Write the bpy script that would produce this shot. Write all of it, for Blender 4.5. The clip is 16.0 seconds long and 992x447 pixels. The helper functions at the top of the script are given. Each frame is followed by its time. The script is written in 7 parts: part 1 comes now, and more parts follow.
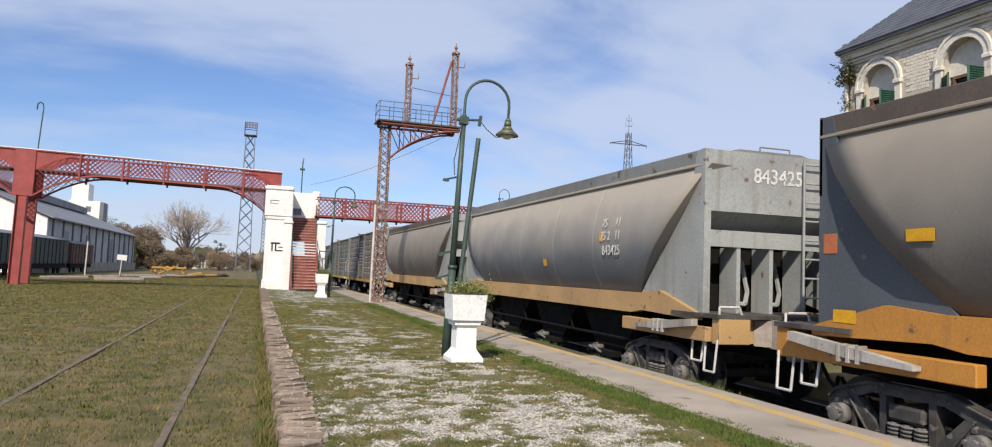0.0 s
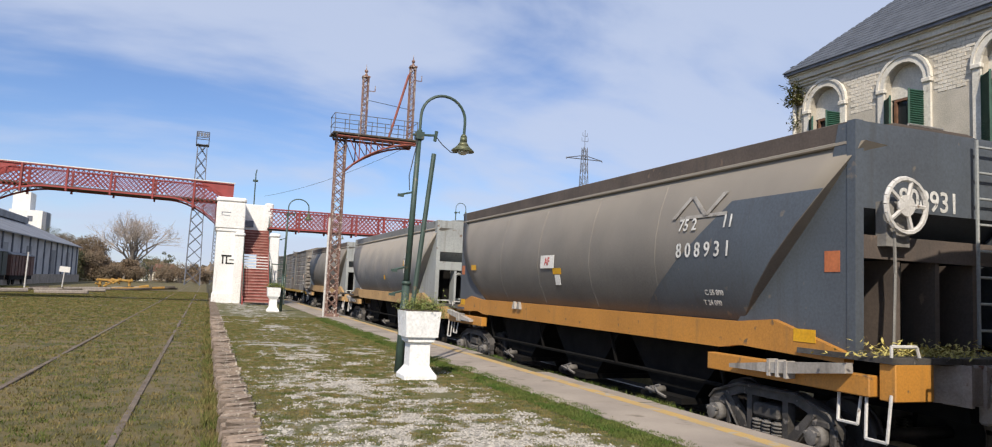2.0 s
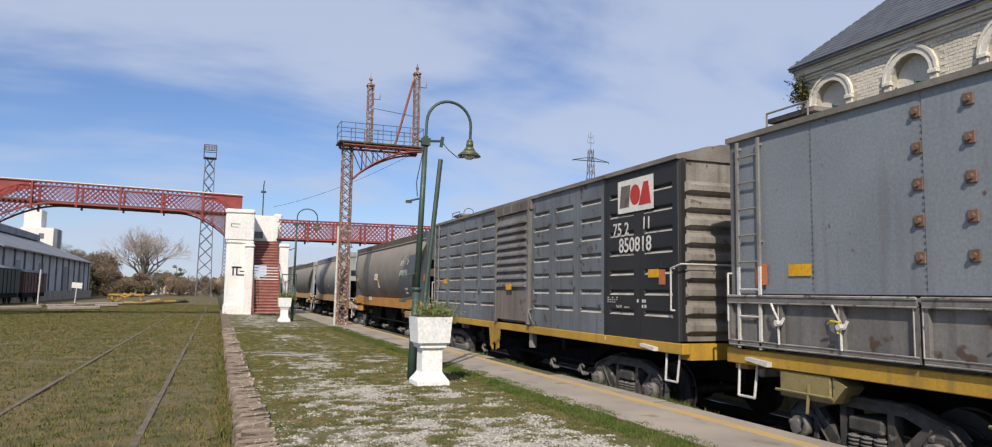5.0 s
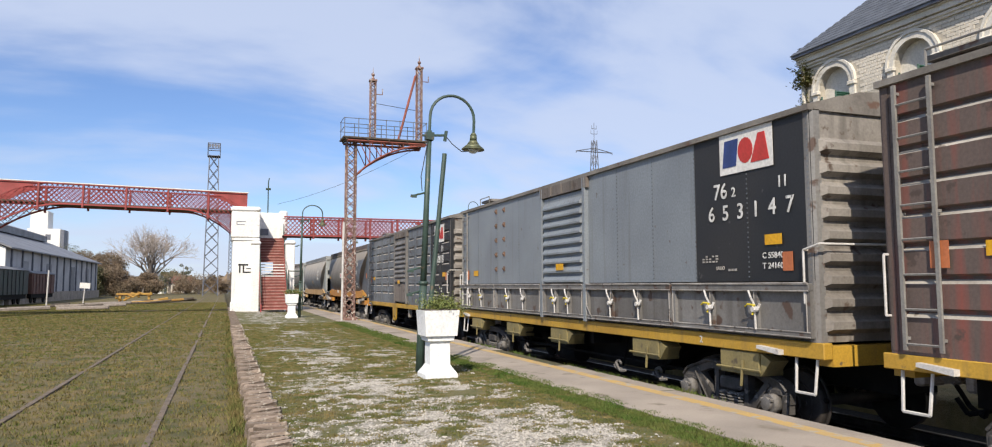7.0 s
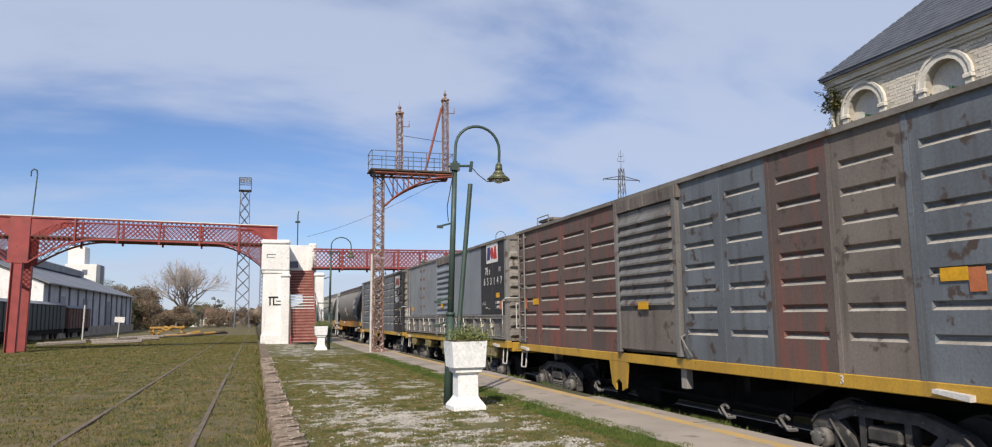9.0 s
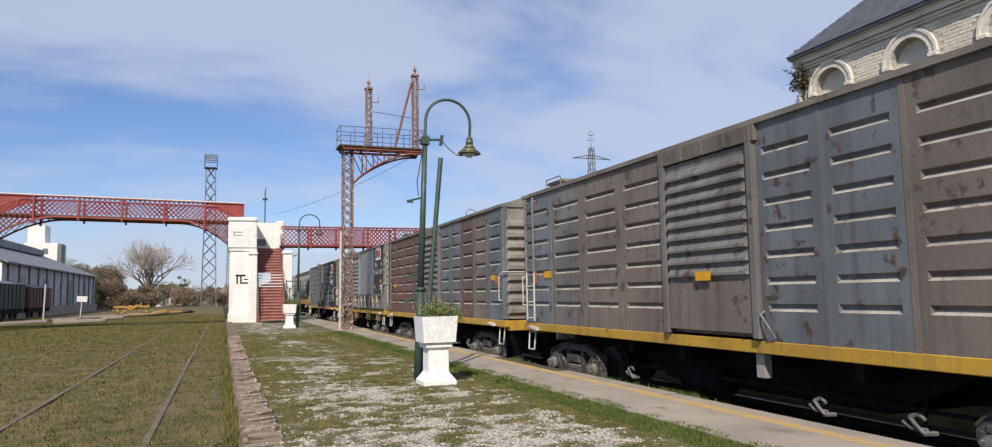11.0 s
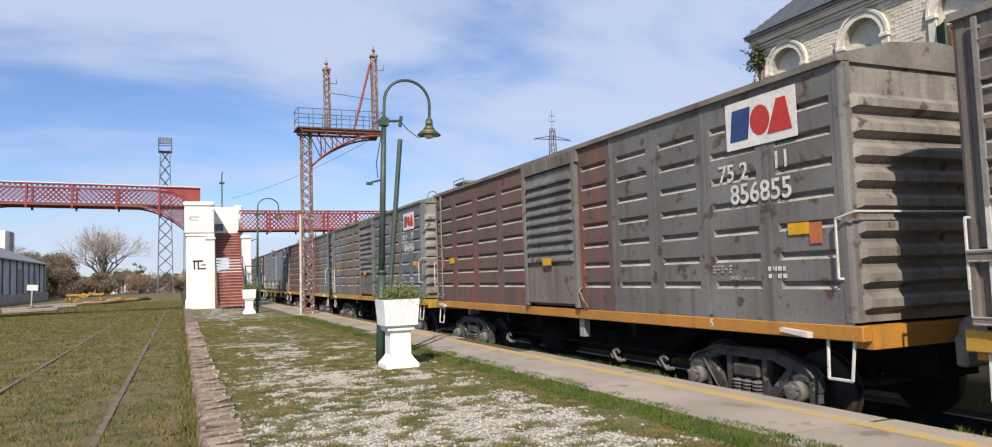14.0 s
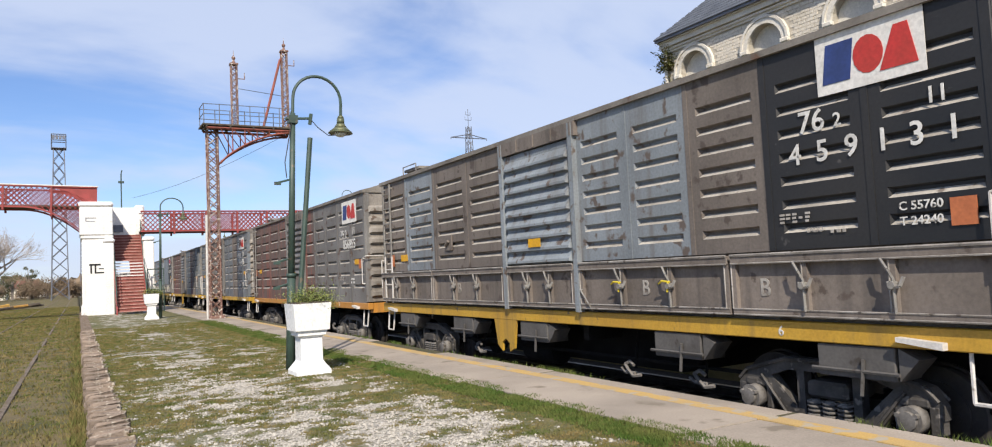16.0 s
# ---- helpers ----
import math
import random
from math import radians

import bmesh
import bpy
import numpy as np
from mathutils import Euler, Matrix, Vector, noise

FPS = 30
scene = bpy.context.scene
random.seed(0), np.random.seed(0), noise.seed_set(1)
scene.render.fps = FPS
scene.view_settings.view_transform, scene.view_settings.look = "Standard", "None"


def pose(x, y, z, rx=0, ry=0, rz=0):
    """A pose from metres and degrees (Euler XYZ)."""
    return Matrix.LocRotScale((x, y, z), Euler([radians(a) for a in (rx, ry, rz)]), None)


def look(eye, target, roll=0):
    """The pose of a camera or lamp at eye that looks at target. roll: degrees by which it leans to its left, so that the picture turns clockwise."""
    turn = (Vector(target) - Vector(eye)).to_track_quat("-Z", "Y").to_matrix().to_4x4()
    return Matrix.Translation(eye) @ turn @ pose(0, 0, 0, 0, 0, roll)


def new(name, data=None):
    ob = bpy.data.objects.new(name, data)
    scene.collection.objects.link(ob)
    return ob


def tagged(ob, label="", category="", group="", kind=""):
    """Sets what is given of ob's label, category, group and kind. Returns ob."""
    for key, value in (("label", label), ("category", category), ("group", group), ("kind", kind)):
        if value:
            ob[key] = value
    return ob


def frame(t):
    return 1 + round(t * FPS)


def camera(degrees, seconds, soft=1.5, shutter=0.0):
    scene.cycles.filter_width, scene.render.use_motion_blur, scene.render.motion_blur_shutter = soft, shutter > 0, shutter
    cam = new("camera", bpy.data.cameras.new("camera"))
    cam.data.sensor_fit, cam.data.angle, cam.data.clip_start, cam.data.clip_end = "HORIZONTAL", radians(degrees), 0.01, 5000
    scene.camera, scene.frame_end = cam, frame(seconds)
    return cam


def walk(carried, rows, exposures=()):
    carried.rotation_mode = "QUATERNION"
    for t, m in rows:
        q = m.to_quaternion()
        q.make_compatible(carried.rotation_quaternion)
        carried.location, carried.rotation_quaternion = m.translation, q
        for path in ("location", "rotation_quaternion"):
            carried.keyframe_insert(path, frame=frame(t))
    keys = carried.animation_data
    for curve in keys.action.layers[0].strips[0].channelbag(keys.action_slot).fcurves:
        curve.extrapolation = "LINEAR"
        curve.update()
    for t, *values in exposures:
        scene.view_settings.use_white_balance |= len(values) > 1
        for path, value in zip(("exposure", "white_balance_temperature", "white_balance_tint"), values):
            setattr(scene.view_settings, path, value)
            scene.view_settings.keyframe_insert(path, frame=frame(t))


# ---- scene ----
cam = camera(67.6, 16.0, soft=1.1)
PATH = [
    (0, (-0.002, 0.109, 1.405), (0.608, 2.009, 1.539), 2.2),
    (0.5, (0.041, 0.169, 1.452), (0.715, 2.047, 1.581), 0.8),
    (1, (0.009, 0.113, 1.455), (0.707, 1.981, 1.612), 1.1),
    (1.5, (0.053, 0.146, 1.448), (0.763, 2.01, 1.598), 1.8),
    (2, (0.032, 0.129, 1.458), (0.75, 1.988, 1.632), 2.4),
    (2.5, (0.026, 0.127, 1.436), (0.746, 1.984, 1.617), 1.9),
    (3, (0.025, 0.137, 1.435), (0.756, 1.991, 1.599), 2.2),
    (5.5, (0.025, 0.126, 1.459), (0.721, 1.99, 1.66), 0.5),
    (6, (0.042, 0.138, 1.468), (0.831, 1.961, 1.704), 0.8),
    (6.5, (0.012, 0.09, 1.434), (0.778, 1.931, 1.59), 0.2),
    (7, (-0.002, 0.074, 1.442), (0.684, 1.946, 1.608), -0.2),
    (7.5, (0.011, 0.089, 1.45), (0.637, 1.979, 1.633), -0.1),
    (8, (0.021, 0.09, 1.454), (0.641, 1.978, 1.674), -0.4),
    (10.5, (0.051, 0.174, 1.407), (0.67, 2.059, 1.655), -1.8),
    (11, (0.059, 0.206, 1.388), (0.749, 2.074, 1.576), -1.0),
    (11.5, (0.089, 0.25, 1.391), (0.834, 2.096, 1.577), -1.5),
    (12, (0.097, 0.261, 1.397), (0.865, 2.099, 1.578), -1.5),
    (12.5, (0.065, 0.225, 1.389), (0.835, 2.062, 1.568), -1.0),
    (13, (0.081, 0.243, 1.394), (0.782, 2.111, 1.526), -1.7),
    (13.5, (0.073, 0.217, 1.386), (0.782, 2.082, 1.529), -1.8),
    (14, (0.095, 0.246, 1.389), (0.88, 2.081, 1.525), -1.9),
    (14.5, (0.149, 0.336, 1.392), (1.022, 2.128, 1.561), -1.8),
    (15, (0.128, 0.291, 1.398), (1.043, 2.064, 1.541), -2.7),
    (15.5, (0.147, 0.314, 1.397), (1.106, 2.064, 1.53), -3.1),
    (16, (0.192, 0.372, 1.426), (1.177, 2.108, 1.549), -2.7),
]
walk(cam, [(t, look(eye, target, roll)) for t, eye, target, roll in PATH], [(0, 0.02), (2.5, 0.0), (3, -0.08), (5.5, -0.12), (7, 0.14), (8, -0.02), (10.5, -0.12), (11, -0.1), (12.5, 0.05), (14, 0.1), (16, 0.2)])

# ---- world, sun ----
SUN_EL, SUN_AZ = 40.0, 208.0          # degrees; azimuth from +y towards +x
sun_dir = Vector((math.sin(radians(SUN_AZ)) * math.cos(radians(SUN_EL)), math.cos(radians(SUN_AZ)) * math.cos(radians(SUN_EL)), math.sin(radians(SUN_EL))))
sun = new("sun", bpy.data.lights.new("sun", "SUN"))
sun.data.energy, sun.data.angle, sun.data.color = 5.1, radians(0.55), (1.0, 0.905, 0.77)
sun.matrix_world = look((0, 0, 30), Vector((0, 0, 30)) - sun_dir)


def make_world():
    w = bpy.data.worlds.new("sky")
    scene.world = w
    w.use_nodes = True
    nt = w.node_tree
    nt.nodes.clear()
    N, L = nt.nodes.new, nt.links.new
    out, bg, sky = N("ShaderNodeOutputWorld"), N("ShaderNodeBackground"), N("ShaderNodeTexSky")
    sky.sky_type, sky.sun_disc = "NISHITA", False
    sky.sun_elevation, sky.sun_rotation = radians(SUN_EL), radians(SUN_AZ)
    sky.dust_density, sky.ozone_density, sky.air_density = 0.3, 3.5, 1.0
    tc, sep, mz = N("ShaderNodeTexCoord"), N("ShaderNodeSeparateXYZ"), N("ShaderNodeMath")
    L(tc.outputs["Generated"], sep.inputs[0])
    mz.operation, mz.inputs[1].default_value = "ADD", 0.36
    L(sep.outputs["Z"], mz.inputs[0])
    dx, dy, com = N("ShaderNodeMath"), N("ShaderNodeMath"), N("ShaderNodeCombineXYZ")
    for d, s in ((dx, "X"), (dy, "Y")):
        d.operation = "DIVIDE"
        L(sep.outputs[s], d.inputs[0])
        L(mz.outputs[0], d.inputs[1])
    L(dx.outputs[0], com.inputs[0])
    L(dy.outputs[0], com.inputs[1])
    mp = N("ShaderNodeMapping")
    mp.inputs["Rotation"].default_value = (0, 0, radians(-38))
    mp.inputs["Scale"].default_value = (0.95, 1.9, 1)
    mp.inputs["Location"].default_value = (0.35, 0.9, 0)
    L(com.outputs[0], mp.inputs[0])
    n1, n2 = N("ShaderNodeTexNoise"), N("ShaderNodeTexNoise")
    n1.inputs["Scale"].default_value, n1.inputs["Detail"].default_value, n1.inputs["Distortion"].default_value = 1.0, 8, 0.7
    n1.inputs["Roughness"].default_value = 0.52
    n2.inputs["Scale"].default_value, n2.inputs["Detail"].default_value = 3.4, 6
    for n in (n1, n2):
        L(mp.outputs[0], n.inputs["Vector"])
    mix = N("ShaderNodeMix")
    mix.inputs["Factor"].default_value = 0.32
    L(n1.outputs["Fac"], mix.inputs["A"])
    L(n2.outputs["Fac"], mix.inputs["B"])
    ramp = N("ShaderNodeValToRGB")
    ramp.color_ramp.elements[0].position, ramp.color_ramp.elements[1].position = 0.35, 0.60
    ramp.color_ramp.interpolation = "EASE"
    ramp.color_ramp.elements[1].color = (0.82, 0.82, 0.82, 1)
    east = N("ShaderNodeMath")
    east.operation, east.inputs[1].default_value = "MULTIPLY_ADD", 0.09
    L(sep.outputs["X"], east.inputs[0])
    L(mix.outputs["Result"], east.inputs[2])
    high = N("ShaderNodeMath")
    high.operation, high.inputs[1].default_value = "MULTIPLY_ADD", 0.10
    L(sep.outputs["Z"], high.inputs[0])
    L(east.outputs[0], high.inputs[2])
    shift = N("ShaderNodeMath")
    shift.operation, shift.inputs[1].default_value = "SUBTRACT", 0.02
    L(high.outputs[0], shift.inputs[0])
    L(shift.outputs[0], ramp.inputs[0])
    cm = N("ShaderNodeMix")
    cm.data_type = "RGBA"
    cm.inputs["B"].default_value = (6.2, 7.0, 8.9, 1)
    L(ramp.outputs[0], cm.inputs["Factor"])
    tint = N("ShaderNodeMix")
    tint.data_type, tint.blend_type = "RGBA", "MULTIPLY"
    tint.inputs["Factor"].default_value, tint.inputs["B"].default_value = 1.0, (1.05, 1.12, 1.36, 1)
    L(sky.outputs[0], tint.inputs["A"])
    L(tint.outputs["Result"], cm.inputs["A"])
    L(cm.outputs["Result"], bg.inputs[0])
    bg.inputs[1].default_value = 0.094
    L(bg.outputs[0], out.inputs[0])


make_world()
scene.view_settings.exposure = 0.0


# ---- materials ----
def mat(name, c1, c2=None, scale=3.0, rough=0.7, metal=0.0, bump=0.15, bscale=40.0, spots=None, streak=None, stretch=(1, 1, 1), detail=6, vary=0.0, spec=0.5):
    """c1 to c2 by a coarse noise; spots: (colour, amount, scale); streak: (colour, amount) runs of dirt down the surface."""
    m = bpy.data.materials.new(name)
    m.use_nodes = True
    nt = m.node_tree
    N, L = nt.nodes.new, nt.links.new
    bs = nt.nodes["Principled BSDF"]
    bs.inputs["Roughness"].default_value, bs.inputs["Metallic"].default_value = rough, metal
    bs.inputs["Specular IOR Level"].default_value = spec
    tc, mp = N("ShaderNodeTexCoord"), N("ShaderNodeMapping")
    L(tc.outputs["Object"], mp.inputs[0])
    mp.inputs["Scale"].default_value = stretch

    def noise_node(sc, det, vec):
        n = N("ShaderNodeTexNoise")
        n.inputs["Scale"].default_value, n.inputs["Detail"].default_value = sc, det
        L(vec, n.inputs["Vector"])
        return n

    def blend(a, b, fac, mode="MIX"):
        x = N("ShaderNodeMix")
        x.data_type, x.blend_type = "RGBA", mode
        L(fac, x.inputs["Factor"])
        if isinstance(a, tuple):
            x.inputs["A"].default_value = (*a, 1)
        else:
            L(a, x.inputs["A"])
        if isinstance(b, tuple):
            x.inputs["B"].default_value = (*b, 1)
        else:
            L(b, x.inputs["B"])
        return x.outputs["Result"]

    def ramp(src, lo, hi):
        r = N("ShaderNodeMapRange")
        r.inputs["From Min"].default_value, r.inputs["From Max"].default_value = lo, hi
        L(src, r.inputs["Value"])
        return r.outputs["Result"]

    c2 = c2 or tuple(v * 0.75 for v in c1)
    big = noise_node(scale, detail, mp.outputs[0])
    fine = noise_node(bscale, 4, mp.outputs[0])
    col = blend(c1, c2, ramp(big.outputs["Fac"], 0.36, 0.64))
    grain = blend((0.66, 0.66, 0.66), (1.28, 1.28, 1.28), fine.outputs["Fac"])
    one = N("ShaderNodeValue")
    one.outputs[0].default_value = 1.0
    col = blend(col, grain, one.outputs[0], "MULTIPLY")
    if streak:
        sm = N("ShaderNodeMapping")
        sm.inputs["Scale"].default_value = (2.2, 2.2, 0.16)
        L(tc.outputs["Object"], sm.inputs[0])
        sn = noise_node(2.6, 7, sm.outputs[0])
        col = blend(col, streak[0], ramp(sn.outputs["Fac"], 0.62 - 0.3 * streak[1], 0.95 - 0.3 * streak[1]))
    if spots:
        sn = noise_node(spots[2], 8, mp.outputs[0])
        col = blend(col, spots[0], ramp(sn.outputs["Fac"], 0.70 - 0.3 * spots[1], 0.76 - 0.3 * spots[1]))
    if vary:
        oi, mr = N("ShaderNodeObjectInfo"), N("ShaderNodeMapRange")
        mr.inputs["To Min"].default_value, mr.inputs["To Max"].default_value = 1 - vary, 1 + vary
        L(oi.outputs["Random"], mr.inputs["Value"])
        hs = N("ShaderNodeHueSaturation")
        L(mr.outputs[0], hs.inputs["Value"])
        L(col, hs.inputs["Color"])
        col = hs.outputs[0]
    L(col, bs.inputs["Base Color"])
    rr = N("ShaderNodeMapRange")
    rr.inputs["To Min"].default_value, rr.inputs["To Max"].default_value = max(0.05, rough - 0.12), min(1, rough + 0.12)
    L(big.outputs["Fac"], rr.inputs["Value"])
    L(rr.outputs[0], bs.inputs["Roughness"])
    if bump:
        b = N("ShaderNodeBump")
        b.inputs["Strength"].default_value, b.inputs["Distance"].default_value = bump, 0.02
        L(fine.outputs["Fac"], b.inputs["Height"])
        L(b.outputs[0], bs.inputs["Normal"])
    return m


def cover_mat(name, sets, attr="cover"):
    """Ground: gravel where the cover is low, grass where it is high, with dirt between."""
    m = mat(name, sets[0], sets[1], 2.2, 0.95, 0, 0.9, 70)
    nt = m.node_tree
    N, L = nt.nodes.new, nt.links.new
    bs = nt.nodes["Principled BSDF"]
    base = bs.inputs["Base Color"].links[0].from_socket
    a = N("ShaderNodeAttribute")
    a.attribute_name = attr
    tc, n = N("ShaderNodeTexCoord"), N("ShaderNodeTexNoise")
    L(tc.outputs["Object"], n.inputs["Vector"])
    n.inputs["Scale"].default_value, n.inputs["Detail"].default_value = 12, 8
    ad = N("ShaderNodeMath")
    ad.operation = "MULTIPLY_ADD"
    ad.inputs[1].default_value = 1.3
    L(n.outputs["Fac"], ad.inputs[0])
    L(a.outputs["Fac"], ad.inputs[2])
    r = N("ShaderNodeMapRange")
    r.inputs["From Min"].default_value, r.inputs["From Max"].default_value = 0.86, 1.30
    L(ad.outputs[0], r.inputs["Value"])
    g = N("ShaderNodeMix")
    g.data_type = "RGBA"
    vo = N("ShaderNodeTexVoronoi")
    L(tc.outputs["Object"], vo.inputs["Vector"])
    vo.inputs["Scale"].default_value = 26
    peb = N("ShaderNodeMix")
    peb.data_type = "RGBA"
    peb.inputs["A"].default_value, peb.inputs["B"].default_value = (*sets[2], 1), (*sets[3], 1)
    sepc = N("ShaderNodeSeparateColor")
    L(vo.outputs["Color"], sepc.inputs[0])
    L(sepc.outputs[0], peb.inputs["Factor"])
    L(r.outputs[0], g.inputs["Factor"])
    L(peb.outputs["Result"], g.inputs["A"])
    L(base, g.inputs["B"])
    L(g.outputs["Result"], bs.inputs["Base Color"])
    return m


def dusty(name, paint, top_tone, low, high):
    """Painted steel that blends by height into a paler tone on its upper part, with a ragged edge."""
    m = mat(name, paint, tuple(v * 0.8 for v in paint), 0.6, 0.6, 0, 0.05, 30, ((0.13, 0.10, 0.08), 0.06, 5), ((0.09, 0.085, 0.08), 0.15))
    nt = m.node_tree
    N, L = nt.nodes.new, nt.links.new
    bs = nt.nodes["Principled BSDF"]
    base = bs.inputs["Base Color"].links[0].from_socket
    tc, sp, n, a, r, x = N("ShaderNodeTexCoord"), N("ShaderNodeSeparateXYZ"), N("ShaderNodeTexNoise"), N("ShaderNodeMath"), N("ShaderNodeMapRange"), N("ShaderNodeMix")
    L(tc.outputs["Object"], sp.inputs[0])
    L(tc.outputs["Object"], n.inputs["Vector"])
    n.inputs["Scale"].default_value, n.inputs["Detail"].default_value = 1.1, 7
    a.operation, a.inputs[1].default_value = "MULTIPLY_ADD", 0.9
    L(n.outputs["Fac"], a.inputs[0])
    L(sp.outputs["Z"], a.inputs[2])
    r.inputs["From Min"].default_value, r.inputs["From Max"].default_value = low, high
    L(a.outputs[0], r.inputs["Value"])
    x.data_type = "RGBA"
    x.inputs["B"].default_value = (*top_tone, 1)
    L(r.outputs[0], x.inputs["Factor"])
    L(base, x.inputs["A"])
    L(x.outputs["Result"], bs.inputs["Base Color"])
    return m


RUST = (0.13, 0.055, 0.03)
GRIME = (0.06, 0.055, 0.05)
M_grass = cover_mat("field_grass", ((0.074, 0.07, 0.018), (0.165, 0.122, 0.048), (0.185, 0.14, 0.07), (0.115, 0.09, 0.045)))
M_plat = cover_mat("platform_turf", ((0.078, 0.09, 0.022), (0.165, 0.138, 0.06), (0.48, 0.445, 0.385), (0.25, 0.228, 0.193)))
M_blade = mat("grass_blades", (0.078, 0.102, 0.022), (0.215, 0.162, 0.068), 4.0, 0.85, 0, 0, 20, spec=0.2)
M_blade2 = mat("fresh_grass_blades", (0.06, 0.105, 0.018), (0.115, 0.13, 0.036), 2.6, 0.85, 0, 0, 20, spec=0.2)
M_conc = mat("worn_concrete", (0.37, 0.315, 0.26), (0.275, 0.235, 0.195), 0.9, 0.92, 0, 0.4, 60, ((0.20, 0.168, 0.13), 0.28, 2.2), vary=0.06)
M_yellowline = mat("worn_yellow_paint", (0.52, 0.34, 0.11), (0.44, 0.31, 0.14), 1.6, 0.85, 0, 0.3, 60, ((0.38, 0.33, 0.26), 0.52, 5))
M_brick = mat("old_brick", (0.265, 0.20, 0.152), (0.18, 0.142, 0.11), 3, 0.95, 0, 0.8, 30, ((0.34, 0.295, 0.24), 0.34, 9), vary=0.28)
# oily ballast, taken near black so the train's shade is in its colour
M_ballast = mat("shade_dark_ballast", (0.016, 0.0145, 0.013), (0.010, 0.009, 0.008), 14, 0.95, 0, 1.0, 30, spec=0.2)
M_rail = mat("rusty_rail", (0.20, 0.15, 0.105), (0.13, 0.10, 0.07), 5, 0.75, 0.2, 0.2, 50)
M_railtop = mat("worn_rail_head", (0.12, 0.105, 0.09), (0.08, 0.07, 0.06), 5, 0.5, 0.5, 0.05, 50)
M_sleeper = mat("weathered_sleeper", (0.10, 0.08, 0.06), (0.06, 0.05, 0.04), 6, 0.95, 0, 0.5, 30)
M_white = mat("whitewash", (0.80, 0.79, 0.76), (0.72, 0.71, 0.68), 1.2, 0.9, 0, 0.25, 14, ((0.5, 0.48, 0.44), 0.1, 3), ((0.5, 0.48, 0.45), 0.12))
M_white2 = mat("white_planter_paint", (0.82, 0.82, 0.81), (0.76, 0.76, 0.74), 3, 0.8, 0, 0.2, 20, ((0.45, 0.42, 0.38), 0.1, 6))
M_red = mat("red_oxide_paint", (0.33, 0.055, 0.05), (0.25, 0.045, 0.04), 2, 0.6, 0, 0.1, 40, ((0.16, 0.06, 0.045), 0.25, 7), ((0.20, 0.07, 0.055), 0.2))
M_stair = mat("faded_red_steps", (0.26, 0.07, 0.055), (0.20, 0.065, 0.05), 3, 0.7, 0, 0.1, 40)
# worn edge, paled so the sun on the treads is in the colour
M_stair_edge = mat("worn_sunlit_step_edge", (0.44, 0.25, 0.21), (0.33, 0.15, 0.12), 3, 0.8, 0, 0.1, 40)
M_gantry = mat("flaking_rusty_paint", (0.25, 0.155, 0.125), (0.15, 0.075, 0.058), 6, 0.85, 0, 0.4, 50, ((0.50, 0.44, 0.385), 0.46, 11))
M_gred = mat("gantry_red_iron", (0.30, 0.085, 0.06), (0.19, 0.065, 0.045), 5, 0.75, 0, 0.3, 50)
M_green = mat("dark_green_paint", (0.05, 0.085, 0.068), (0.036, 0.06, 0.05), 4, 0.5, 0, 0.1, 50, ((0.12, 0.10, 0.07), 0.2, 9))
M_brass = mat("oxidised_lamp_shade", (0.17, 0.17, 0.09), (0.10, 0.12, 0.075), 8, 0.5, 0.4, 0.1, 60)
M_glass = mat("frosted_lamp_glass", (0.6, 0.6, 0.55), (0.5, 0.5, 0.45), 5, 0.3, 0, 0, 10)
M_mast = mat("galvanised_mast", (0.19, 0.20, 0.23), (0.13, 0.14, 0.17), 3, 0.6, 0.4, 0.05, 30)
M_plaster = mat("painted_brick_wall", (0.70, 0.64, 0.54), (0.60, 0.545, 0.45), 1.2, 0.9, 0, 0.3, 22, ((0.42, 0.36, 0.29), 0.12, 4), vary=0.07)
M_mortar = mat("wall_mortar", (0.52, 0.47, 0.39), (0.44, 0.40, 0.33), 2, 0.95, 0, 0.3, 30)
M_trim = mat("cream_render", (0.72, 0.68, 0.60), (0.62, 0.58, 0.50), 1.5, 0.9, 0, 0.2, 20, ((0.4, 0.36, 0.3), 0.15, 3))
M_slate = mat("grey_slate", (0.085, 0.092, 0.105), (0.06, 0.066, 0.078), 2.5, 0.55, 0, 0.3, 30, vary=0.12)
M_shutter = mat("green_shutter_paint", (0.02, 0.085, 0.055), (0.015, 0.06, 0.04), 4, 0.6, 0, 0.1, 40)
M_dark = mat("dark_void", (0.02, 0.02, 0.02), (0.012, 0.012, 0.012), 3, 0.8, 0, 0, 10)
M_wood = mat("brown_window_wood", (0.20, 0.10, 0.06), (0.13, 0.07, 0.04), 5, 0.7, 0, 0.2, 30)
M_pane = mat("window_glass", (0.03, 0.035, 0.04), (0.02, 0.025, 0.03), 1, 0.08, 0, 0, 10)
M_leaf = mat("planter_leaves", (0.15, 0.20, 0.045), (0.24, 0.25, 0.07), 9, 0.7, 0, 0, 20)
M_ivy = mat("wall_plant_leaves", (0.10, 0.13, 0.035), (0.20, 0.17, 0.07), 6, 0.7, 0, 0, 20)
M_bark = mat("grey_bark", (0.29, 0.25, 0.215), (0.20, 0.17, 0.145), 8, 0.95, 0, 0.5, 30)
M_twig = mat("bare_twigs", (0.40, 0.345, 0.30), (0.30, 0.255, 0.22), 2, 0.95, 0, 0, 20)
M_tree = mat("dark_foliage", (0.06, 0.08, 0.035), (0.12, 0.11, 0.055), 0.5, 0.9, 0, 0, 8)
M_brownbush = mat("brown_winter_foliage", (0.23, 0.165, 0.11), (0.15, 0.115, 0.075), 0.5, 0.9, 0, 0, 8)
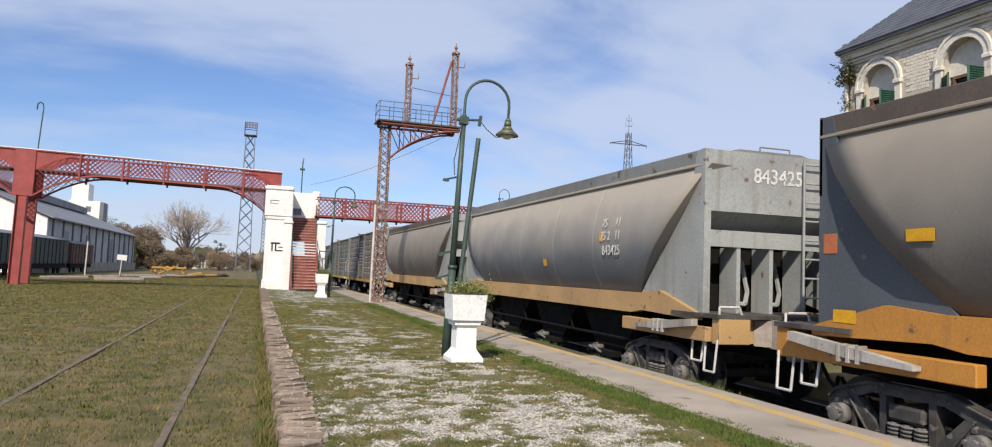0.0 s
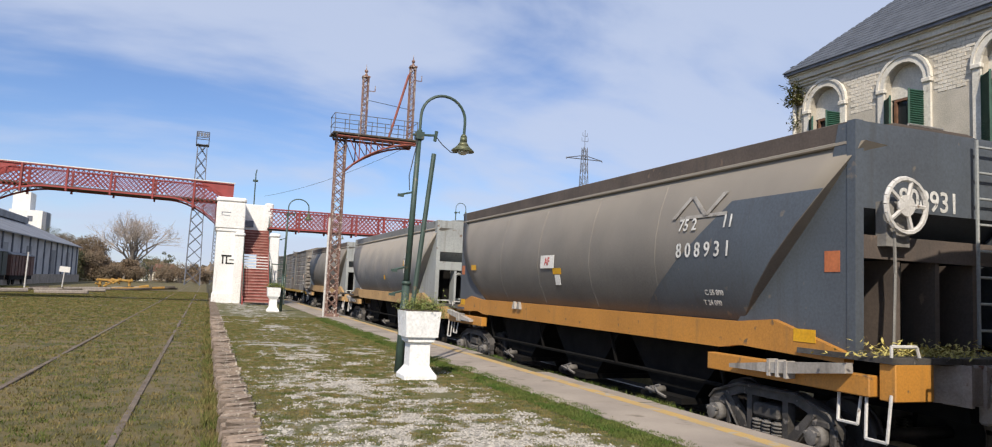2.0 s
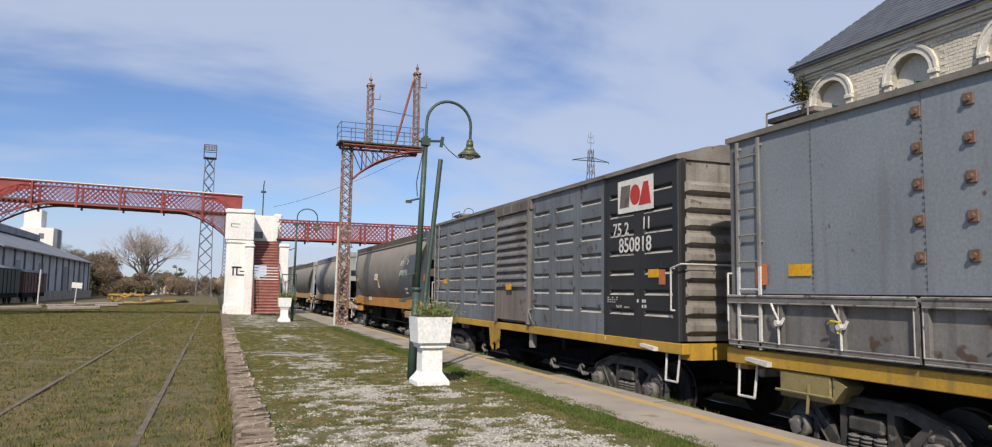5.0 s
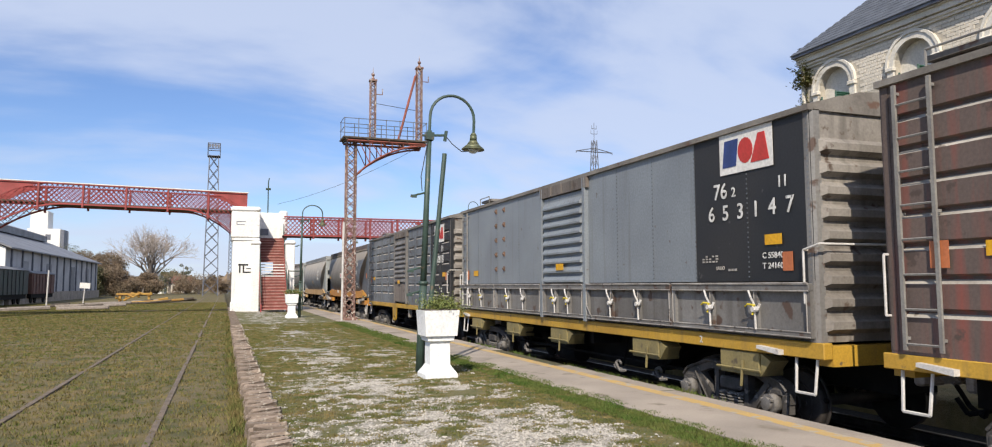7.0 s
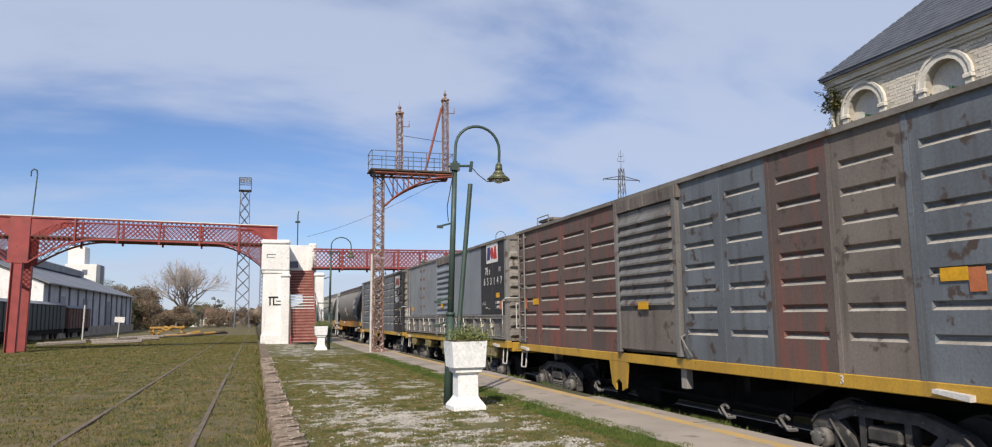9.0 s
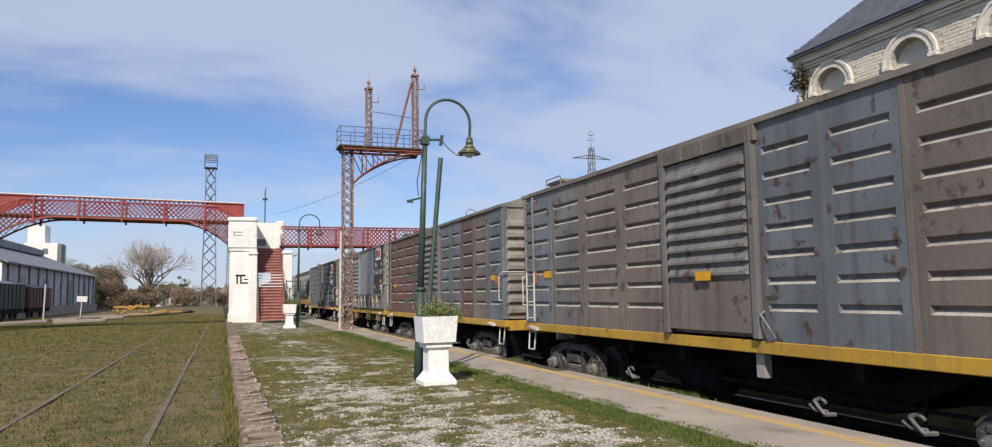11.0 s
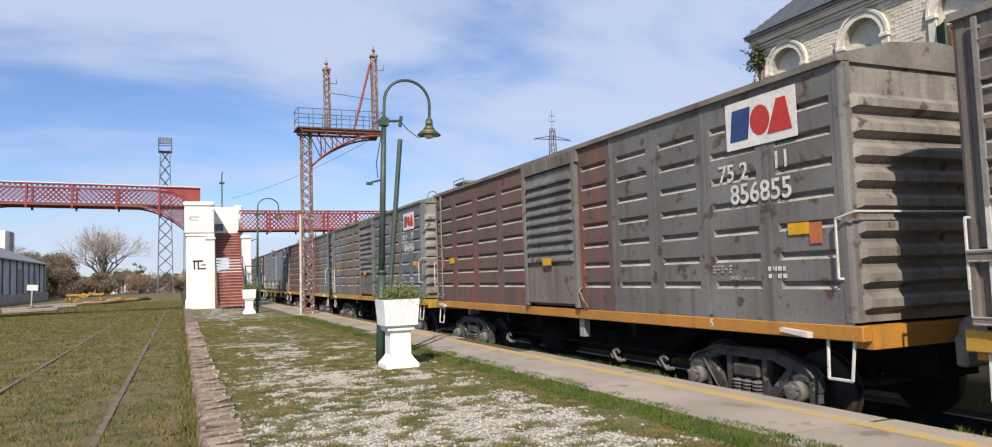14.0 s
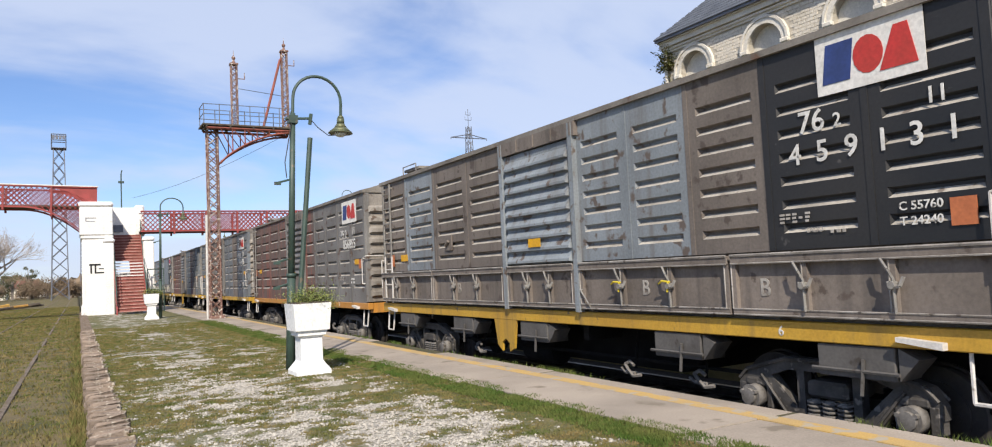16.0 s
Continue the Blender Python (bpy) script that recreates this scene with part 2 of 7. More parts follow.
M_shedwall = mat("grey_shed_cladding", (0.42, 0.42, 0.44), (0.34, 0.34, 0.36), 0.7, 0.7, 0, 0.1, 10, None, ((0.24, 0.22, 0.20), 0.2))
M_shedroof = mat("grey_roof_sheet", (0.23, 0.235, 0.25), (0.17, 0.17, 0.185), 0.5, 0.6, 0.2, 0.1, 8)
M_shedgreen = mat("dark_green_wagon", (0.035, 0.05, 0.042), (0.05, 0.05, 0.045), 1.5, 0.7, 0, 0.1, 10)
M_shedbrown = mat("brown_wagon", (0.14, 0.065, 0.05), (0.09, 0.05, 0.04), 1.5, 0.8, 0, 0.1, 10)
M_yellowiron = mat("yellow_machine_paint", (0.42, 0.25, 0.05), (0.33, 0.17, 0.04), 3, 0.7, 0, 0.1, 20)
M_tile = mat("house_roof_tiles", (0.27, 0.13, 0.10), (0.20, 0.10, 0.08), 1, 0.9, 0, 0, 8)
M_wire = mat("dark_cable", (0.05, 0.05, 0.05), None, 3, 0.7, 0, 0, 10)
# train
D = (0.085, 0.075, 0.065)
M_bgrey = mat("weathered_grey_paint", (0.205, 0.198, 0.188), (0.14, 0.132, 0.124), 0.8, 0.6, 0.1, 0.08, 30, ((0.09, 0.058, 0.044), 0.34, 4.5), (D, 0.40), vary=0.09)
M_bblue = mat("blue_grey_paint", (0.175, 0.198, 0.22), (0.12, 0.132, 0.145), 0.8, 0.55, 0.1, 0.06, 30, ((0.075, 0.054, 0.044), 0.33, 5), ((0.075, 0.07, 0.066), 0.36), vary=0.07)
M_bdark = mat("sooty_brown_grey_paint", (0.195, 0.165, 0.142), (0.13, 0.11, 0.095), 0.8, 0.75, 0, 0.1, 30, ((0.085, 0.066, 0.055), 0.30, 5), ((0.065, 0.056, 0.05), 0.34), vary=0.10)
M_bbrown = mat("rusty_red_brown_paint", (0.125, 0.09, 0.076), (0.088, 0.068, 0.06), 0.7, 0.75, 0, 0.1, 30, ((0.07, 0.05, 0.042), 0.28, 5), ((0.25, 0.06, 0.042), 0.50), vary=0.10)
M_bgreen = mat("green_grey_paint", (0.13, 0.15, 0.125), (0.10, 0.11, 0.10), 0.8, 0.65, 0, 0.1, 30, ((0.11, 0.07, 0.05), 0.25, 4), (D, 0.35), vary=0.08)
M_bblack = mat("black_number_panel", (0.014, 0.0145, 0.016), (0.024, 0.023, 0.023), 0.9, 0.55, 0, 0.06, 30, ((0.085, 0.08, 0.076), 0.12, 6), vary=0.05)
M_bend = mat("grimy_pale_end_paint", (0.42, 0.395, 0.36), (0.28, 0.255, 0.225), 1.3, 0.7, 0, 0.1, 30, ((0.12, 0.085, 0.06), 0.2, 5), (D, 0.3), vary=0.07)
M_endwall = mat("grimy_brown_grey_end_paint", (0.29, 0.265, 0.235), (0.19, 0.17, 0.15), 1.3, 0.75, 0, 0.1, 30, ((0.10, 0.07, 0.052), 0.26, 5), (D, 0.36), vary=0.09)
M_roofm = mat("dusty_roof_metal", (0.22, 0.20, 0.175), (0.13, 0.115, 0.10), 1.5, 0.8, 0, 0.1, 30, ((0.12, 0.07, 0.05), 0.3, 4))
M_sillY = mat("yellow_sill_paint", (0.50, 0.30, 0.035), (0.40, 0.23, 0.03), 0.9, 0.55, 0, 0.05, 40, ((0.13, 0.09, 0.05), 0.17, 6), ((0.18, 0.12, 0.05), 0.2), vary=0.06)
M_sillO = mat("orange_sill_paint", (0.50, 0.225, 0.04), (0.42, 0.19, 0.035), 0.9, 0.5, 0, 0.05, 40, ((0.14, 0.09, 0.05), 0.15, 6), ((0.2, 0.12, 0.05), 0.15), vary=0.05)
M_sillF = mat("faded_ochre_sill_paint", (0.48, 0.30, 0.13), (0.38, 0.24, 0.11), 0.9, 0.6, 0, 0.05, 40, ((0.14, 0.09, 0.06), 0.2, 6), None)
M_bogie = mat("dusty_cast_iron", (0.105, 0.096, 0.088), (0.05, 0.046, 0.042), 4, 0.7, 0.2, 0.3, 40, ((0.20, 0.18, 0.16), 0.20, 8))
M_gear = mat("dusty_brake_gear", (0.20, 0.185, 0.168), (0.10, 0.092, 0.083), 6, 0.8, 0, 0.2, 40, ((0.05, 0.045, 0.04), 0.25, 9))
# near-black base colour carries the shade beneath the wagons
M_under = mat("underframe_shade_black", (0.010, 0.009, 0.008), (0.006, 0.0055, 0.005), 3, 0.9, 0, 0.2, 30, spec=0.2)
M_wheel = mat("wheel_steel", (0.05, 0.042, 0.037), (0.03, 0.026, 0.023), 4, 0.7, 0.2, 0.1, 40)
M_coupler = mat("coupler_casting", (0.40, 0.345, 0.30), (0.29, 0.245, 0.21), 4, 0.85, 0, 0.3, 40, (RUST, 0.14, 6))
M_steelw = mat("white_handrail_paint", (0.62, 0.60, 0.57), (0.48, 0.46, 0.43), 4, 0.6, 0, 0.1, 40, ((0.2, 0.14, 0.1), 0.15, 9))
M_ladder = mat("grey_ladder_paint", (0.24, 0.23, 0.21), (0.17, 0.16, 0.15), 4, 0.7, 0, 0.1, 40)
M_hop_paleA = dusty("grey_hopper_paint_paler_above", (0.125, 0.14, 0.16), (0.40, 0.355, 0.295), 2.65, 3.85)
M_hop_paleB = dusty("grey_hopper_paint_tan_above", (0.125, 0.118, 0.11), (0.285, 0.25, 0.205), 2.6, 4.1)
M_hop_grey = mat("hopper_grey_paint", (0.22, 0.225, 0.222), (0.17, 0.172, 0.17), 0.5, 0.6, 0, 0.05, 30, ((0.075, 0.06, 0.05), 0.27, 3.2), ((0.11, 0.10, 0.09), 0.2))
M_hop_slate = mat("hopper_slate_blue_paint", (0.085, 0.10, 0.12), (0.07, 0.08, 0.095), 0.6, 0.55, 0, 0.05, 30, ((0.16, 0.14, 0.12), 0.08, 5), ((0.06, 0.06, 0.06), 0.2))
M_hop_end = mat("pale_hopper_end_paint", (0.34, 0.355, 0.345), (0.26, 0.27, 0.265), 0.8, 0.6, 0, 0.05, 30, ((0.16, 0.10, 0.07), 0.14, 6), ((0.15, 0.13, 0.11), 0.2))
M_coaming = mat("rusty_brown_coaming", (0.11, 0.085, 0.07), (0.075, 0.06, 0.052), 1.2, 0.8, 0, 0.1, 30, ((0.17, 0.12, 0.09), 0.15, 6), (GRIME, 0.2))
M_bflake = mat("flaking_pale_blue_paint", (0.25, 0.28, 0.305), (0.18, 0.20, 0.215), 0.8, 0.6, 0, 0.08, 30, ((0.11, 0.085, 0.07), 0.38, 5), ((0.13, 0.115, 0.105), 0.32), vary=0.05)
M_bpale = mat("pale_blue_grey_paint", (0.24, 0.265, 0.285), (0.20, 0.22, 0.24), 0.8, 0.5, 0.1, 0.05, 30, ((0.11, 0.08, 0.06), 0.08, 6), ((0.14, 0.135, 0.13), 0.2), vary=0.04)
M_text = mat("white_stencil_paint", (0.70, 0.69, 0.66), (0.52, 0.51, 0.48), 5, 0.7, 0, 0, 30, ((0.14, 0.135, 0.13), 0.30, 13))
M_plate = mat("white_board_paint", (0.74, 0.72, 0.68), (0.64, 0.62, 0.58), 3, 0.7, 0, 0, 30)
M_lblue = mat("blue_logo_paint", (0.03, 0.055, 0.20), (0.025, 0.045, 0.15), 4, 0.6, 0, 0, 30)
M_lred = mat("red_logo_paint", (0.52, 0.035, 0.03), (0.43, 0.04, 0.03), 4, 0.6, 0, 0, 30)
M_reflY = mat("yellow_reflector", (0.68, 0.36, 0.01), (0.58, 0.30, 0.01), 4, 0.5, 0, 0, 30)
M_reflO = mat("orange_reflector", (0.50, 0.16, 0.06), (0.42, 0.13, 0.05), 4, 0.5, 0, 0, 30)
M_tie = mat("yellow_tie_strap", (0.70, 0.55, 0.04), None, 4, 0.6, 0, 0, 30)
M_toolbox = mat("olive_tool_box", (0.26, 0.21, 0.085), (0.18, 0.15, 0.07), 3, 0.7, 0, 0.1, 30, ((0.1, 0.08, 0.05), 0.2, 6))
M_boxgrey = mat("grey_tool_box", (0.105, 0.10, 0.095), (0.075, 0.07, 0.066), 3, 0.7, 0, 0.1, 30, ((0.05, 0.042, 0.036), 0.2, 6))
M_rustspot = mat("rusty_bolt_steel", (0.20, 0.12, 0.085), (0.12, 0.08, 0.06), 9, 0.85, 0.1, 0.2, 40)
# pale colour paints the sun's highlight on the ribs' lower lips
M_lip_glint = mat("sunlit_rib_lip", (0.44, 0.405, 0.35), (0.28, 0.255, 0.22), 2.5, 0.9, 0, 0.2, 30, ((0.16, 0.13, 0.11), 0.26, 6))
M_worn = mat("rubbed_bare_steel_edge", (0.40, 0.375, 0.345), (0.22, 0.20, 0.18), 3.5, 0.6, 0.2, 0.1, 40, ((0.10, 0.085, 0.075), 0.3, 9))
M_moss = mat("mossy_soil", (0.055, 0.06, 0.022), (0.09, 0.075, 0.045), 6, 0.95, 0, 0.5, 40)
M_stone = mat("pale_crushed_stone", (0.50, 0.465, 0.41), (0.31, 0.285, 0.245), 30, 0.9, 0, 0.2, 60)
M_straw = mat("dry_straw", (0.50, 0.42, 0.12), (0.38, 0.32, 0.10), 8, 0.9, 0, 0, 30)


# ---- mesh helpers ----
def part(name, bm, material, parent=None, label="", m=None):
    me = bpy.data.meshes.new(name)
    bmesh.ops.recalc_face_normals(bm, faces=bm.faces)
    bm.to_mesh(me)
    bm.free()
    me.materials.append(material)
    ob = new(name, me)
    if parent is not None:
        ob.parent = parent
    if m is not None:
        ob.matrix_basis = m
    if label:
        tagged(ob, label)
    return ob


def thing(name, label, category, group="", kind="", m=None):
    ob = new(name)
    ob.empty_display_size = 0.2
    if m is not None:
        ob.matrix_basis = m
    return tagged(ob, label, category, group, kind)


def share(name, me, parent, m):
    ob = new(name, me)
    ob.parent = parent
    ob.matrix_basis = m
    return ob


def box(bm, x0, x1, y0, y1, z0, z1, bev=0.0):
    vs = [bm.verts.new((x, y, z)) for x in (x0, x1) for y in (y0, y1) for z in (z0, z1)]
    fs = [bm.faces.new([vs[i] for i in f]) for f in ((0, 1, 3, 2), (4, 6, 7, 5), (0, 4, 5, 1), (2, 3, 7, 6), (0, 2, 6, 4), (1, 5, 7, 3))]
    if bev:
        es = list({e for f in fs for e in f.edges})
        bmesh.ops.bevel(bm, geom=es, offset=bev, segments=1, affect="EDGES")
    return bm


def rod(bm, p, q, r, seg=6, r2=None):
    p, q = Vector(p), Vector(q)
    d = q - p
    if d.length < 1e-6:
        return bm
    rot = d.to_track_quat("Z", "Y").to_matrix()
    r2 = r if r2 is None else r2
    lo, hi = [], []
    for k in range(seg):
        a = math.tau * k / seg
        u = rot @ Vector((math.sin(a), math.cos(a), 0))
        lo.append(bm.verts.new(p + u * r))
        hi.append(bm.verts.new(q + u * max(r2, 1e-4)))
    for k in range(seg):
        n = (k + 1) % seg
        bm.faces.new((lo[k], lo[n], hi[n], hi[k])).smooth = seg > 9
    bm.faces.new(lo[::-1])
    bm.faces.new(hi)
    return bm


def pipe(bm, pts, r, seg=6):
    for a, b in zip(pts, pts[1:]):
        rod(bm, a, b, r, seg)
    return bm


def prism(bm, prof, axis, a0, a1):
    """A closed outline of (u, v), pushed along an axis: x: (y, z); y: (x, z); z: (x, y)."""
    def at(u, v, a):
        return {"x": (a, u, v), "y": (u, a, v), "z": (u, v, a)}[axis]
    lo = [bm.verts.new(at(u, v, a0)) for u, v in prof]
    hi = [bm.verts.new(at(u, v, a1)) for u, v in prof]
    n = len(prof)
    bm.faces.new(lo)
    bm.faces.new(hi[::-1])
    for i in range(n):
        j = (i + 1) % n
        bm.faces.new((lo[i], hi[i], hi[j], lo[j]))
    return bm


def disc(bm, c, r, axis, t, seg=20):
    d = {"x": Vector((t / 2, 0, 0)), "y": Vector((0, t / 2, 0)), "z": Vector((0, 0, t / 2))}[axis]
    return rod(bm, Vector(c) - d, Vector(c) + d, r, seg)


def B():
    return bmesh.new()


def writing(text, size, m, parent, material, name="lettering", label="", squeeze=1.0):
    cu = bpy.data.curves.new("text", "FONT")
    cu.body, cu.size, cu.extrude, cu.align_x, cu.align_y = text, size, 0.002, "CENTER", "CENTER"
    cu.resolution_u = 3
    cu.offset = size * 0.012
    ob = bpy.data.objects.new("text", cu)
    scene.collection.objects.link(ob)
    me = bpy.data.meshes.new_from_object(ob)
    bpy.data.objects.remove(ob)
    bpy.data.curves.remove(cu)
    me.materials.clear()
    me.materials.append(material)
    me.transform(Matrix.Diagonal((squeeze, 1, 1, 1)))
    o = share(name, me, parent, m)
    return tagged(o, label) if label else o


def side(y, z, x):
    """A pose on a car's side that faces -x: letters run towards -y."""
    return Matrix(((0, 0, -1, x), (-1, 0, 0, y), (0, 1, 0, z), (0, 0, 0, 1)))

# ---- ground, platform, tracks ----
ZG, ZR, ZB = -0.16, -0.5, -0.68      # grass level, train rail head, ballast


def fnoise(x, y, s, seed=0.0):
    return noise.fractal(Vector((x * s, y * s, seed)), 1.0, 2.0, 5)


def plat_cover(x, y):
    """How much turf lies on the platform: thin, worn through to gravel in many small patches, green along the concrete and the edge."""
    c = 0.60 + 0.34 * fnoise(x * 0.7, y * 0.55, 0.9, 3.1) + 0.62 * fnoise(x * 0.8, y * 1.05, 2.6, 9.0) + 0.52 * fnoise(x, y, 6.5, 12.0)
    c += 0.62 * max(0, 1 - abs(x - 4.2) / 0.62) + 0.20 * max(0, 1 - abs(x - 0.75) / 0.5)
    c -= 0.46 * max(0, 1 - abs(x - 2.75) / 1.15) * max(0.0, min(1.0, (8.6 - y) / 2.2))
    c -= 0.13 * max(0, 1 - abs(x - 1.75) / 1.3)
    return c


def field_cover(x, y):
    return 0.76 + 0.42 * fnoise(x, y, 0.35, 5.0) + 0.5 * fnoise(x, y, 1.6, 15.0) - 0.30 * max(0, 1 - abs(x + 0.66) / 0.3) - 0.22 * max(0, 1 - abs(x + 2.42) / 0.3)


def add_cover(me, fn):
    at = me.attributes.new("cover", "FLOAT", "POINT")
    at.data.foreach_set("value", [max(-0.5, min(1.5, fn(v.co.x, v.co.y))) for v in me.vertices])


def sheet(name, xs, ys, zf, material, fn=None):
    vs = [(x, y, zf(x, y)) for y in ys for x in xs]
    n = len(xs)
    fs = [(j * n + i, j * n + i + 1, (j + 1) * n + i + 1, (j + 1) * n + i) for j in range(len(ys) - 1) for i in range(n - 1)]
    me = bpy.data.meshes.new(name)
    me.from_pydata(vs, [], fs)
    me.materials.append(material)
    if fn:
        add_cover(me, fn)
    for p in me.polygons:
        p.use_smooth = True
    return new(name, me)


def ground_z(x, y):
    if x < 0.3:
        z = ZG + (0.035 * fnoise(x, y, 0.4, 2.0) if x > -40 and y < 120 else 0)
        return z
    if x <= 5.9:
        return ZG - 0.3
    if x < 9.95:
        return ZB
    if x < 10.3:
        return ZB + 0.4
    return -0.22


gx = [-900, -400, -200, -100, -60, -40, -30, -24, -20] + [-17 + 0.5 * i for i in range(34)] + [0.0, 0.29, 0.32, 5.7, 5.92, 5.98, 9.9, 10.0, 10.35, 14, 20, 40, 100, 300, 900]
gy = [-300, -100, -40, -20, -10] + [-6 + 0.5 * i for i in range(112)] + [52, 56, 60, 66, 74, 84, 100, 120, 160, 240, 400, 800, 1500]
tagged(sheet("ground", gx, gy, ground_z, M_grass, field_cover), "mown green and straw-coloured grass field beside the station", "ground", kind="structure")

px = [0.6 + 0.1 * i for i in range(39)]
py = [-12 + 0.5 * i for i in range(24)] + [0.12 * i for i in range(160)] + [19.2 + 0.5 * i for i in range(75)]
plat = tagged(sheet("pavement", px, py, lambda x, y: 0.018 * fnoise(x, y, 1.1, 4.0) - 0.01, M_plat, plat_cover), "gravel platform top with patchy grass", "platform", kind="structure")


def platform_body():
    bm = B()
    box(bm, 0.32, 5.80, -14, 56, -0.72, -0.06)
    tagged(part("platform_base", bm, M_brick), "brick base of the station platform", "platform", kind="structure")
    edge = tagged(new("pavement_strip"), "worn concrete strip along the platform edge", "pavement", kind="structure")
    rnd = random.Random(4)
    ys, y = [], -14.0
    while y < 56:
        ln = rnd.choice((3.4, 3.9, 4.4))
        ys.append((y, min(56, y + ln)))
        y += ln
    for a, b in ys:
        bm = B()
        dz = rnd.uniform(-0.006, 0.006)
        box(bm, 4.42 + rnd.uniform(-0.05, 0.05), 5.358, a + 0.012, b - 0.012, -0.06, 0.012 + dz)
        part("slab", bm, M_conc, edge)
    bm = B()
    box(bm, 4.46, 5.84, -14, 56, -0.075, 0.002)
    part("joint_soil", bm, M_moss, edge, "dark mossy soil in the joints")
    bm = B()
    for a, b in ys:
        box(bm, 5.362, 5.548, a + 0.006, b - 0.006, -0.06, 0.017)
    part("painted_line", bm, M_yellowline, edge, "worn yellow safety line")
    for a, b in ys:
        bm = B()
        box(bm, 5.552, 5.87 + rnd.uniform(-0.015, 0.015), a + 0.012, b - 0.012, -0.2, 0.006 + rnd.uniform(-0.01, 0.008), 0.02)
        part("edge_slab", bm, M_conc, edge)


platform_body()


def rails(name, x0, x1, z, ya, yb, label, head):
    t = tagged(new(name), label, "railway track", kind="structure")
    for x in (x0, x1):
        bm = B()
        prism(bm, [(x - 0.07, z - 0.15), (x + 0.07, z - 0.15), (x + 0.07, z - 0.135), (x + 0.012, z - 0.11), (x + 0.012, z - 0.045), (x + 0.036, z - 0.03),
                   (x + 0.036, z - 0.003), (x + 0.03, z), (x - 0.03, z), (x - 0.036, z - 0.003), (x - 0.036, z - 0.03), (x - 0.012, z - 0.045), (x - 0.012, z - 0.11), (x - 0.07, z - 0.135)], "y", ya, yb)
        part("rail", bm, head, t)
    return t


rails("rail_track_old", -2.43, -0.69, -0.136, -20, 140, "old rusty rails sunk in the grass", M_rail)
main = rails("rail_track_main", 7.03, 8.77, ZR, -60, 420, "running rails under the goods train", M_railtop)
bm = B()
box(bm, 6.6, 9.2, -0.125, 0.125, -0.16, 0.0)
sl = bpy.data.meshes.new("sleeper")
bm.to_mesh(sl)
bm.free()
sl.materials.append(M_sleeper)
for i in range(110):
    share("sleeper", sl, main, pose(0, -8 + i * 0.62, ZR - 0.15))
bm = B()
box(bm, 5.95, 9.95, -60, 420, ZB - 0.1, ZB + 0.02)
tagged(part("track_bed", bm, M_ballast), "dark oily ballast, its colour blackened further for the shade under the train", "track bed", kind="structure")


def tufts(name, n, xr, yr, zf, fn, thr, h, material, label, seed, parent=None):
    r = np.random.RandomState(seed)
    vs, fs = [], []
    k = 0
    while k < n:
        x, y = r.uniform(*xr), yr[0] + (yr[1] - yr[0]) * r.uniform() ** 1.7
        if fn(x, y) + r.uniform(-0.25, 0.25) < thr:
            k += 0.34
            continue
        k += 1
        z = zf(x, y) - 0.005
        hh = h * r.uniform(0.5, 1.3)
        for _ in range(3):
            a, w = r.uniform(0, 6.28), 0.003 + 0.00055 * y
            dx, dy = math.cos(a), math.sin(a)
            ox, oy = r.uniform(-0.04, 0.04, 2)
            i = len(vs)
            lx, ly = r.uniform(-0.7, 0.7, 2) * hh
            vs += [(x + ox - dx * w, y + oy - dy * w, z), (x + ox + dx * w, y + oy + dy * w, z), (x + ox + lx, y + oy + ly, z + hh)]
            fs.append((i, i + 1, i + 2))
    me = bpy.data.meshes.new(name)
    me.from_pydata(vs, [], fs)
    me.materials.append(material)
    return tagged(new(name, me), label, "grass", kind="stuff")


tufts("platform_grass", 62000, (0.62, 4.42), (4, 30), lambda x, y: 0.0, plat_cover, 0.52, 0.015, M_blade, "short grass growing through the platform gravel", 1)
tufts("field_grass", 140000, (-20, 0.28), (5, 78), lambda x, y: ground_z(x, y), field_cover, 0.45, 0.042, M_blade, "short grass of the field", 2)
tufts("edge_grass", 2600, (0.12, 0.33), (4, 40), lambda x, y: ground_z(0, y), lambda x, y: 0.5 + 0.6 * fnoise(x, y, 0.9, 7), 0.35, 0.13, M_blade, "longer grass along the brick platform edge", 3)
tufts("border_grass", 16000, (4.05, 4.62), (4, 30), lambda x, y: 0.008, lambda x, y: 0.75 + 0.8 * fnoise(x, y, 1.6, 11) - 1.6 * max(0, x - 4.40), 0.45, 0.028, M_blade2, "green grass creeping over the concrete strip", 6)
tufts("kerb_grass", 700, (5.83, 5.92), (3, 22), lambda x, y: -0.02, lambda x, y: 0.35 + 0.9 * fnoise(x, y, 0.5, 8), 0.5, 0.07, M_blade2, "weeds along the platform's outer edge", 4)


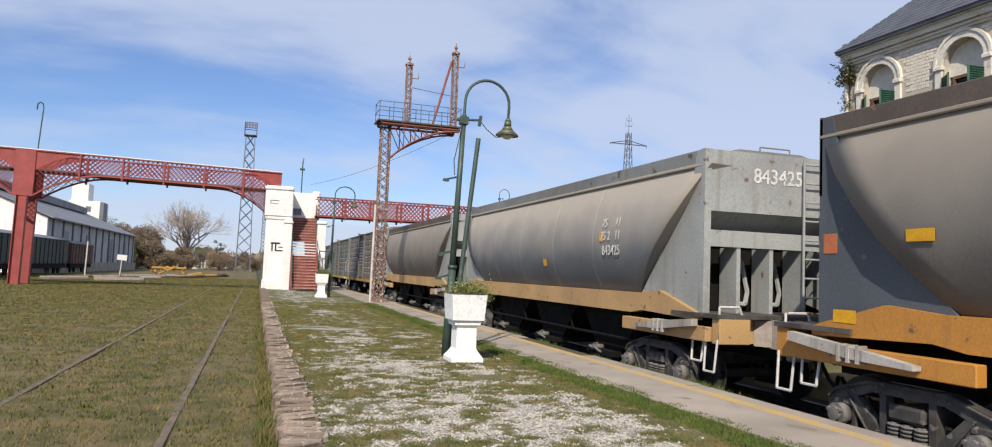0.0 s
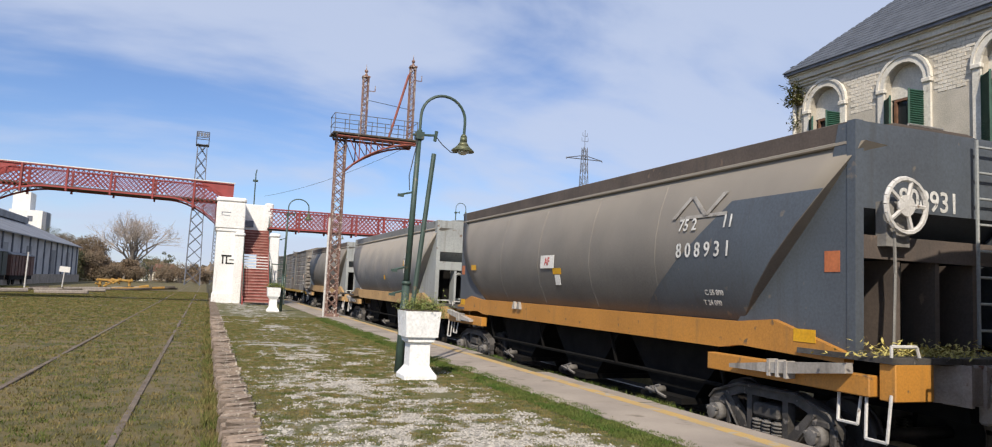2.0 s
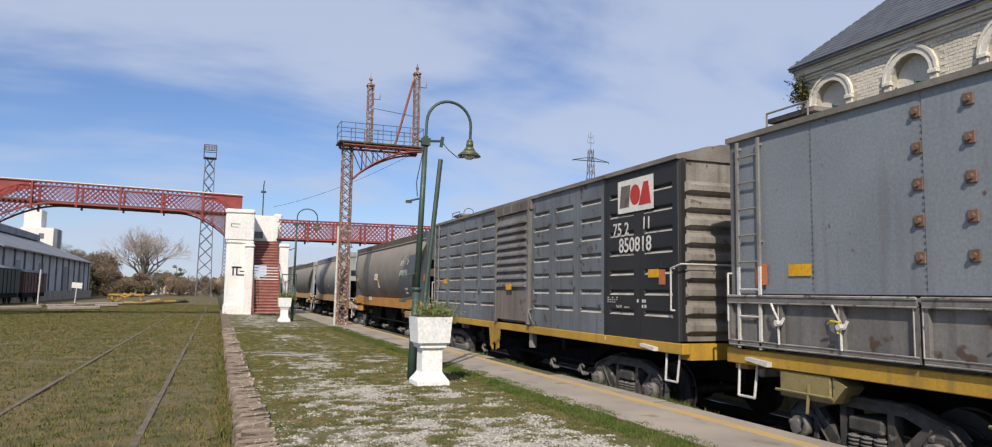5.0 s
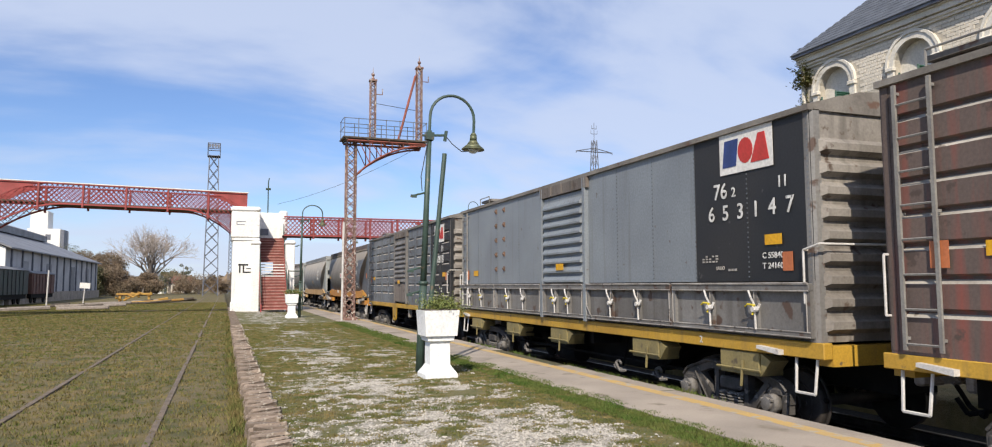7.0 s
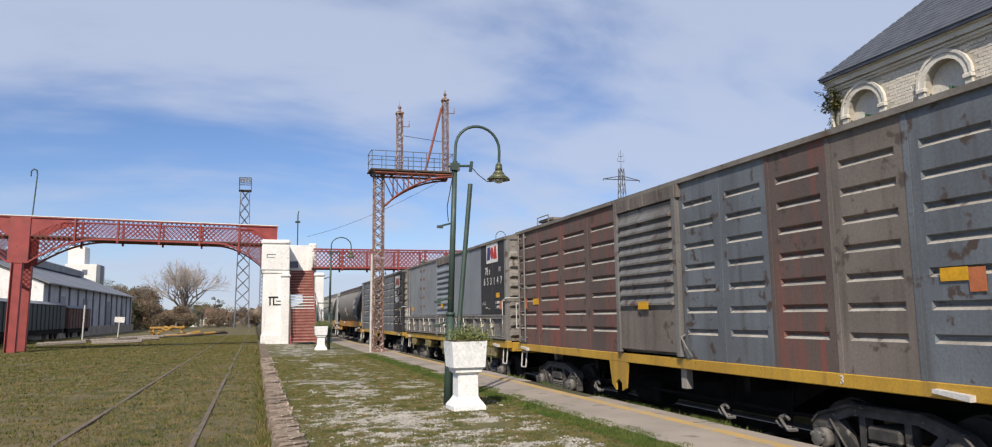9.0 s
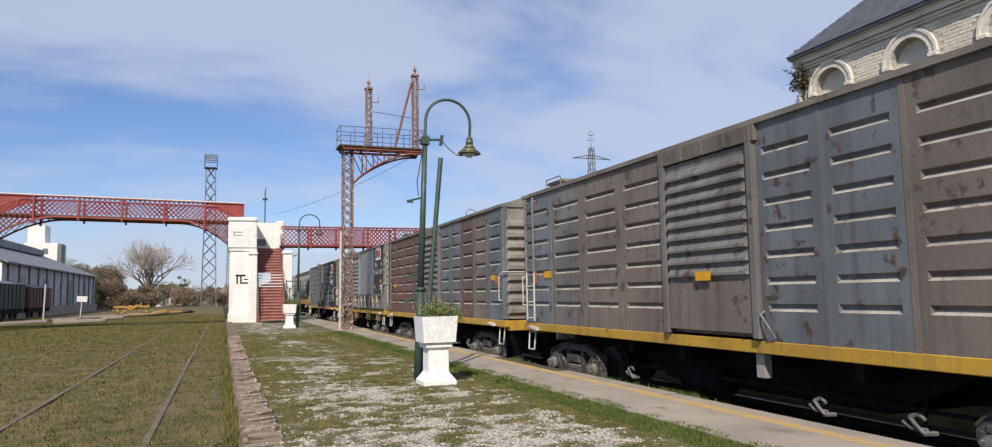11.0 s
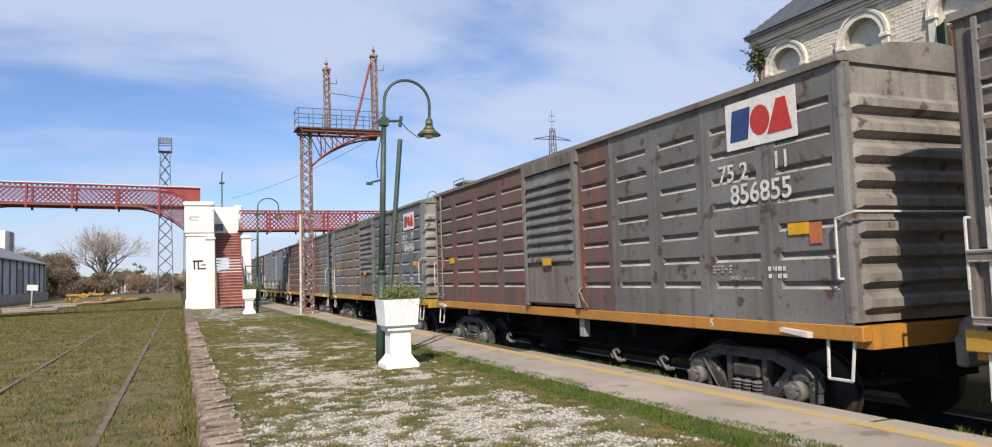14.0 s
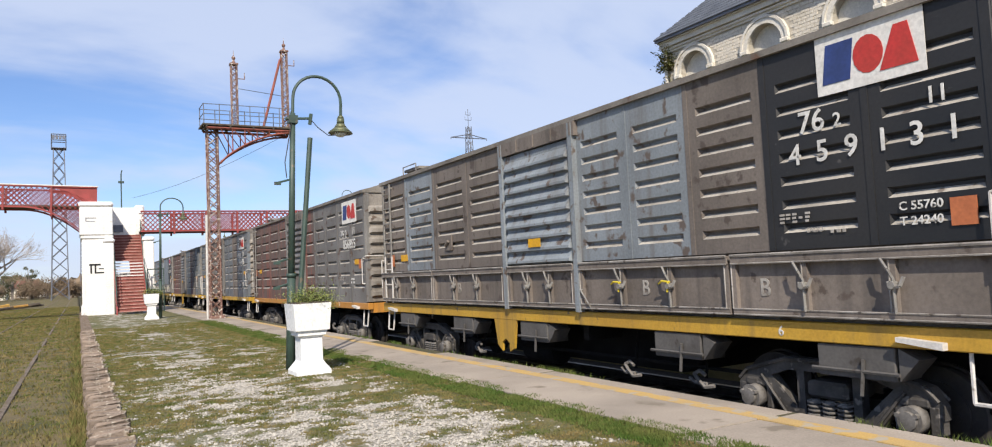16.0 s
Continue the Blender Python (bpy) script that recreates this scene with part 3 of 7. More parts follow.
def gravel(n, xr, yr, seed):
    """Loose crushed stones, thickest where the turf is worn through."""
    r = np.random.RandomState(seed)
    vs, fs = [], []
    k = 0
    while k < n:
        x, y = r.uniform(*xr), yr[0] + (yr[1] - yr[0]) * r.uniform() ** 1.5
        k += 0.3
        if plat_cover(x, y) + r.uniform(-0.22, 0.22) > 0.42:
            continue
        k += 0.7
        sz = r.uniform(0.007, 0.019)
        a = r.uniform(0, 6.28)
        u = np.array((math.cos(a), math.sin(a), r.uniform(-0.3, 0.3))) * sz * r.uniform(0.9, 1.6)
        v = np.array((-math.sin(a), math.cos(a), r.uniform(-0.3, 0.3))) * sz
        w = np.array((r.uniform(-0.3, 0.3), r.uniform(-0.3, 0.3), 1.0)) * sz * 0.75
        c = np.array((x, y, 0.018 * fnoise(x, y, 1.1, 4.0) - 0.006))
        i = len(vs)
        vs += [tuple(c + q) for q in (u, v, -u, -v, w, -w)]
        fs += [(i, i + 1, i + 4), (i + 1, i + 2, i + 4), (i + 2, i + 3, i + 4), (i + 3, i, i + 4)]
    me = bpy.data.meshes.new("gravel")
    me.from_pydata(vs, [], fs)
    me.materials.append(M_stone)
    tagged(new("gravel", me), "loose pale crushed stones on the platform", "gravel", kind="stuff")


gravel(20000, (0.65, 4.3), (4, 16), 17)


def brick_edge():
    e = tagged(new("kerb_bricks"), "rough old bricks on edge along the platform border", "kerb", kind="structure")
    rnd = random.Random(8)
    kinds = []
    for k in range(4):
        bm = B()
        box(bm, -0.165, 0.165, -0.036, 0.036, -0.17, 0.0, 0.012)
        for v in bm.verts:
            v.co += Vector([rnd.uniform(-0.022, 0.022) for _ in range(3)])
        me = bpy.data.meshes.new("brick")
        bm.to_mesh(me)
        bm.free()
        me.materials.append(M_brick)
        kinds.append(me)
    for i in range(300):
        share("brick", rnd.choice(kinds), e, pose(0.455 + rnd.uniform(-0.04, 0.04), 4.5 + i * 0.083 + rnd.uniform(-0.008, 0.008), 0.010 + rnd.uniform(-0.045, 0.018), rnd.uniform(-13, 13), rnd.uniform(-7, 7), rnd.uniform(-9, 9)))
    bm = B()
    for i in range(260):
        y = 4.5 + (300 + i) * 0.083
        box(bm, 0.29 + rnd.uniform(-0.015, 0.015), 0.62, y - 0.036, y + 0.036, -0.15, 0.022 + rnd.uniform(-0.016, 0.012))
    for i in range(150):
        y = 4.5 - (1 + i) * 0.083
        box(bm, 0.29, 0.62, y - 0.036, y + 0.036, -0.15, 0.02)
    tagged(part("brick_rest", bm, M_brick, e), kind="stuff")
    bm = B()
    for r in range(2):
        for i in range(330):
            y = 2 + i * 0.16 + 0.08 * (r % 2)
            box(bm, 0.30 - rnd.uniform(0, 0.012), 0.4, y, y + 0.15, -0.155 - 0.07 * r, -0.095 - 0.07 * r)
    tagged(part("brick_course", bm, M_brick, e), kind="stuff")


brick_edge()


# ---- planters and lamps ----
def leaves(bm, r, n, centre, spread, size, droop=0.3):
    for _ in range(n):
        p = Vector(centre) + Vector((r.gauss(0, spread[0]), r.gauss(0, spread[1]), abs(r.gauss(0, spread[2])) - 0.03))
        a, b = r.uniform(0, 6.28), r.uniform(-0.9, 0.9)
        d = Vector((math.cos(a) * math.cos(b), math.sin(a) * math.cos(b), math.sin(b))) * size * r.uniform(0.6, 1.3)
        s = Vector((-d.y, d.x, r.uniform(-0.3, 0.3) * size)) * 0.28
        v = [bm.verts.new(q) for q in (p - d * 0.5, p + s * 0.8, p + d * 0.5, p - s * 0.8)]
        bm.faces.new(v)


def planter(x, y, scale=1.0):
    t = thing("planter", "white-painted square concrete urn planter with leafy plants, standing on the platform", "planter", "platform planters", m=pose(x, y, 0) @ Matrix.Diagonal((scale * 0.82, scale * 0.82, scale, 1)))
    def taper(bm, w0, w1, z0, z1, bev=0.012):
        vs0 = [bm.verts.new((sx * w0, sy * w0, z0)) for sx, sy in ((-1, -1), (1, -1), (1, 1), (-1, 1))]
        vs1 = [bm.verts.new((sx * w1, sy * w1, z1)) for sx, sy in ((-1, -1), (1, -1), (1, 1), (-1, 1))]
        bm.faces.new(vs0[::-1])
        bm.faces.new(vs1)
        for i in range(4):
            bm.faces.new((vs0[i], vs0[(i + 1) % 4], vs1[(i + 1) % 4], vs1[i]))
        return bm
    bm = B()
    taper(bm, 0.315, 0.315, -0.02, 0.06)
    taper(bm, 0.315, 0.235, 0.06, 0.15)
    part("foot", bm, M_white2, t)
    bm = B()
    taper(bm, 0.235, 0.20, 0.15, 0.20)
    taper(bm, 0.20, 0.195, 0.20, 0.545)
    taper(bm, 0.195, 0.255, 0.545, 0.575)
    taper(bm, 0.255, 0.255, 0.575, 0.615)
    part("pedestal", bm, M_white2, t)
    bm = B()
    taper(bm, 0.265, 0.275, 0.615, 0.65)
    taper(bm, 0.31, 0.345, 0.65, 1.05)
    part("bowl", bm, M_white2, t)
    bm = B()
    box(bm, -0.31, 0.31, -0.31, 0.31, 1.045, 1.07)
    part("soil", bm, M_sleeper, t)
    r = random.Random(int(x * 100))
    bm = B()
    leaves(bm, r, 2600, (0.05, 0, 1.08), (0.20, 0.17, 0.10), 0.045)
    leaves(bm, r, 900, (0.36, 0.05, 0.98), (0.09, 0.14, 0.12), 0.045)
    for _ in range(60):
        leaves(bm, r, 1, (0, 0, 1.2), (0.2, 0.15, 0.05), 0.07)
    part("plant", bm, M_leaf, t, "bushy yellow-green plant")
    return t


planter(3.22, 11.6, 1.0)
planter(2.93, 35.3, 1.02)


def lamp_post(x, y, lean, h, arm, second=True, bell=True, name="platform_lamp"):
    t = thing(name, "dark green iron gooseneck lamp post with a bell shade", "street lamp", "platform lamps", m=pose(x, y, 0, 0, lean))
    bm = B()
    rod(bm, (0, 0, -0.05), (0, 0, h * 0.36), 0.072, 10, 0.065)
    rod(bm, (0, 0, h * 0.36), (0, 0, h), 0.055, 10, 0.042)
    rod(bm, (0, 0, h * 0.36 - 0.03), (0, 0, h * 0.36 + 0.03), 0.08, 10)
    part("post", bm, M_green, t)
    pts = [(0, 0, h - 0.02)]
    for i in range(15):
        a = math.pi - math.pi * i / 14
        pts.append((arm / 2 + arm / 2 * math.cos(a), 0, h + 0.26 + 0.40 * math.sin(a)))
    pts.append((arm, 0, h + 0.02))
    bm = B()
    pipe(bm, pts, 0.026, 7)
    part("gooseneck", bm, M_green, t)
    bm = B()
    z = h + 0.02
    for (r0, z0), (r1, z1) in zip([(0.035, 0.02), (0.06, -0.03), (0.065, -0.12), (0.11, -0.19), (0.20, -0.27)], [(0.06, -0.03), (0.065, -0.12), (0.11, -0.19), (0.20, -0.27), (0.205, -0.285)]):
        rod(bm, (arm, 0, z + z1), (arm, 0, z + z0), r1, 18, r0)
    part("shade", bm, M_brass, t, "weathered brass-green bell shade")
    bm = B()
    rod(bm, (arm, 0, z - 0.34), (arm, 0, z - 0.28), 0.05, 12, 0.13)
    part("bulb", bm, M_glass, t)
    bm = B()
    rod(bm, (-0.12, 0, h - 0.10), (0.32, 0.02, h - 0.05), 0.022, 6)
    rod(bm, (0.28, 0, h - 0.16), (0.30, 0, h + 0.02), 0.03, 6)
    box(bm, -0.07, 0.07, -0.07, 0.07, h - 0.17, h - 0.04)
    part("crossarm", bm, M_green, t)
    for i, zz in enumerate((h * 0.73, h * 0.42, h * 0.42 - 0.4)):
        bm = B()
        rod(bm, (0.0, 0, zz + 0.03), (-0.26, 0, zz - 0.05), 0.018, 5)
        box(bm, -0.28, -0.18, -0.03, 0.03, zz - 0.075, zz - 0.03)
        part("bracket", bm, M_green, t)
    if second:
        bm = B()
        rod(bm, (0.10, 0.06, 0.0), (0.30, 0.05, h * 0.91), 0.042, 8)
        part("stay_pole", bm, M_green, t, "leaning green steel pipe strapped to the post")
        bm = B()
        pipe(bm, [(0.30, 0, h - 0.08), (0.42, 0, h - 0.20), (0.60, 0.02, h - 0.31), (0.70, 0, h - 0.30)], 0.008, 4)
        pipe(bm, [(-0.02, -0.05, h - 0.1), (-0.13, -0.05, h * 0.8), (-0.10, -0.05, h * 0.74)], 0.008, 4)
        part("cable", bm, M_wire, t)
    return t


lamp_post(3.12, 12.35, 2.2, 4.12, 0.80)
lamp_post(3.30, 35.5, 0.8, 4.55, 0.92, second=False)
for lx, ly in ((17.5, 54.0), (15.2, 96.0)):
    lamp_post(lx, ly, 0, 7.2, 0.8, second=False)


# ---- signal gantry ----
def lattice(bm, x0, x1, y0, y1, z0, z1, step, w=0.035, t=0.022):
    for x in (x0, x1):
        for y in (y0, y1):
            rod(bm, (x, y, z0), (x, y, z1), w, 4)
    n = max(1, round((z1 - z0) / step))
    for i in range(n):
        a, b = z0 + (z1 - z0) * i / n, z0 + (z1 - z0) * (i + 1) / n
        for y in (y0, y1):
            rod(bm, (x0, y, a), (x1, y, b), t, 4)
            rod(bm, (x1, y, a), (x0, y, b), t, 4)
        for x in (x0, x1):
            rod(bm, (x, y0, a), (x, y1, b), t, 4)
            rod(bm, (x, y1, a), (x, y0, b), t, 4)
    return bm


def gantry():
    t = thing("signal_gantry", "old rusty lattice railway signal gantry with flaking red and white paint", "signal gantry", m=pose(0, 31.63, 0))
    bm = B()
    lattice(bm, 4.78, 5.16, -0.2, 0.2, 0, 7.62, 0.36)
    part("column", bm, M_gantry, t, "lattice column of flaking rusty paint")
    bm = B()
    box(bm, 4.66, 5.28, -0.32, 0.32, -0.05, 0.12, 0.02)
    part("column_foot", bm, M_gantry, t)
    for i in range(9):
        y = -0.52 + i * 0.13
        bm = B()
        box(bm, 4.55, 8.18, y - 0.055, y + 0.055, 7.66, 7.72)
        part("plank", bm, M_sleeper, t, "dark timber walkway plank")
    bm = B()
    for x in (4.7, 5.6, 6.5, 7.3, 8.1):
        box(bm, x - 0.03, x + 0.03, -0.56, 0.56, 7.58, 7.655)
    part("joists", bm, M_sleeper, t)
    bm = B()
    for y in (-0.5, 0.5):
        prev = None
        for i in range(13):
            u = i / 12
            x, z = 5.2 + 2.9 * u, 6.15 + 1.33 * math.sin(u * math.pi / 2) ** 0.8
            if prev:
                rod(bm, prev, (x, y, z), 0.04, 4)
                if i % 2 == 0:
                    rod(bm, (x, y, z), (x, y, 7.6), 0.024, 4)
                    rod(bm, (x, y, z), (x - 0.48, y, 7.6), 0.02, 4)
            prev = (x, y, z)
        rod(bm, (4.7, y, 7.56), (8.15, y, 7.56), 0.05, 4)
        rod(bm, (5.16, y * 0.4, 6.1), (5.2, y, 6.15), 0.035, 4)
    part("arched_bracket", bm, M_gred, t, "arched rust-red iron bracket")
    bm = B()
    for y in (-0.55, 0.55):
        for x in [4.6 + 0.59 * i for i in range(7)]:
            rod(bm, (x, y, 7.7), (x, y, 8.52), 0.018, 5)
        for z in (8.1, 8.5):
            rod(bm, (4.58, y, z), (8.16, y, z), 0.016, 5)
    for x in (4.58, 8.16):
        for z in (8.1, 8.5):
            rod(bm, (x, -0.55, z), (x, 0.55, z), 0.016, 5)
    part("railing", bm, M_mast, t, "thin dark pipe railing")
    for x, top in ((5.88, 10.3), (7.94, 11.05)):
        bm = B()
        lattice(bm, x - 0.11, x + 0.11, -0.11, 0.11, 7.72, top, 0.26, 0.026, 0.017)
        box(bm, x - 0.16, x + 0.16, -0.16, 0.16, top, top + 0.07)
        part("signal_mast", bm, M_gantry, t)
        bm = B()
        rod(bm, (x, 0, top + 0.07), (x, 0, top + 0.25), 0.09, 8, 0.03)
        bmesh.ops.create_uvsphere(bm, u_segments=8, v_segments=6, radius=0.08, matrix=Matrix.Translation((x, 0, top + 0.30)))
        rod(bm, (x, 0, top + 0.35), (x, 0, top + 0.62), 0.025, 6, 0.004)
        part("finial", bm, M_gantry, t, "pointed iron finial")
        bm = B()
        pipe(bm, [(x + 0.1, 0, top - 0.55), (x + 0.42, 0, top - 0.55), (x + 0.42, 0, top - 0.3)], 0.02, 5)
        part("signal_bracket", bm, M_gantry, t)
    bm = B()
    for dy in (-0.1, 0.1):
        rod(bm, (7.0, dy, 7.72), (7.78, dy, 10.75), 0.036, 4)
    for i in range(12):
        u = i / 11
        rod(bm, (7.0 + 0.78 * u, -0.1, 7.72 + 3.03 * u), (7.0 + 0.78 * u, 0.1, 7.72 + 3.03 * u), 0.016, 4)
    part("diagonal_brace", bm, M_gred, t, "red-brown diagonal ladder brace")
    bm = B()
    rod(bm, (5.9, 0, 9.35), (7.9, 0, 9.15), 0.012, 4)
    part("tie_wire", bm, M_wire, t)
    bm = B()
    rod(bm, (4.62, -0.3, 0), (4.66, -0.25, 4.1), 0.045, 7)
    part("conduit", bm, M_steelw, t, "pale conduit pipe beside the column")


gantry()


# ---- footbridge and its stair tower ----
def bridge_girder(t, xa, xb, z0, z1, y, drop_a, drop_b, panels):
    """A lattice parapet girder with flanges, and arched ends where it drops to its supports."""
    bm = B()
    box(bm, xa, xb, y - 0.10, y + 0.10, z1 - 0.07, z1, 0.01)
    part("top_flange", bm, M_red, t)
    def low(x):
        a = max(0, 1 - (x - xa) / 3.4)
        b = max(0, 1 - (xb - x) / 3.4)
        return z0 - drop_a * a ** 1.9 - drop_b * b ** 1.9
    n = max(20, int((xb - xa) / 0.28))
    bm = B()
    xs = [xa + (xb - xa) * i / n for i in range(n + 1)]
    prism(bm, [(x, low(x)) for x in xs] + [(x, low(x) + 0.09) for x in xs[::-1]], "y", y - 0.09, y + 0.09)
    part("bottom_flange", bm, M_red, t)
    bm = B()
    s = 0.25
    k = int((xb - xa) / s)
    for i in range(-8, k + 8):
        for sg in (1, -1):
            x0 = xa + i * s
            pts = []
            for zz in (z0 - max(drop_a, drop_b), z1 - 0.05):
                pts.append((x0 + sg * (zz - z0) * 0.95, zz))
            (ax, az), (bx, bz) = pts
            m = 14
            seg = []
            for j in range(m + 1):
                u = j / m
                x, z = ax + (bx - ax) * u, az + (bz - az) * u
                if xa <= x <= xb and z >= low(x):
                    seg.append((x, z))
            if len(seg) > 1:
                rod(bm, (seg[0][0], y + 0.02 * sg, seg[0][1]), (seg[-1][0], y + 0.02 * sg, seg[-1][1]), 0.021, 4)
    part("lattice", bm, M_red, t, "diagonal red iron lattice")
    for i in range(1, panels):
        x = xa + (xb - xa) * i / panels
        bm = B()
        box(bm, x - 0.045, x + 0.045, y - 0.12, y + 0.12, low(x) - 0.14, z1)
        part("stiffener", bm, M_red, t)
    return low


def arch_plate(t, x_in, x_out, z_low, z_top, y):
    """The solid spandrel over the arched end of a span."""
    bm = B()
    n = 12
    for i in range(n):
        u, v = i / n, (i + 1) / n
        f = lambda q: z_top - 0.06 - (z_top - z_low) * 0.9 * q ** 2.4
        p, q = x_in + (x_out - x_in) * u, x_in + (x_out - x_in) * v
        lo, hi = sorted((p, q))
        zl, zh = (f(u), f(v)) if p < q else (f(v), f(u))
        prism(bm, [(lo, zl), (hi, zh), (hi, z_top - 0.01), (lo, z_top - 0.01)], "y", y - 0.035, y + 0.035)
    part("spandrel_plate", bm, M_red, t)


def footbridge():
    t = thing("footbridge", "red-painted iron lattice railway footbridge with arched spans", "footbridge", m=pose(0, 0, 0, 0, 1.1))
    Z1, Z0 = 6.88, 5.72
    for y in (45.6, 47.4):
        bridge_girder(t, -11.72, 1.05, Z0, Z1, y, 1.35, 2.0, 6)
        bridge_girder(t, -24.5, -12.7, Z0, Z1, y, 1.35, 1.35, 6)
        for a, b in ((-8.6, -11.72), (-1.9, 1.05), (-15.8, -12.7), (-21.4, -24.5)):
            arch_plate(t, a, b, Z0, Z1, y)
        bm = B()
        box(bm, -12.7, -11.72, y - 0.09, y + 0.09, 4.35, Z1 + 0.02, 0.01)
        part("pier_panel", bm, M_red, t)
        x = -12.21
        bm = B()
        box(bm, x - 0.22, x + 0.22, y - 0.05, y + 0.05, -0.4, 4.4)
        box(bm, x - 0.26, x - 0.222, y - 0.18, y + 0.18, -0.4, 4.4)
        box(bm, x + 0.222, x + 0.26, y - 0.18, y + 0.18, -0.4, 4.4)
        part("pier_column", bm, M_red, t)
    bm = B()
    box(bm, -24.5, 1.6, 45.6, 47.4, Z0 + 0.06, Z0 + 0.14)
    part("deck", bm, M_sleeper, t)
    bm = B()
    box(bm, -24.5, 1.1, 45.48, 45.72, Z1, Z1 + 0.05)
    part("handrail", bm, M_plate, t, "pale weathered top rail")
    bm = B()
    pipe(bm, [(-11.7, 45.6, Z1), (-11.62, 45.6, Z1 + 2.3), (-11.66, 45.6, Z1 + 2.55), (-11.8, 45.6, Z1 + 2.62), (-11.92, 45.6, Z1 + 2.5), (-11.92, 45.6, Z1 + 2.2)], 0.035, 6)
    part("lamp_standard", bm, M_green, t, "hooked iron lamp standard")


footbridge()


def footbridge_right():
    t = thing("footbridge", "red-painted iron lattice footbridge span over the running line", "footbridge")
    for y in (46.0, 47.6):
        bridge_girder(t, 3.3, 24.0, 4.42, 5.62, y, 0, 0, 12)
    bm = B()
    box(bm, 3.3, 24.0, 46.0, 47.6, 4.45, 4.53)
    part("deck", bm, M_sleeper, t)
    bm = B()
    for y in (46.0, 47.6):
        box(bm, 23.4, 24.0, y - 0.2, y + 0.2, -0.5, 4.42)
    part("pier_column", bm, M_red, t)


footbridge_right()


def stair_tower():
    t = thing("stair_tower", "whitewashed masonry footbridge tower with red stairs", "stair tower", m=pose(0, 45.4, 0))
    bm = B()
    box(bm, 0.42, 1.70, 0, 2.6, -0.1, 4.05, 0.04)
    part("lower_wall", bm, M_white, t)
    bm = B()
    box(bm, 0.36, 1.92, -0.06, 2.66, 4.05, 4.25, 0.05)
    box(bm, 0.32, 1.90, -0.10, 2.7, 4.25, 5.75, 0.04)
    box(bm, 0.28, 1.94, -0.14, 2.74, 5.75, 6.05, 0.10)
    part("upper_wall", bm, M_white, t)
    bm = B()
    box(bm, 0.36, 1.78, -0.10, 0.3, -0.1, 0.55, 0.05)
    part("plinth", bm, M_white, t)
    for x0, x1, zt in ((1.45, 1.92, 4.05), (3.36, 3.88, 4.1)):
        bm = B()
        box(bm, x0, x1, -0.35, 0.25, -0.1, zt - 0.25, 0.03)
        box(bm, x0 - 0.05, x1 + 0.05, -0.42, 0.32, zt - 0.25, zt, 0.09)
        part("stair_pier", bm, M_white, t)
    bm = B()
    box(bm, 1.9, 3.6, 2.3, 2.7, 4.3, 5.95, 0.03)
    box(bm, 3.1, 3.62, 2.1, 2.75, 4.3, 6.08, 0.09)
    part("back_wall", bm, M_white, t)
    bm = B()
    box(bm, 1.95, 2.5, 2.25, 2.30, 4.55, 4.95)
    part("recess", bm, M_mast, t, "grey opening in the wall")
    # stairs
    n = 25
    for i in range(n):
        bm = B()
        z = 0.17 * (i + 1)
        y = -2.2 + i * 0.17
        box(bm, 1.98, 3.34, y, y + 0.24, z - 0.05, z)
        if not 11 <= i <= 15:
            box(bm, 1.98, 3.34, y + 0.2, y + 0.22, z, z + 0.12)
        else:
            box(bm, 2.7, 3.34, y + 0.2, y + 0.22, z, z + 0.12)
        st = part("step", bm, M_stair, t)
        bm = B()
        box(bm, 1.98, 3.34, y - 0.012, y + 0.03, z - 0.052, z + 0.004)
        part("nosing", bm, M_plate if 11 <= i <= 15 else M_stair_edge, st)
    for x in (1.95, 3.37):
        bm = B()
        prism(bm, [(-2.3, 0), (-2.0, 0), (2.1, 4.1), (2.1, 4.45), (1.9, 4.45), (-2.3, 0.3)], "x", x - 0.03, x + 0.03)
        part("stringer", bm, M_red, t)
        bm = B()
        for i in range(7):
            y = -2.15 + i * 0.68
            z = 0.1 + (y + 2.2) * 1.0
            rod(bm, (x, y, z), (x, y, z + 0.95), 0.018, 5)
        for dz in (0.5, 0.95):
            rod(bm, (x, -2.2, 0.1 + dz), (x, 2.0, 4.3 + dz), 0.02, 5)
        part("stair_rail", bm, M_green, t, "thin dark stair handrail")
    # plain painted bars where old letters stand on the wall
    bm = B()
    for a, b, c, d in ((0.75, 1.30, 2.62, 2.72), (0.80, 0.88, 2.2, 2.62), (1.0, 1.08, 2.2, 2.62), (1.08, 1.45, 2.2, 2.28), (1.2, 1.45, 2.42, 2.48)):
        box(bm, a, b, -0.012, 0.004, c, d)
    part("paint_marks", bm, M_dark, t, "dark painted marks")
    bm = B()
    for a, b, c, d in ((0.62, 1.1, 5.15, 5.19), (0.62, 1.05, 4.98, 5.01), (0.6, 0.64, 5.0, 5.18)):
        box(bm, a, b, -0.112, -0.096, c, d)
    part("paint_marks", bm, M_mast, t)
    bm = B()
    rod(bm, (2.45, 2.5, 5.9), (2.45, 2.5, 7.9), 0.04, 6)
    rod(bm, (2.3, 2.5, 7.45), (2.6, 2.5, 7.45), 0.07, 6)
    rod(bm, (2.45, 2.5, 7.9), (2.5, 2.5, 8.15), 0.03, 6)
    part("pole_lamp", bm, M_green, t)
    bm = B()
    for x in (3.5, 4.3):
        rod(bm, (x, -0.8, 0), (x, -0.8, 2.35), 0.03, 6)
    for z in (1.2, 2.3):
        rod(bm, (3.5, -0.8, z), (4.3, -0.8, z), 0.03, 6)
    part("gate_frame", bm, M_green, t, "dark green pipe frame")


stair_tower()


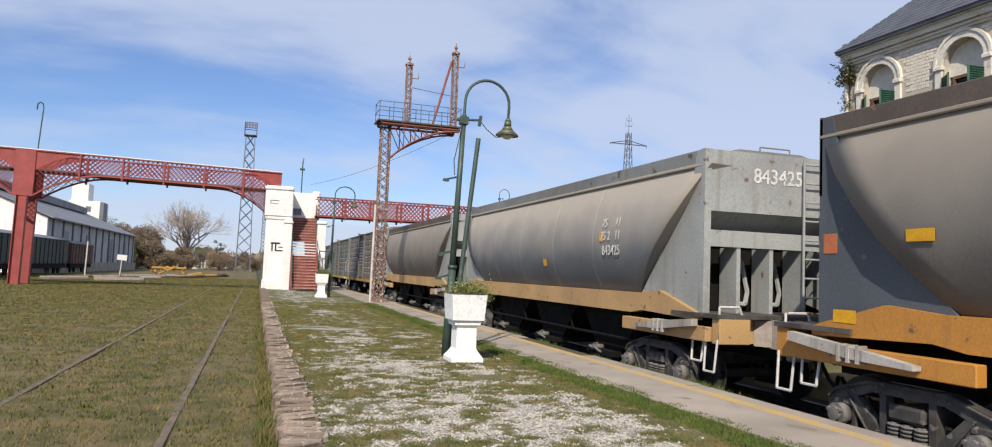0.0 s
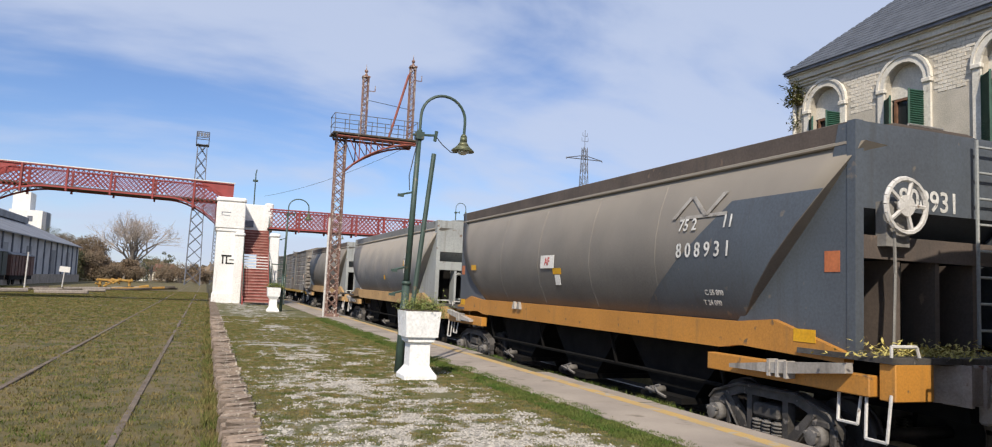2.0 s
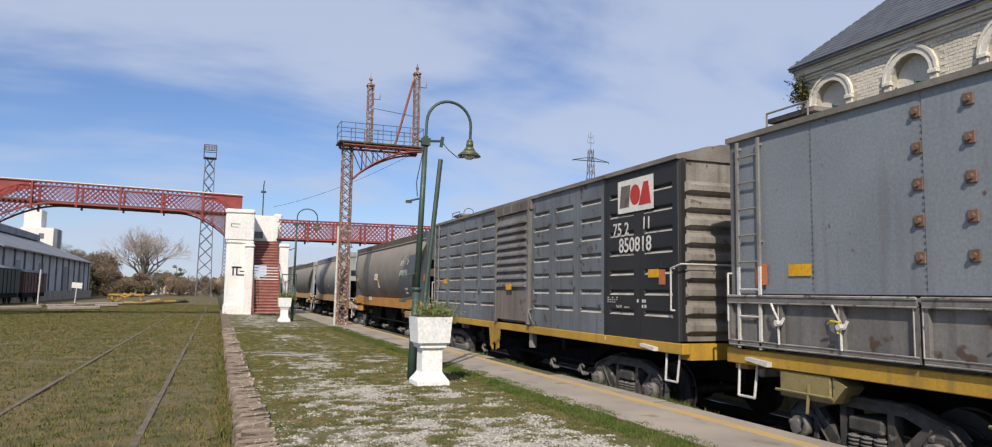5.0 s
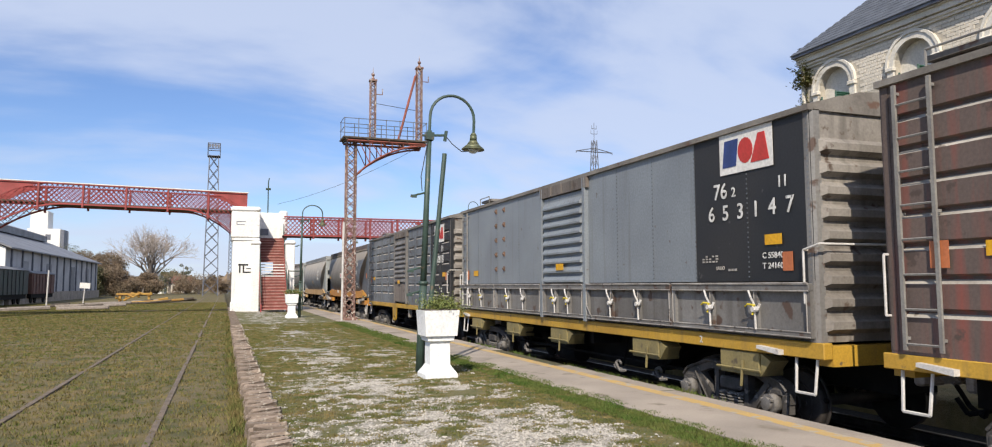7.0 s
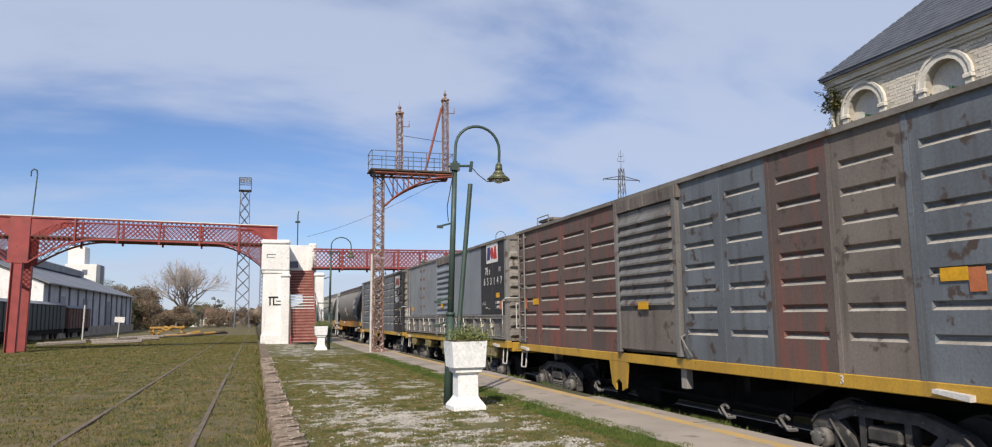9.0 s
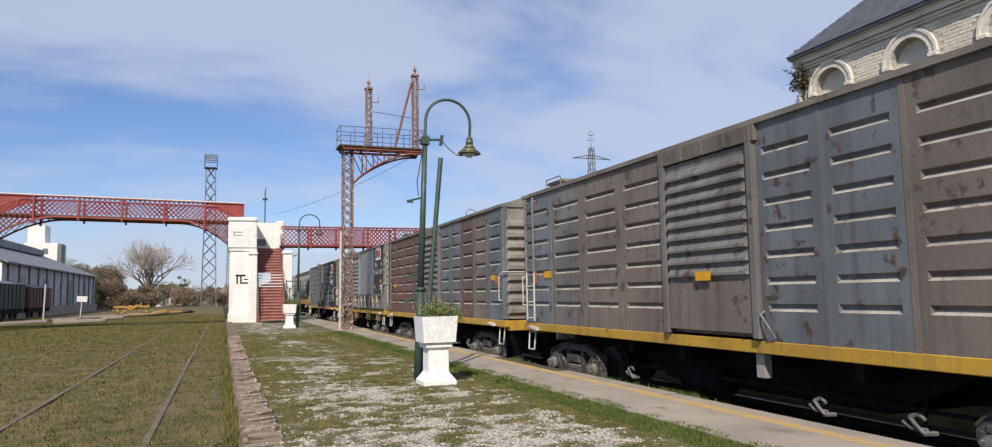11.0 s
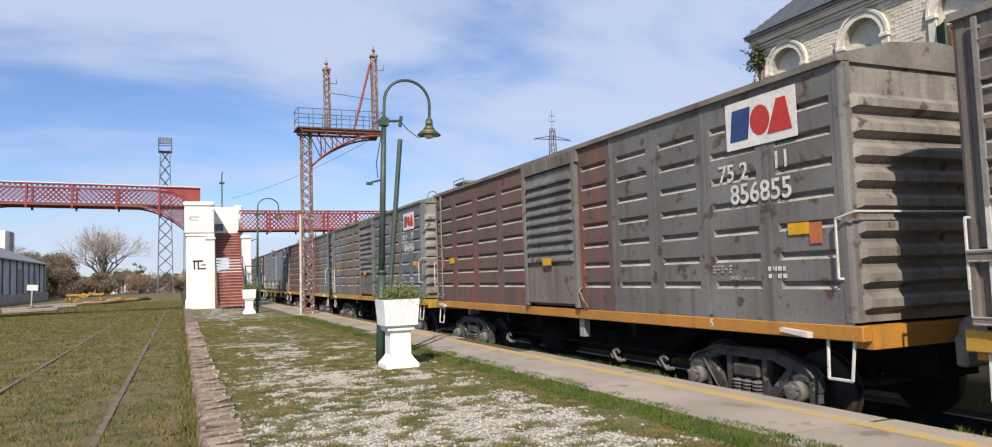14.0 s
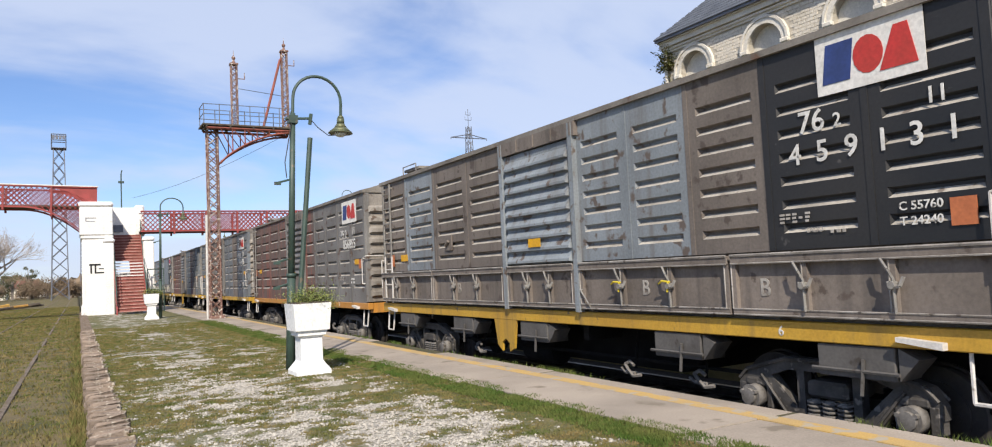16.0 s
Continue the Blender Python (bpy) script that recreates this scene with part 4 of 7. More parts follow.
# ---- station building across the line ----
def arch_pts(yc, zs, r, n=10):
    return [(yc + r * math.cos(math.pi * i / n), zs + r * math.sin(math.pi * i / n)) for i in range(n + 1)]


def building():
    t = thing("station_building", "two-storey cream painted brick station building with slate roof", "building")
    X, Y1, Y0, ZT = 17.0, 18.25, -16.0, 8.25
    wins = [17.0 - 2.72 * i for i in range(10)]
    zs, r, zb = 7.32, 0.60, 5.2
    # wall in strips, so that the openings go through it
    bm = B()
    y = Y1
    for c in wins:
        box(bm, X, X + 0.4, c + r, y, 4.3, ZT)
        pts = arch_pts(c, zs, r)
        for (ya, za), (yb, zb2) in zip(pts, pts[1:]):
            prism(bm, [(yb, zb2), (ya, za), (ya, ZT), (yb, ZT)], "x", X, X + 0.4)
        box(bm, X, X + 0.4, c - r, c + r, 4.3, zb)
        y = c - r
    box(bm, X, X + 0.4, Y0, y, 4.3, ZT)
    box(bm, X, X + 0.4, Y0, Y1, -0.3, 4.3)
    box(bm, X + 0.4, X + 11, Y1 - 0.4, Y1, -0.3, ZT)
    box(bm, X + 0.4, X + 11, Y0, Y0 + 0.4, -0.3, ZT)
    box(bm, X + 10.6, X + 11, Y0 + 0.4, Y1 - 0.4, -0.3, ZT)
    wall = part("wall", bm, M_mortar, t)
    for c in wins[:6]:
        w = new("window")
        w.parent = t
        bm = B()
        for (r0, r1, x0) in ((r, r + 0.16, X - 0.07), (r + 0.16, r + 0.24, X - 0.10)):
            a, b = arch_pts(c, zs, r0), arch_pts(c, zs, r1)
            for i in range(len(a) - 1):
                prism(bm, [a[i], b[i], b[i + 1], a[i + 1]], "x", x0, X + 0.02)
        part("arch_moulding", bm, M_trim, w)
        for s in (-1, 1):
            bm = B()
            a, b = sorted((c + s * r, c + s * (r + 0.2)))
            box(bm, X - 0.07, X + 0.02, a, b, zb, zs - 0.12)
            box(bm, X - 0.12, X + 0.02, a - 0.04, b + 0.04, zs - 0.12, zs, 0.02)
            part("pilaster", bm, M_trim, w)
        bm = B()
        box(bm, X + 0.22, X + 0.30, c - r - 0.02, c + r + 0.02, zs - 0.28, zs + r + 0.02)
        part("tympanum", bm, M_trim, w)
        bm = B()
        for a, b in ((c - 0.5, c - 0.43), (c + 0.43, c + 0.5), (c - 0.035, c + 0.035)):
            box(bm, X + 0.2, X + 0.27, a, b, zb, zs - 0.3)
        for z in (zb, zb + 0.9, zs - 0.36):
            box(bm, X + 0.205, X + 0.265, c - 0.5, c + 0.5, z, z + 0.06)
        part("window_frame", bm, M_wood, w)
        bm = B()
        box(bm, X + 0.28, X + 0.29, c - r, c + r, zb, zs - 0.28)
        part("pane", bm, M_pane, w)
        bm = B()
        box(bm, X - 0.14, X + 0.2, c - r - 0.15, c + r + 0.15, zb - 0.14, zb, 0.02)
        part("sill", bm, M_trim, w)
        for s in (-1, 1):
            bm = B()
            ang = radians(35)
            y0 = c + s * r
            for i in range(30):
                z = zb + 0.06 + i * (zs - 0.35 - zb) / 30
                p = Vector((X - 0.03, y0, z))
                q = p + Vector((-math.sin(ang) * 0.5, -s * math.cos(ang) * 0.5, 0)) if s > 0 else p + Vector((-0.5, 0.04, 0))
                rod(bm, p, q, 0.032, 4)
            for u in (0.0, 1.0):
                p = Vector((X - 0.03, y0, zb)) + ((Vector((-math.sin(ang) * 0.5, -s * math.cos(ang) * 0.5, 0)) if s > 0 else Vector((-0.5, 0.04, 0))) * u)
                rod(bm, p, p + Vector((0, 0, zs - 0.3 - zb)), 0.035, 4)
            part("shutter", bm, M_shutter, w, "open dark green louvred shutter")
    # cornice
    bm = B()
    for x0, z0, z1 in ((X - 0.06, 7.98 + 0.17, 8.22), (X - 0.12, 8.22, 8.29), (X - 0.2, 8.31, 8.46), (X - 0.26, 8.46, 8.55)):
        box(bm, x0, X + 0.3, Y0 - 0.2, Y1 + 0.3 * (X - x0), z0, z1)
    part("cornice", bm, M_trim, t, "moulded cream cornice")
    bm = B()
    box(bm, X - 0.36, X - 0.27, Y0 - 0.3, Y1 + 0.1, 8.50, 8.60)
    part("gutter", bm, M_mast, t)
    bm = B()
    rod(bm, (X - 0.1, Y1 - 0.1, -0.2), (X - 0.1, Y1 - 0.1, 8.4), 0.06, 8)
    part("downpipe", bm, M_trim, t)
    # hipped roof in courses
    xe0, xe1, ye0, ye1, ze, zr = X - 0.4, X + 11.4, Y0 - 0.4, Y1 + 0.12, 8.58, 13.6
    ridge = (xe0 + xe1) / 2
    hip = 4.2
    bm = B()
    v = [bm.verts.new(p) for p in ((xe0, ye0, ze), (xe1, ye0, ze), (xe1, ye1, ze), (xe0, ye1, ze), (ridge, ye0 + hip, zr), (ridge, ye1 - hip, zr))]
    for f in ((0, 1, 4), (1, 2, 5, 4), (2, 3, 5), (3, 0, 4, 5), (3, 2, 1, 0)):
        bm.faces.new([v[i] for i in f])
    part("roof", bm, M_slate, t)
    bm = B()
    courses = 34
    for i in range(courses):
        u = i / courses
        x0, z0 = xe0 + (ridge - xe0) * u, ze + (zr - ze) * u + 0.02
        x1, z1 = xe0 + (ridge - xe0) * (u + 1 / courses), ze + (zr - ze) * (u + 1 / courses) + 0.006
        ya, yb = ye1 - hip * u, ye0 + hip * u
        vv = [bm.verts.new(p) for p in ((x0, yb, z0), (x0, ya, z0), (x1, ya, z1), (x1, yb, z1))]
        bm.faces.new(vv)
        vv = [bm.verts.new(p) for p in ((x0, yb, z0 - 0.02), (x0, ya, z0 - 0.02), (x0, ya, z0), (x0, yb, z0))]
        bm.faces.new(vv)
    tagged(part("slate_covering", bm, M_slate, t), kind="stuff")
    r_ = random.Random(5)
    bm = B()
    leaves(bm, r_, 700, (X - 0.12, Y1 - 0.12, 7.6), (0.12, 0.2, 0.4), 0.14)
    leaves(bm, r_, 160, (X - 0.1, Y1 - 0.1, 6.8), (0.06, 0.1, 0.4), 0.12)
    part("climbing_plant", bm, M_ivy, t, "climbing plant on the wall corner")
    # the painted bricks of the nearest upper wall
    rnd = random.Random(12)
    bm = B()
    for row in range(14):
        z = 6.88 + row * 0.094
        y = Y1 - 0.2 - (0.13 if row % 2 else 0)
        while y > 2.0:
            ok = all(((y - 0.12 - c) ** 2 + (z + 0.04 - zs) ** 2 > (r + 0.34) ** 2 if z + 0.04 > zs else abs(y - 0.12 - c) > r + 0.36) for c in wins)
            if ok and z < 8.08:
                d = rnd.uniform(0.004, 0.016)
                box(bm, X - d, X + 0.01, y - 0.235 + rnd.uniform(0, 0.01), y, z, z + 0.078 + rnd.uniform(0, 0.008))
            y -= 0.25
    tagged(part("wall_bricks", bm, M_plaster, t, "cream painted brickwork"), kind="stuff")


building()


# ---- beyond: shed, wagons, masts, trees, houses ----
def shed():
    t = thing("goods_shed", "long grey railway goods shed with white gable", "shed")
    X, X2, YA, YB, ZE, ZRG = -18.0, -34.0, 76.0, 126.0, 4.9, 8.4
    xr = (X + X2) / 2
    bm = B()
    box(bm, X - 0.3, X, YA, YB, 0.9, ZE)
    part("side_wall", bm, M_shedwall, t)
    bm = B()
    box(bm, X - 0.28, X + 0.35, YA, YB, -0.4, 0.9)
    part("plinth", bm, M_conc, t)
    bm = B()
    prism(bm, [(X2, -0.3), (X - 0.02, -0.3), (X - 0.02, ZE), (xr, ZRG), (X2, ZE)], "y", YA - 0.25, YA)
    part("gable_wall", bm, M_white, t, "white painted gable")
    bm = B()
    prism(bm, [(X2, -0.3), (X - 0.02, -0.3), (X - 0.02, ZE), (xr, ZRG), (X2, ZE)], "y", YB, YB + 0.25)
    part("rear_gable", bm, M_shedwall, t)
    for s, xa in ((1, X + 0.5), (-1, X2 - 0.5)):
        bm = B()
        prism(bm, [(xa, ZE - 0.1), (xr, ZRG), (xr, ZRG + 0.12), (xa, ZE + 0.04)], "y", YA - 0.6, YB + 0.6)
        part("roof_sheet", bm, M_shedroof, t)
    bm = B()
    prism(bm, [(xr - 2.4, ZRG - 0.7), (xr + 2.4, ZRG - 0.7), (xr + 2.4, ZRG + 0.1), (xr, ZRG + 0.9), (xr - 2.4, ZRG + 0.1)], "y", YA + 3, YB - 6)
    part("roof_monitor", bm, M_shedroof, t)
    for i in range(13):
        bm = B()
        y = YA + 1.5 + i * 3.9
        box(bm, X, X + 0.14, y - 0.12, y + 0.12, 0.9, ZE)
        part("wall_post", bm, M_mast, t)
    for i in (1, 4, 8, 11):
        bm = B()
        y = YA + 1.5 + i * 3.45
        box(bm, X, X + 0.05, y + 0.6, y + 2.9, 0.95, 3.9)
        part("sliding_door", bm, M_shedroof, t)


shed()


def siding_wagon(y, ln, material, label, z1=3.1):
    t = thing("stored_wagon", label, "railway wagon", "stored wagons")
    x0, x1 = -20.5, -17.2
    bm = B()
    box(bm, x0, x1, y, y + ln, 0.75, z1 - 0.25, 0.03)
    part("body", bm, material, t)
    bm = B()
    prism(bm, [(x0 - 0.1, z1 - 0.26), (x1 + 0.1, z1 - 0.26), (x1 - 0.5, z1 + 0.02), (x0 + 0.5, z1 + 0.02)], "y", y - 0.1, y + ln + 0.1)
    part("roof", bm, M_shedroof, t)
    for i in range(int(ln / 1.3)):
        bm = B()
        box(bm, x1, x1 + 0.06, y + 0.3 + i * 1.3, y + 0.42 + i * 1.3, 0.75, z1 - 0.3)
        part("body_post", bm, material, t)
    bm = B()
    box(bm, x0 + 0.3, x1 - 0.1, y + 0.2, y + ln - 0.2, 0.35, 0.75)
    part("underframe", bm, M_under, t)
    for yy in (y + 1.6, y + 3.2, y + ln - 3.2, y + ln - 1.6):
        bm = B()
        disc(bm, (x1 - 0.4, yy, 0.28), 0.44, "x", 0.12, 14)
        part("wheel", bm, M_under, t)


siding_wagon(50, 15, M_shedgreen, "dark green stored railway wagon in the siding", 3.2)
siding_wagon(66.5, 14, M_shedgreen, "dark green stored railway wagon in the siding", 3.2)
siding_wagon(82, 10, M_shedbrown, "brown stored goods wagon beside the shed", 3.0)


def lattice_mast(x, y, h, w0, w1, platform, label, name="floodlight_mast"):
    t = thing(name, label, "mast", m=pose(x, y, 0))
    bm = B()
    n = int(h / (w0 * 0.9))
    c = [(-1, -1), (1, -1), (1, 1), (-1, 1)]
    def wd(z):
        return (w0 + (w1 - w0) * z / h) / 2
    for sx, sy in c:
        rod(bm, (sx * wd(0), sy * wd(0), -0.3), (sx * wd(h), sy * wd(h), h), 0.09, 4)
    for i in range(n):
        a, b = h * i / n, h * (i + 1) / n
        for k in range(4):
            p, q = c[k], c[(k + 1) % 4]
            rod(bm, (p[0] * wd(a), p[1] * wd(a), a), (q[0] * wd(b), q[1] * wd(b), b), 0.05, 4)
            rod(bm, (q[0] * wd(a), q[1] * wd(a), a), (p[0] * wd(b), p[1] * wd(b), b), 0.05, 4)
    part("lattice", bm, M_mast, t)
    if platform:
        bm = B()
        w = 0.95
        for z in (h - 0.2, h + 1.0, h + 1.9):
            for k in range(4):
                p, q = c[k], c[(k + 1) % 4]
                rod(bm, (p[0] * w, p[1] * w, z), (q[0] * w, q[1] * w, z), 0.07, 4)
        for sx, sy in c:
            rod(bm, (sx * w, sy * w, h - 0.2), (sx * w, sy * w, h + 1.9), 0.06, 4)
        box(bm, -w, w, -w, w, h - 0.25, h - 0.15)
        for i in range(4):
            box(bm, -0.85 + i * 0.45, -0.5 + i * 0.45, -1.05, -0.9, h + 1.15, h + 1.75)
        part("light_platform", bm, M_mast, t)
    return t


lattice_mast(-2.05, 130, 23.0, 2.3, 1.4, True, "tall lattice floodlight mast")
lattice_mast(1.2, 170, 17.5, 0.9, 0.6, False, "slim distant lattice mast", "radio_mast")


def pylon():
    t = lattice_mast(79.0, 150, 34.5, 3.2, 0.9, False, "distant lattice power pylon with cross-arms", "power_pylon")
    bm = B()
    for z, w in ((31.8, 4.6),):
        rod(bm, (-w, 0, z), (0, 0, z + 0.9), 0.1, 4)
        rod(bm, (w, 0, z), (0, 0, z + 0.9), 0.1, 4)
        rod(bm, (-w, 0, z), (w, 0, z), 0.11, 4)
        for x in (-w, w):
            rod(bm, (x, 0, z - 0.4), (x, 0, z + 0.1), 0.1, 5)
    rod(bm, (0, 0, 34.0), (0, 0, 38.6), 0.07, 4)
    for x, z in ((-0.8, 36.0), (0.8, 36.0), (-0.6, 37.2), (0.6, 37.2)):
        rod(bm, (0, 0, z), (x, 0, z), 0.06, 4)
        rod(bm, (x, 0, z), (x, 0, z + 0.8), 0.05, 4)
    part("crossarm", bm, M_mast, t)


pylon()


def bare_tree(x, y, h, seed, spread=0.62):
    r = random.Random(seed)
    t = thing("bare_tree", "leafless winter tree with a rounded crown of fine twigs", "tree", m=pose(x, y, -0.2))
    bt, bw = B(), B()
    rod(bt, (0, 0, 0), (0, 0, h * 0.25), h * 0.03, 8, h * 0.022)
    todo = [(Vector((0, 0, h * 0.22)), Vector((r.gauss(0, 0.5), r.gauss(0, 0.5), 1)).normalized(), h * 0.25, h * 0.016, 0) for _ in range(13)]
    while todo:
        p, d, ln, rad, lv = todo.pop()
        q = p + d * ln
        rod(bt if lv < 2 else bw, p, q, rad, 5 if lv < 2 else 3, rad * 0.6)
        if lv < 5:
            for _ in range(3 if lv < 4 else 2):
                nd = (d + Vector((r.gauss(0, spread), r.gauss(0, spread), r.gauss(0.12, spread * 0.6)))).normalized()
                todo.append((q - d * ln * r.uniform(0, 0.3), nd, ln * r.uniform(0.62, 0.84), max(rad * 0.55, h * 0.0011), lv + 1))
    part("trunk", bt, M_bark, t)
    part("crown", bw, M_twig, t)


bare_tree(-12.6, 150, 13.6, 3, 0.5)
bare_tree(-27, 47, 6.0, 5)


def leafy_tree(x, y, h, w, material, seed, label, n=24000):
    r = random.Random(seed)
    t = thing("tree", label, "tree", m=pose(x, y, -0.2))
    bm = B()
    rod(bm, (0, 0, 0), (0, 0, h * 0.55), 0.3, 7, 0.12)
    for _ in range(6):
        a = r.uniform(0, 6.28)
        rod(bm, (0, 0, h * r.uniform(0.15, 0.5)), (math.cos(a) * w * 0.6, math.sin(a) * w * 0.4, h * r.uniform(0.5, 0.8)), 0.12, 5, 0.04)
    part("trunk", bm, M_bark, t)
    bm = B()
    lumps = [(r.uniform(-w, w) * 0.75, r.uniform(-w, w) * 0.5, h * r.uniform(0.12, 0.80), r.uniform(0.3, 0.52) * w) for _ in range(18)]
    for _ in range(n):
        cx, cy, cz, cr = r.choice(lumps)
        d = Vector((r.gauss(0, 1), r.gauss(0, 1), r.gauss(0, 1))).normalized() * cr * r.uniform(0.45, 1.06)
        p = Vector((cx, cy, max(cz + d.z * 0.75, 0.2))) + Vector((d.x, d.y, 0))
        s = r.uniform(0.06, 0.17)
        u, v = Vector((r.gauss(0, 1), r.gauss(0, 1), r.gauss(0, 1))).normalized() * s, Vector((r.gauss(0, 1), r.gauss(0, 1), r.gauss(0, 1))).normalized() * s * 0.6
        bm.faces.new([bm.verts.new(q) for q in (p - u, p + v, p + u, p - v)])
    part("crown", bm, material, t)


leafy_tree(-27, 150, 9.0, 5.5, M_tree, 1, "dark evergreen tree beside the goods shed")
leafy_tree(-36, 158, 10.5, 6, M_brownbush, 2, "brown winter tree with thinning leaves")
leafy_tree(-20.5, 146, 8.6, 4.6, M_brownbush, 3, "brown-leaved winter tree behind the field")
leafy_tree(-22.5, 138, 6.3, 4.0, M_tree, 6, "dark evergreen tree beside the goods shed")
leafy_tree(-17.5, 140, 5.0, 3.6, M_brownbush, 4, "brown-leaved winter bush behind the field")
leafy_tree(-13.5, 146, 4.4, 3.2, M_brownbush, 7, "brown-leaved winter bush behind the field")
leafy_tree(-11, 175, 6.5, 3.0, M_tree, 8, "distant dark tree near the line", 3000)
leafy_tree(-8.6, 185, 9.0, 1.6, M_tree, 9, "slim dark conifer in the distance", 2500)
leafy_tree(-46, 165, 11, 7, M_brownbush, 10, "brown winter tree with thinning leaves")
leafy_tree(-58, 170, 10, 7, M_brownbush, 11, "brown winter tree with thinning leaves")


def far_woods():
    r = random.Random(21)
    bm = B()
    for i in range(9000):
        a = r.uniform(-0.62, 0.10)
        dist = r.uniform(260, 330)
        x, y = math.sin(a) * dist, math.cos(a) * dist
        h = (5.0 + 3.5 * noise.noise(Vector((a * 22, 0, 0)))) * r.uniform(0.05, 1)
        s = r.uniform(0.5, 1.3)
        u, v = Vector((r.gauss(0, 1), r.gauss(0, 0.4), r.gauss(0, 1))).normalized() * s, Vector((r.gauss(0, 1), r.gauss(0, 0.4), r.gauss(0, 1))).normalized() * s
        p = Vector((x, y, h))
        bm.faces.new([bm.verts.new(q) for q in (p - u, p + v, p + u, p - v)])
    tagged(part("far_woods", bm, M_brownbush), "low belt of distant winter trees", "trees", kind="stuff")


far_woods()


def far_building():
    t = thing("apartment_building", "distant white multi-storey block behind the trees", "building", m=pose(-47.5, 235, 0))
    bm = B()
    box(bm, -3.6, 4.4, 0, 12, -0.3, 17.5)
    part("wall", bm, M_white, t)
    bm = B()
    box(bm, -3.4, 0.8, 2, 9, 17.5, 22.6)
    part("roof_tower", bm, M_white, t)
    for i in range(2):
        for j in range(5):
            bm = B()
            box(bm, -2.5 + i * 3.3, -1.2 + i * 3.3, -0.08, 0.05, 2.0 + j * 3.1, 3.5 + j * 3.1)
            part("window", bm, M_mast, t)
    bm = B()
    box(bm, 4.4, 5.4, -0.3, 5, 9, 17.2)
    part("stair_shaft", bm, M_mast, t)


far_building()


def house(x, y, w, d, h, wallm, roofm, label):
    t = thing("house", label, "house", m=pose(x, y, -0.2))
    bm = B()
    box(bm, -w / 2, w / 2, 0, d, 0, h)
    part("wall", bm, wallm, t)
    bm = B()
    prism(bm, [(-w / 2 - 0.4, h), (w / 2 + 0.4, h), (w / 2 - 1.4, h + 1.8), (-w / 2 + 1.4, h + 1.8)], "y", -0.4, d + 0.4)
    part("roof", bm, roofm, t)
    for sx in (-0.25, 0.25):
        bm = B()
        box(bm, sx * w - 0.5, sx * w + 0.5, -0.05, 0.05, h * 0.35, h * 0.75)
        part("window", bm, M_pane, t)


house(-10.5, 215, 7, 8, 2.4, M_plaster, M_tile, "distant low house with a red tiled roof")
house(-13.8, 178, 3.2, 6, 2.6, M_white, M_shedroof, "small distant white house")
leafy_tree(-0.9, 150, 4.2, 1.9, M_brownbush, 14, "dark brown bush in the distance", 4000)
leafy_tree(-4.8, 165, 3.9, 4.6, M_brownbush, 15, "brown-leaved winter bush behind the field", 6000)
leafy_tree(-7.4, 168, 3.4, 2.6, M_brownbush, 16, "brown-leaved winter bush behind the field", 5000)


def sign():
    t = thing("sign_board", "small blank white board on a leaning post in the grass", "sign", m=pose(-11.9, 76, -0.16, 0, 4))
    bm = B()
    rod(bm, (0, 0, 0), (0, 0, 1.7), 0.05, 6)
    part("post", bm, M_steelw, t)
    bm = B()
    box(bm, -0.42, 0.42, -0.06, -0.03, 1.45, 1.95)
    part("board", bm, M_plate, t)
    t = thing("post", "pale thin metal post standing in the grass", "post", m=pose(-14.0, 72, -0.16, 0, 1.5))
    bm = B()
    rod(bm, (0, 0, 0), (0, 0, 3.0), 0.06, 6)
    part("pole", bm, M_steelw, t)


sign()


def scrap():
    r = random.Random(33)
    t = thing("machine_frame", "old yellow machine frame lying in the grass", "machinery", m=pose(-8.2, 82, -0.16))
    bm = B()
    for _ in range(9):
        x, y = r.uniform(-1.6, 1.4), r.uniform(-0.6, 0.8)
        rod(bm, (x, y, r.uniform(0.2, 0.9)), (x + r.uniform(-1.3, 1.3), y + r.uniform(-0.5, 0.5), r.uniform(0.3, 1.05)), 0.09, 5)
    box(bm, -1.7, 1.5, -0.4, 0.4, 0.75, 0.95, 0.03)
    for x in (-1.4, 1.2):
        box(bm, x - 0.1, x + 0.1, -0.3, 0.3, 0, 0.8)
    part("frame", bm, M_yellowiron, t)
    for i in range(16):
        lt = thing("log", "dark weathered timber lying in a scrap heap in the grass", "timber", "scrap timbers")
        bm = B()
        x, y, z = r.uniform(-7.5, -3.8), r.uniform(74, 84), -0.08 + r.uniform(0, 0.05)
        a = r.uniform(-0.5, 0.5)
        ln = r.uniform(0.7, 1.7)
        rod(bm, (x - ln * math.cos(a), y - ln * math.sin(a), z), (x + ln * math.cos(a), y + ln * math.sin(a), z + r.uniform(0, 0.3)), r.uniform(0.07, 0.15), 6)
        part("beam", bm, r.choice((M_sleeper, M_bark, M_yellowiron, M_sleeper)), lt)
    for i in range(12):
        lt = thing("log", "dark weathered timber lying in the grass", "timber", "scrap timbers")
        bm = B()
        x, y = r.uniform(-15, -8), r.uniform(56, 76)
        a = r.uniform(-0.4, 0.4)
        ln = r.uniform(0.5, 2.0)
        rod(bm, (x - ln * math.cos(a), y - ln * math.sin(a), -0.08), (x + ln * math.cos(a), y + ln * math.sin(a), 0.0), r.uniform(0.06, 0.14), 6)
        part("beam", bm, r.choice((M_sleeper, M_bark)), lt)


scrap()


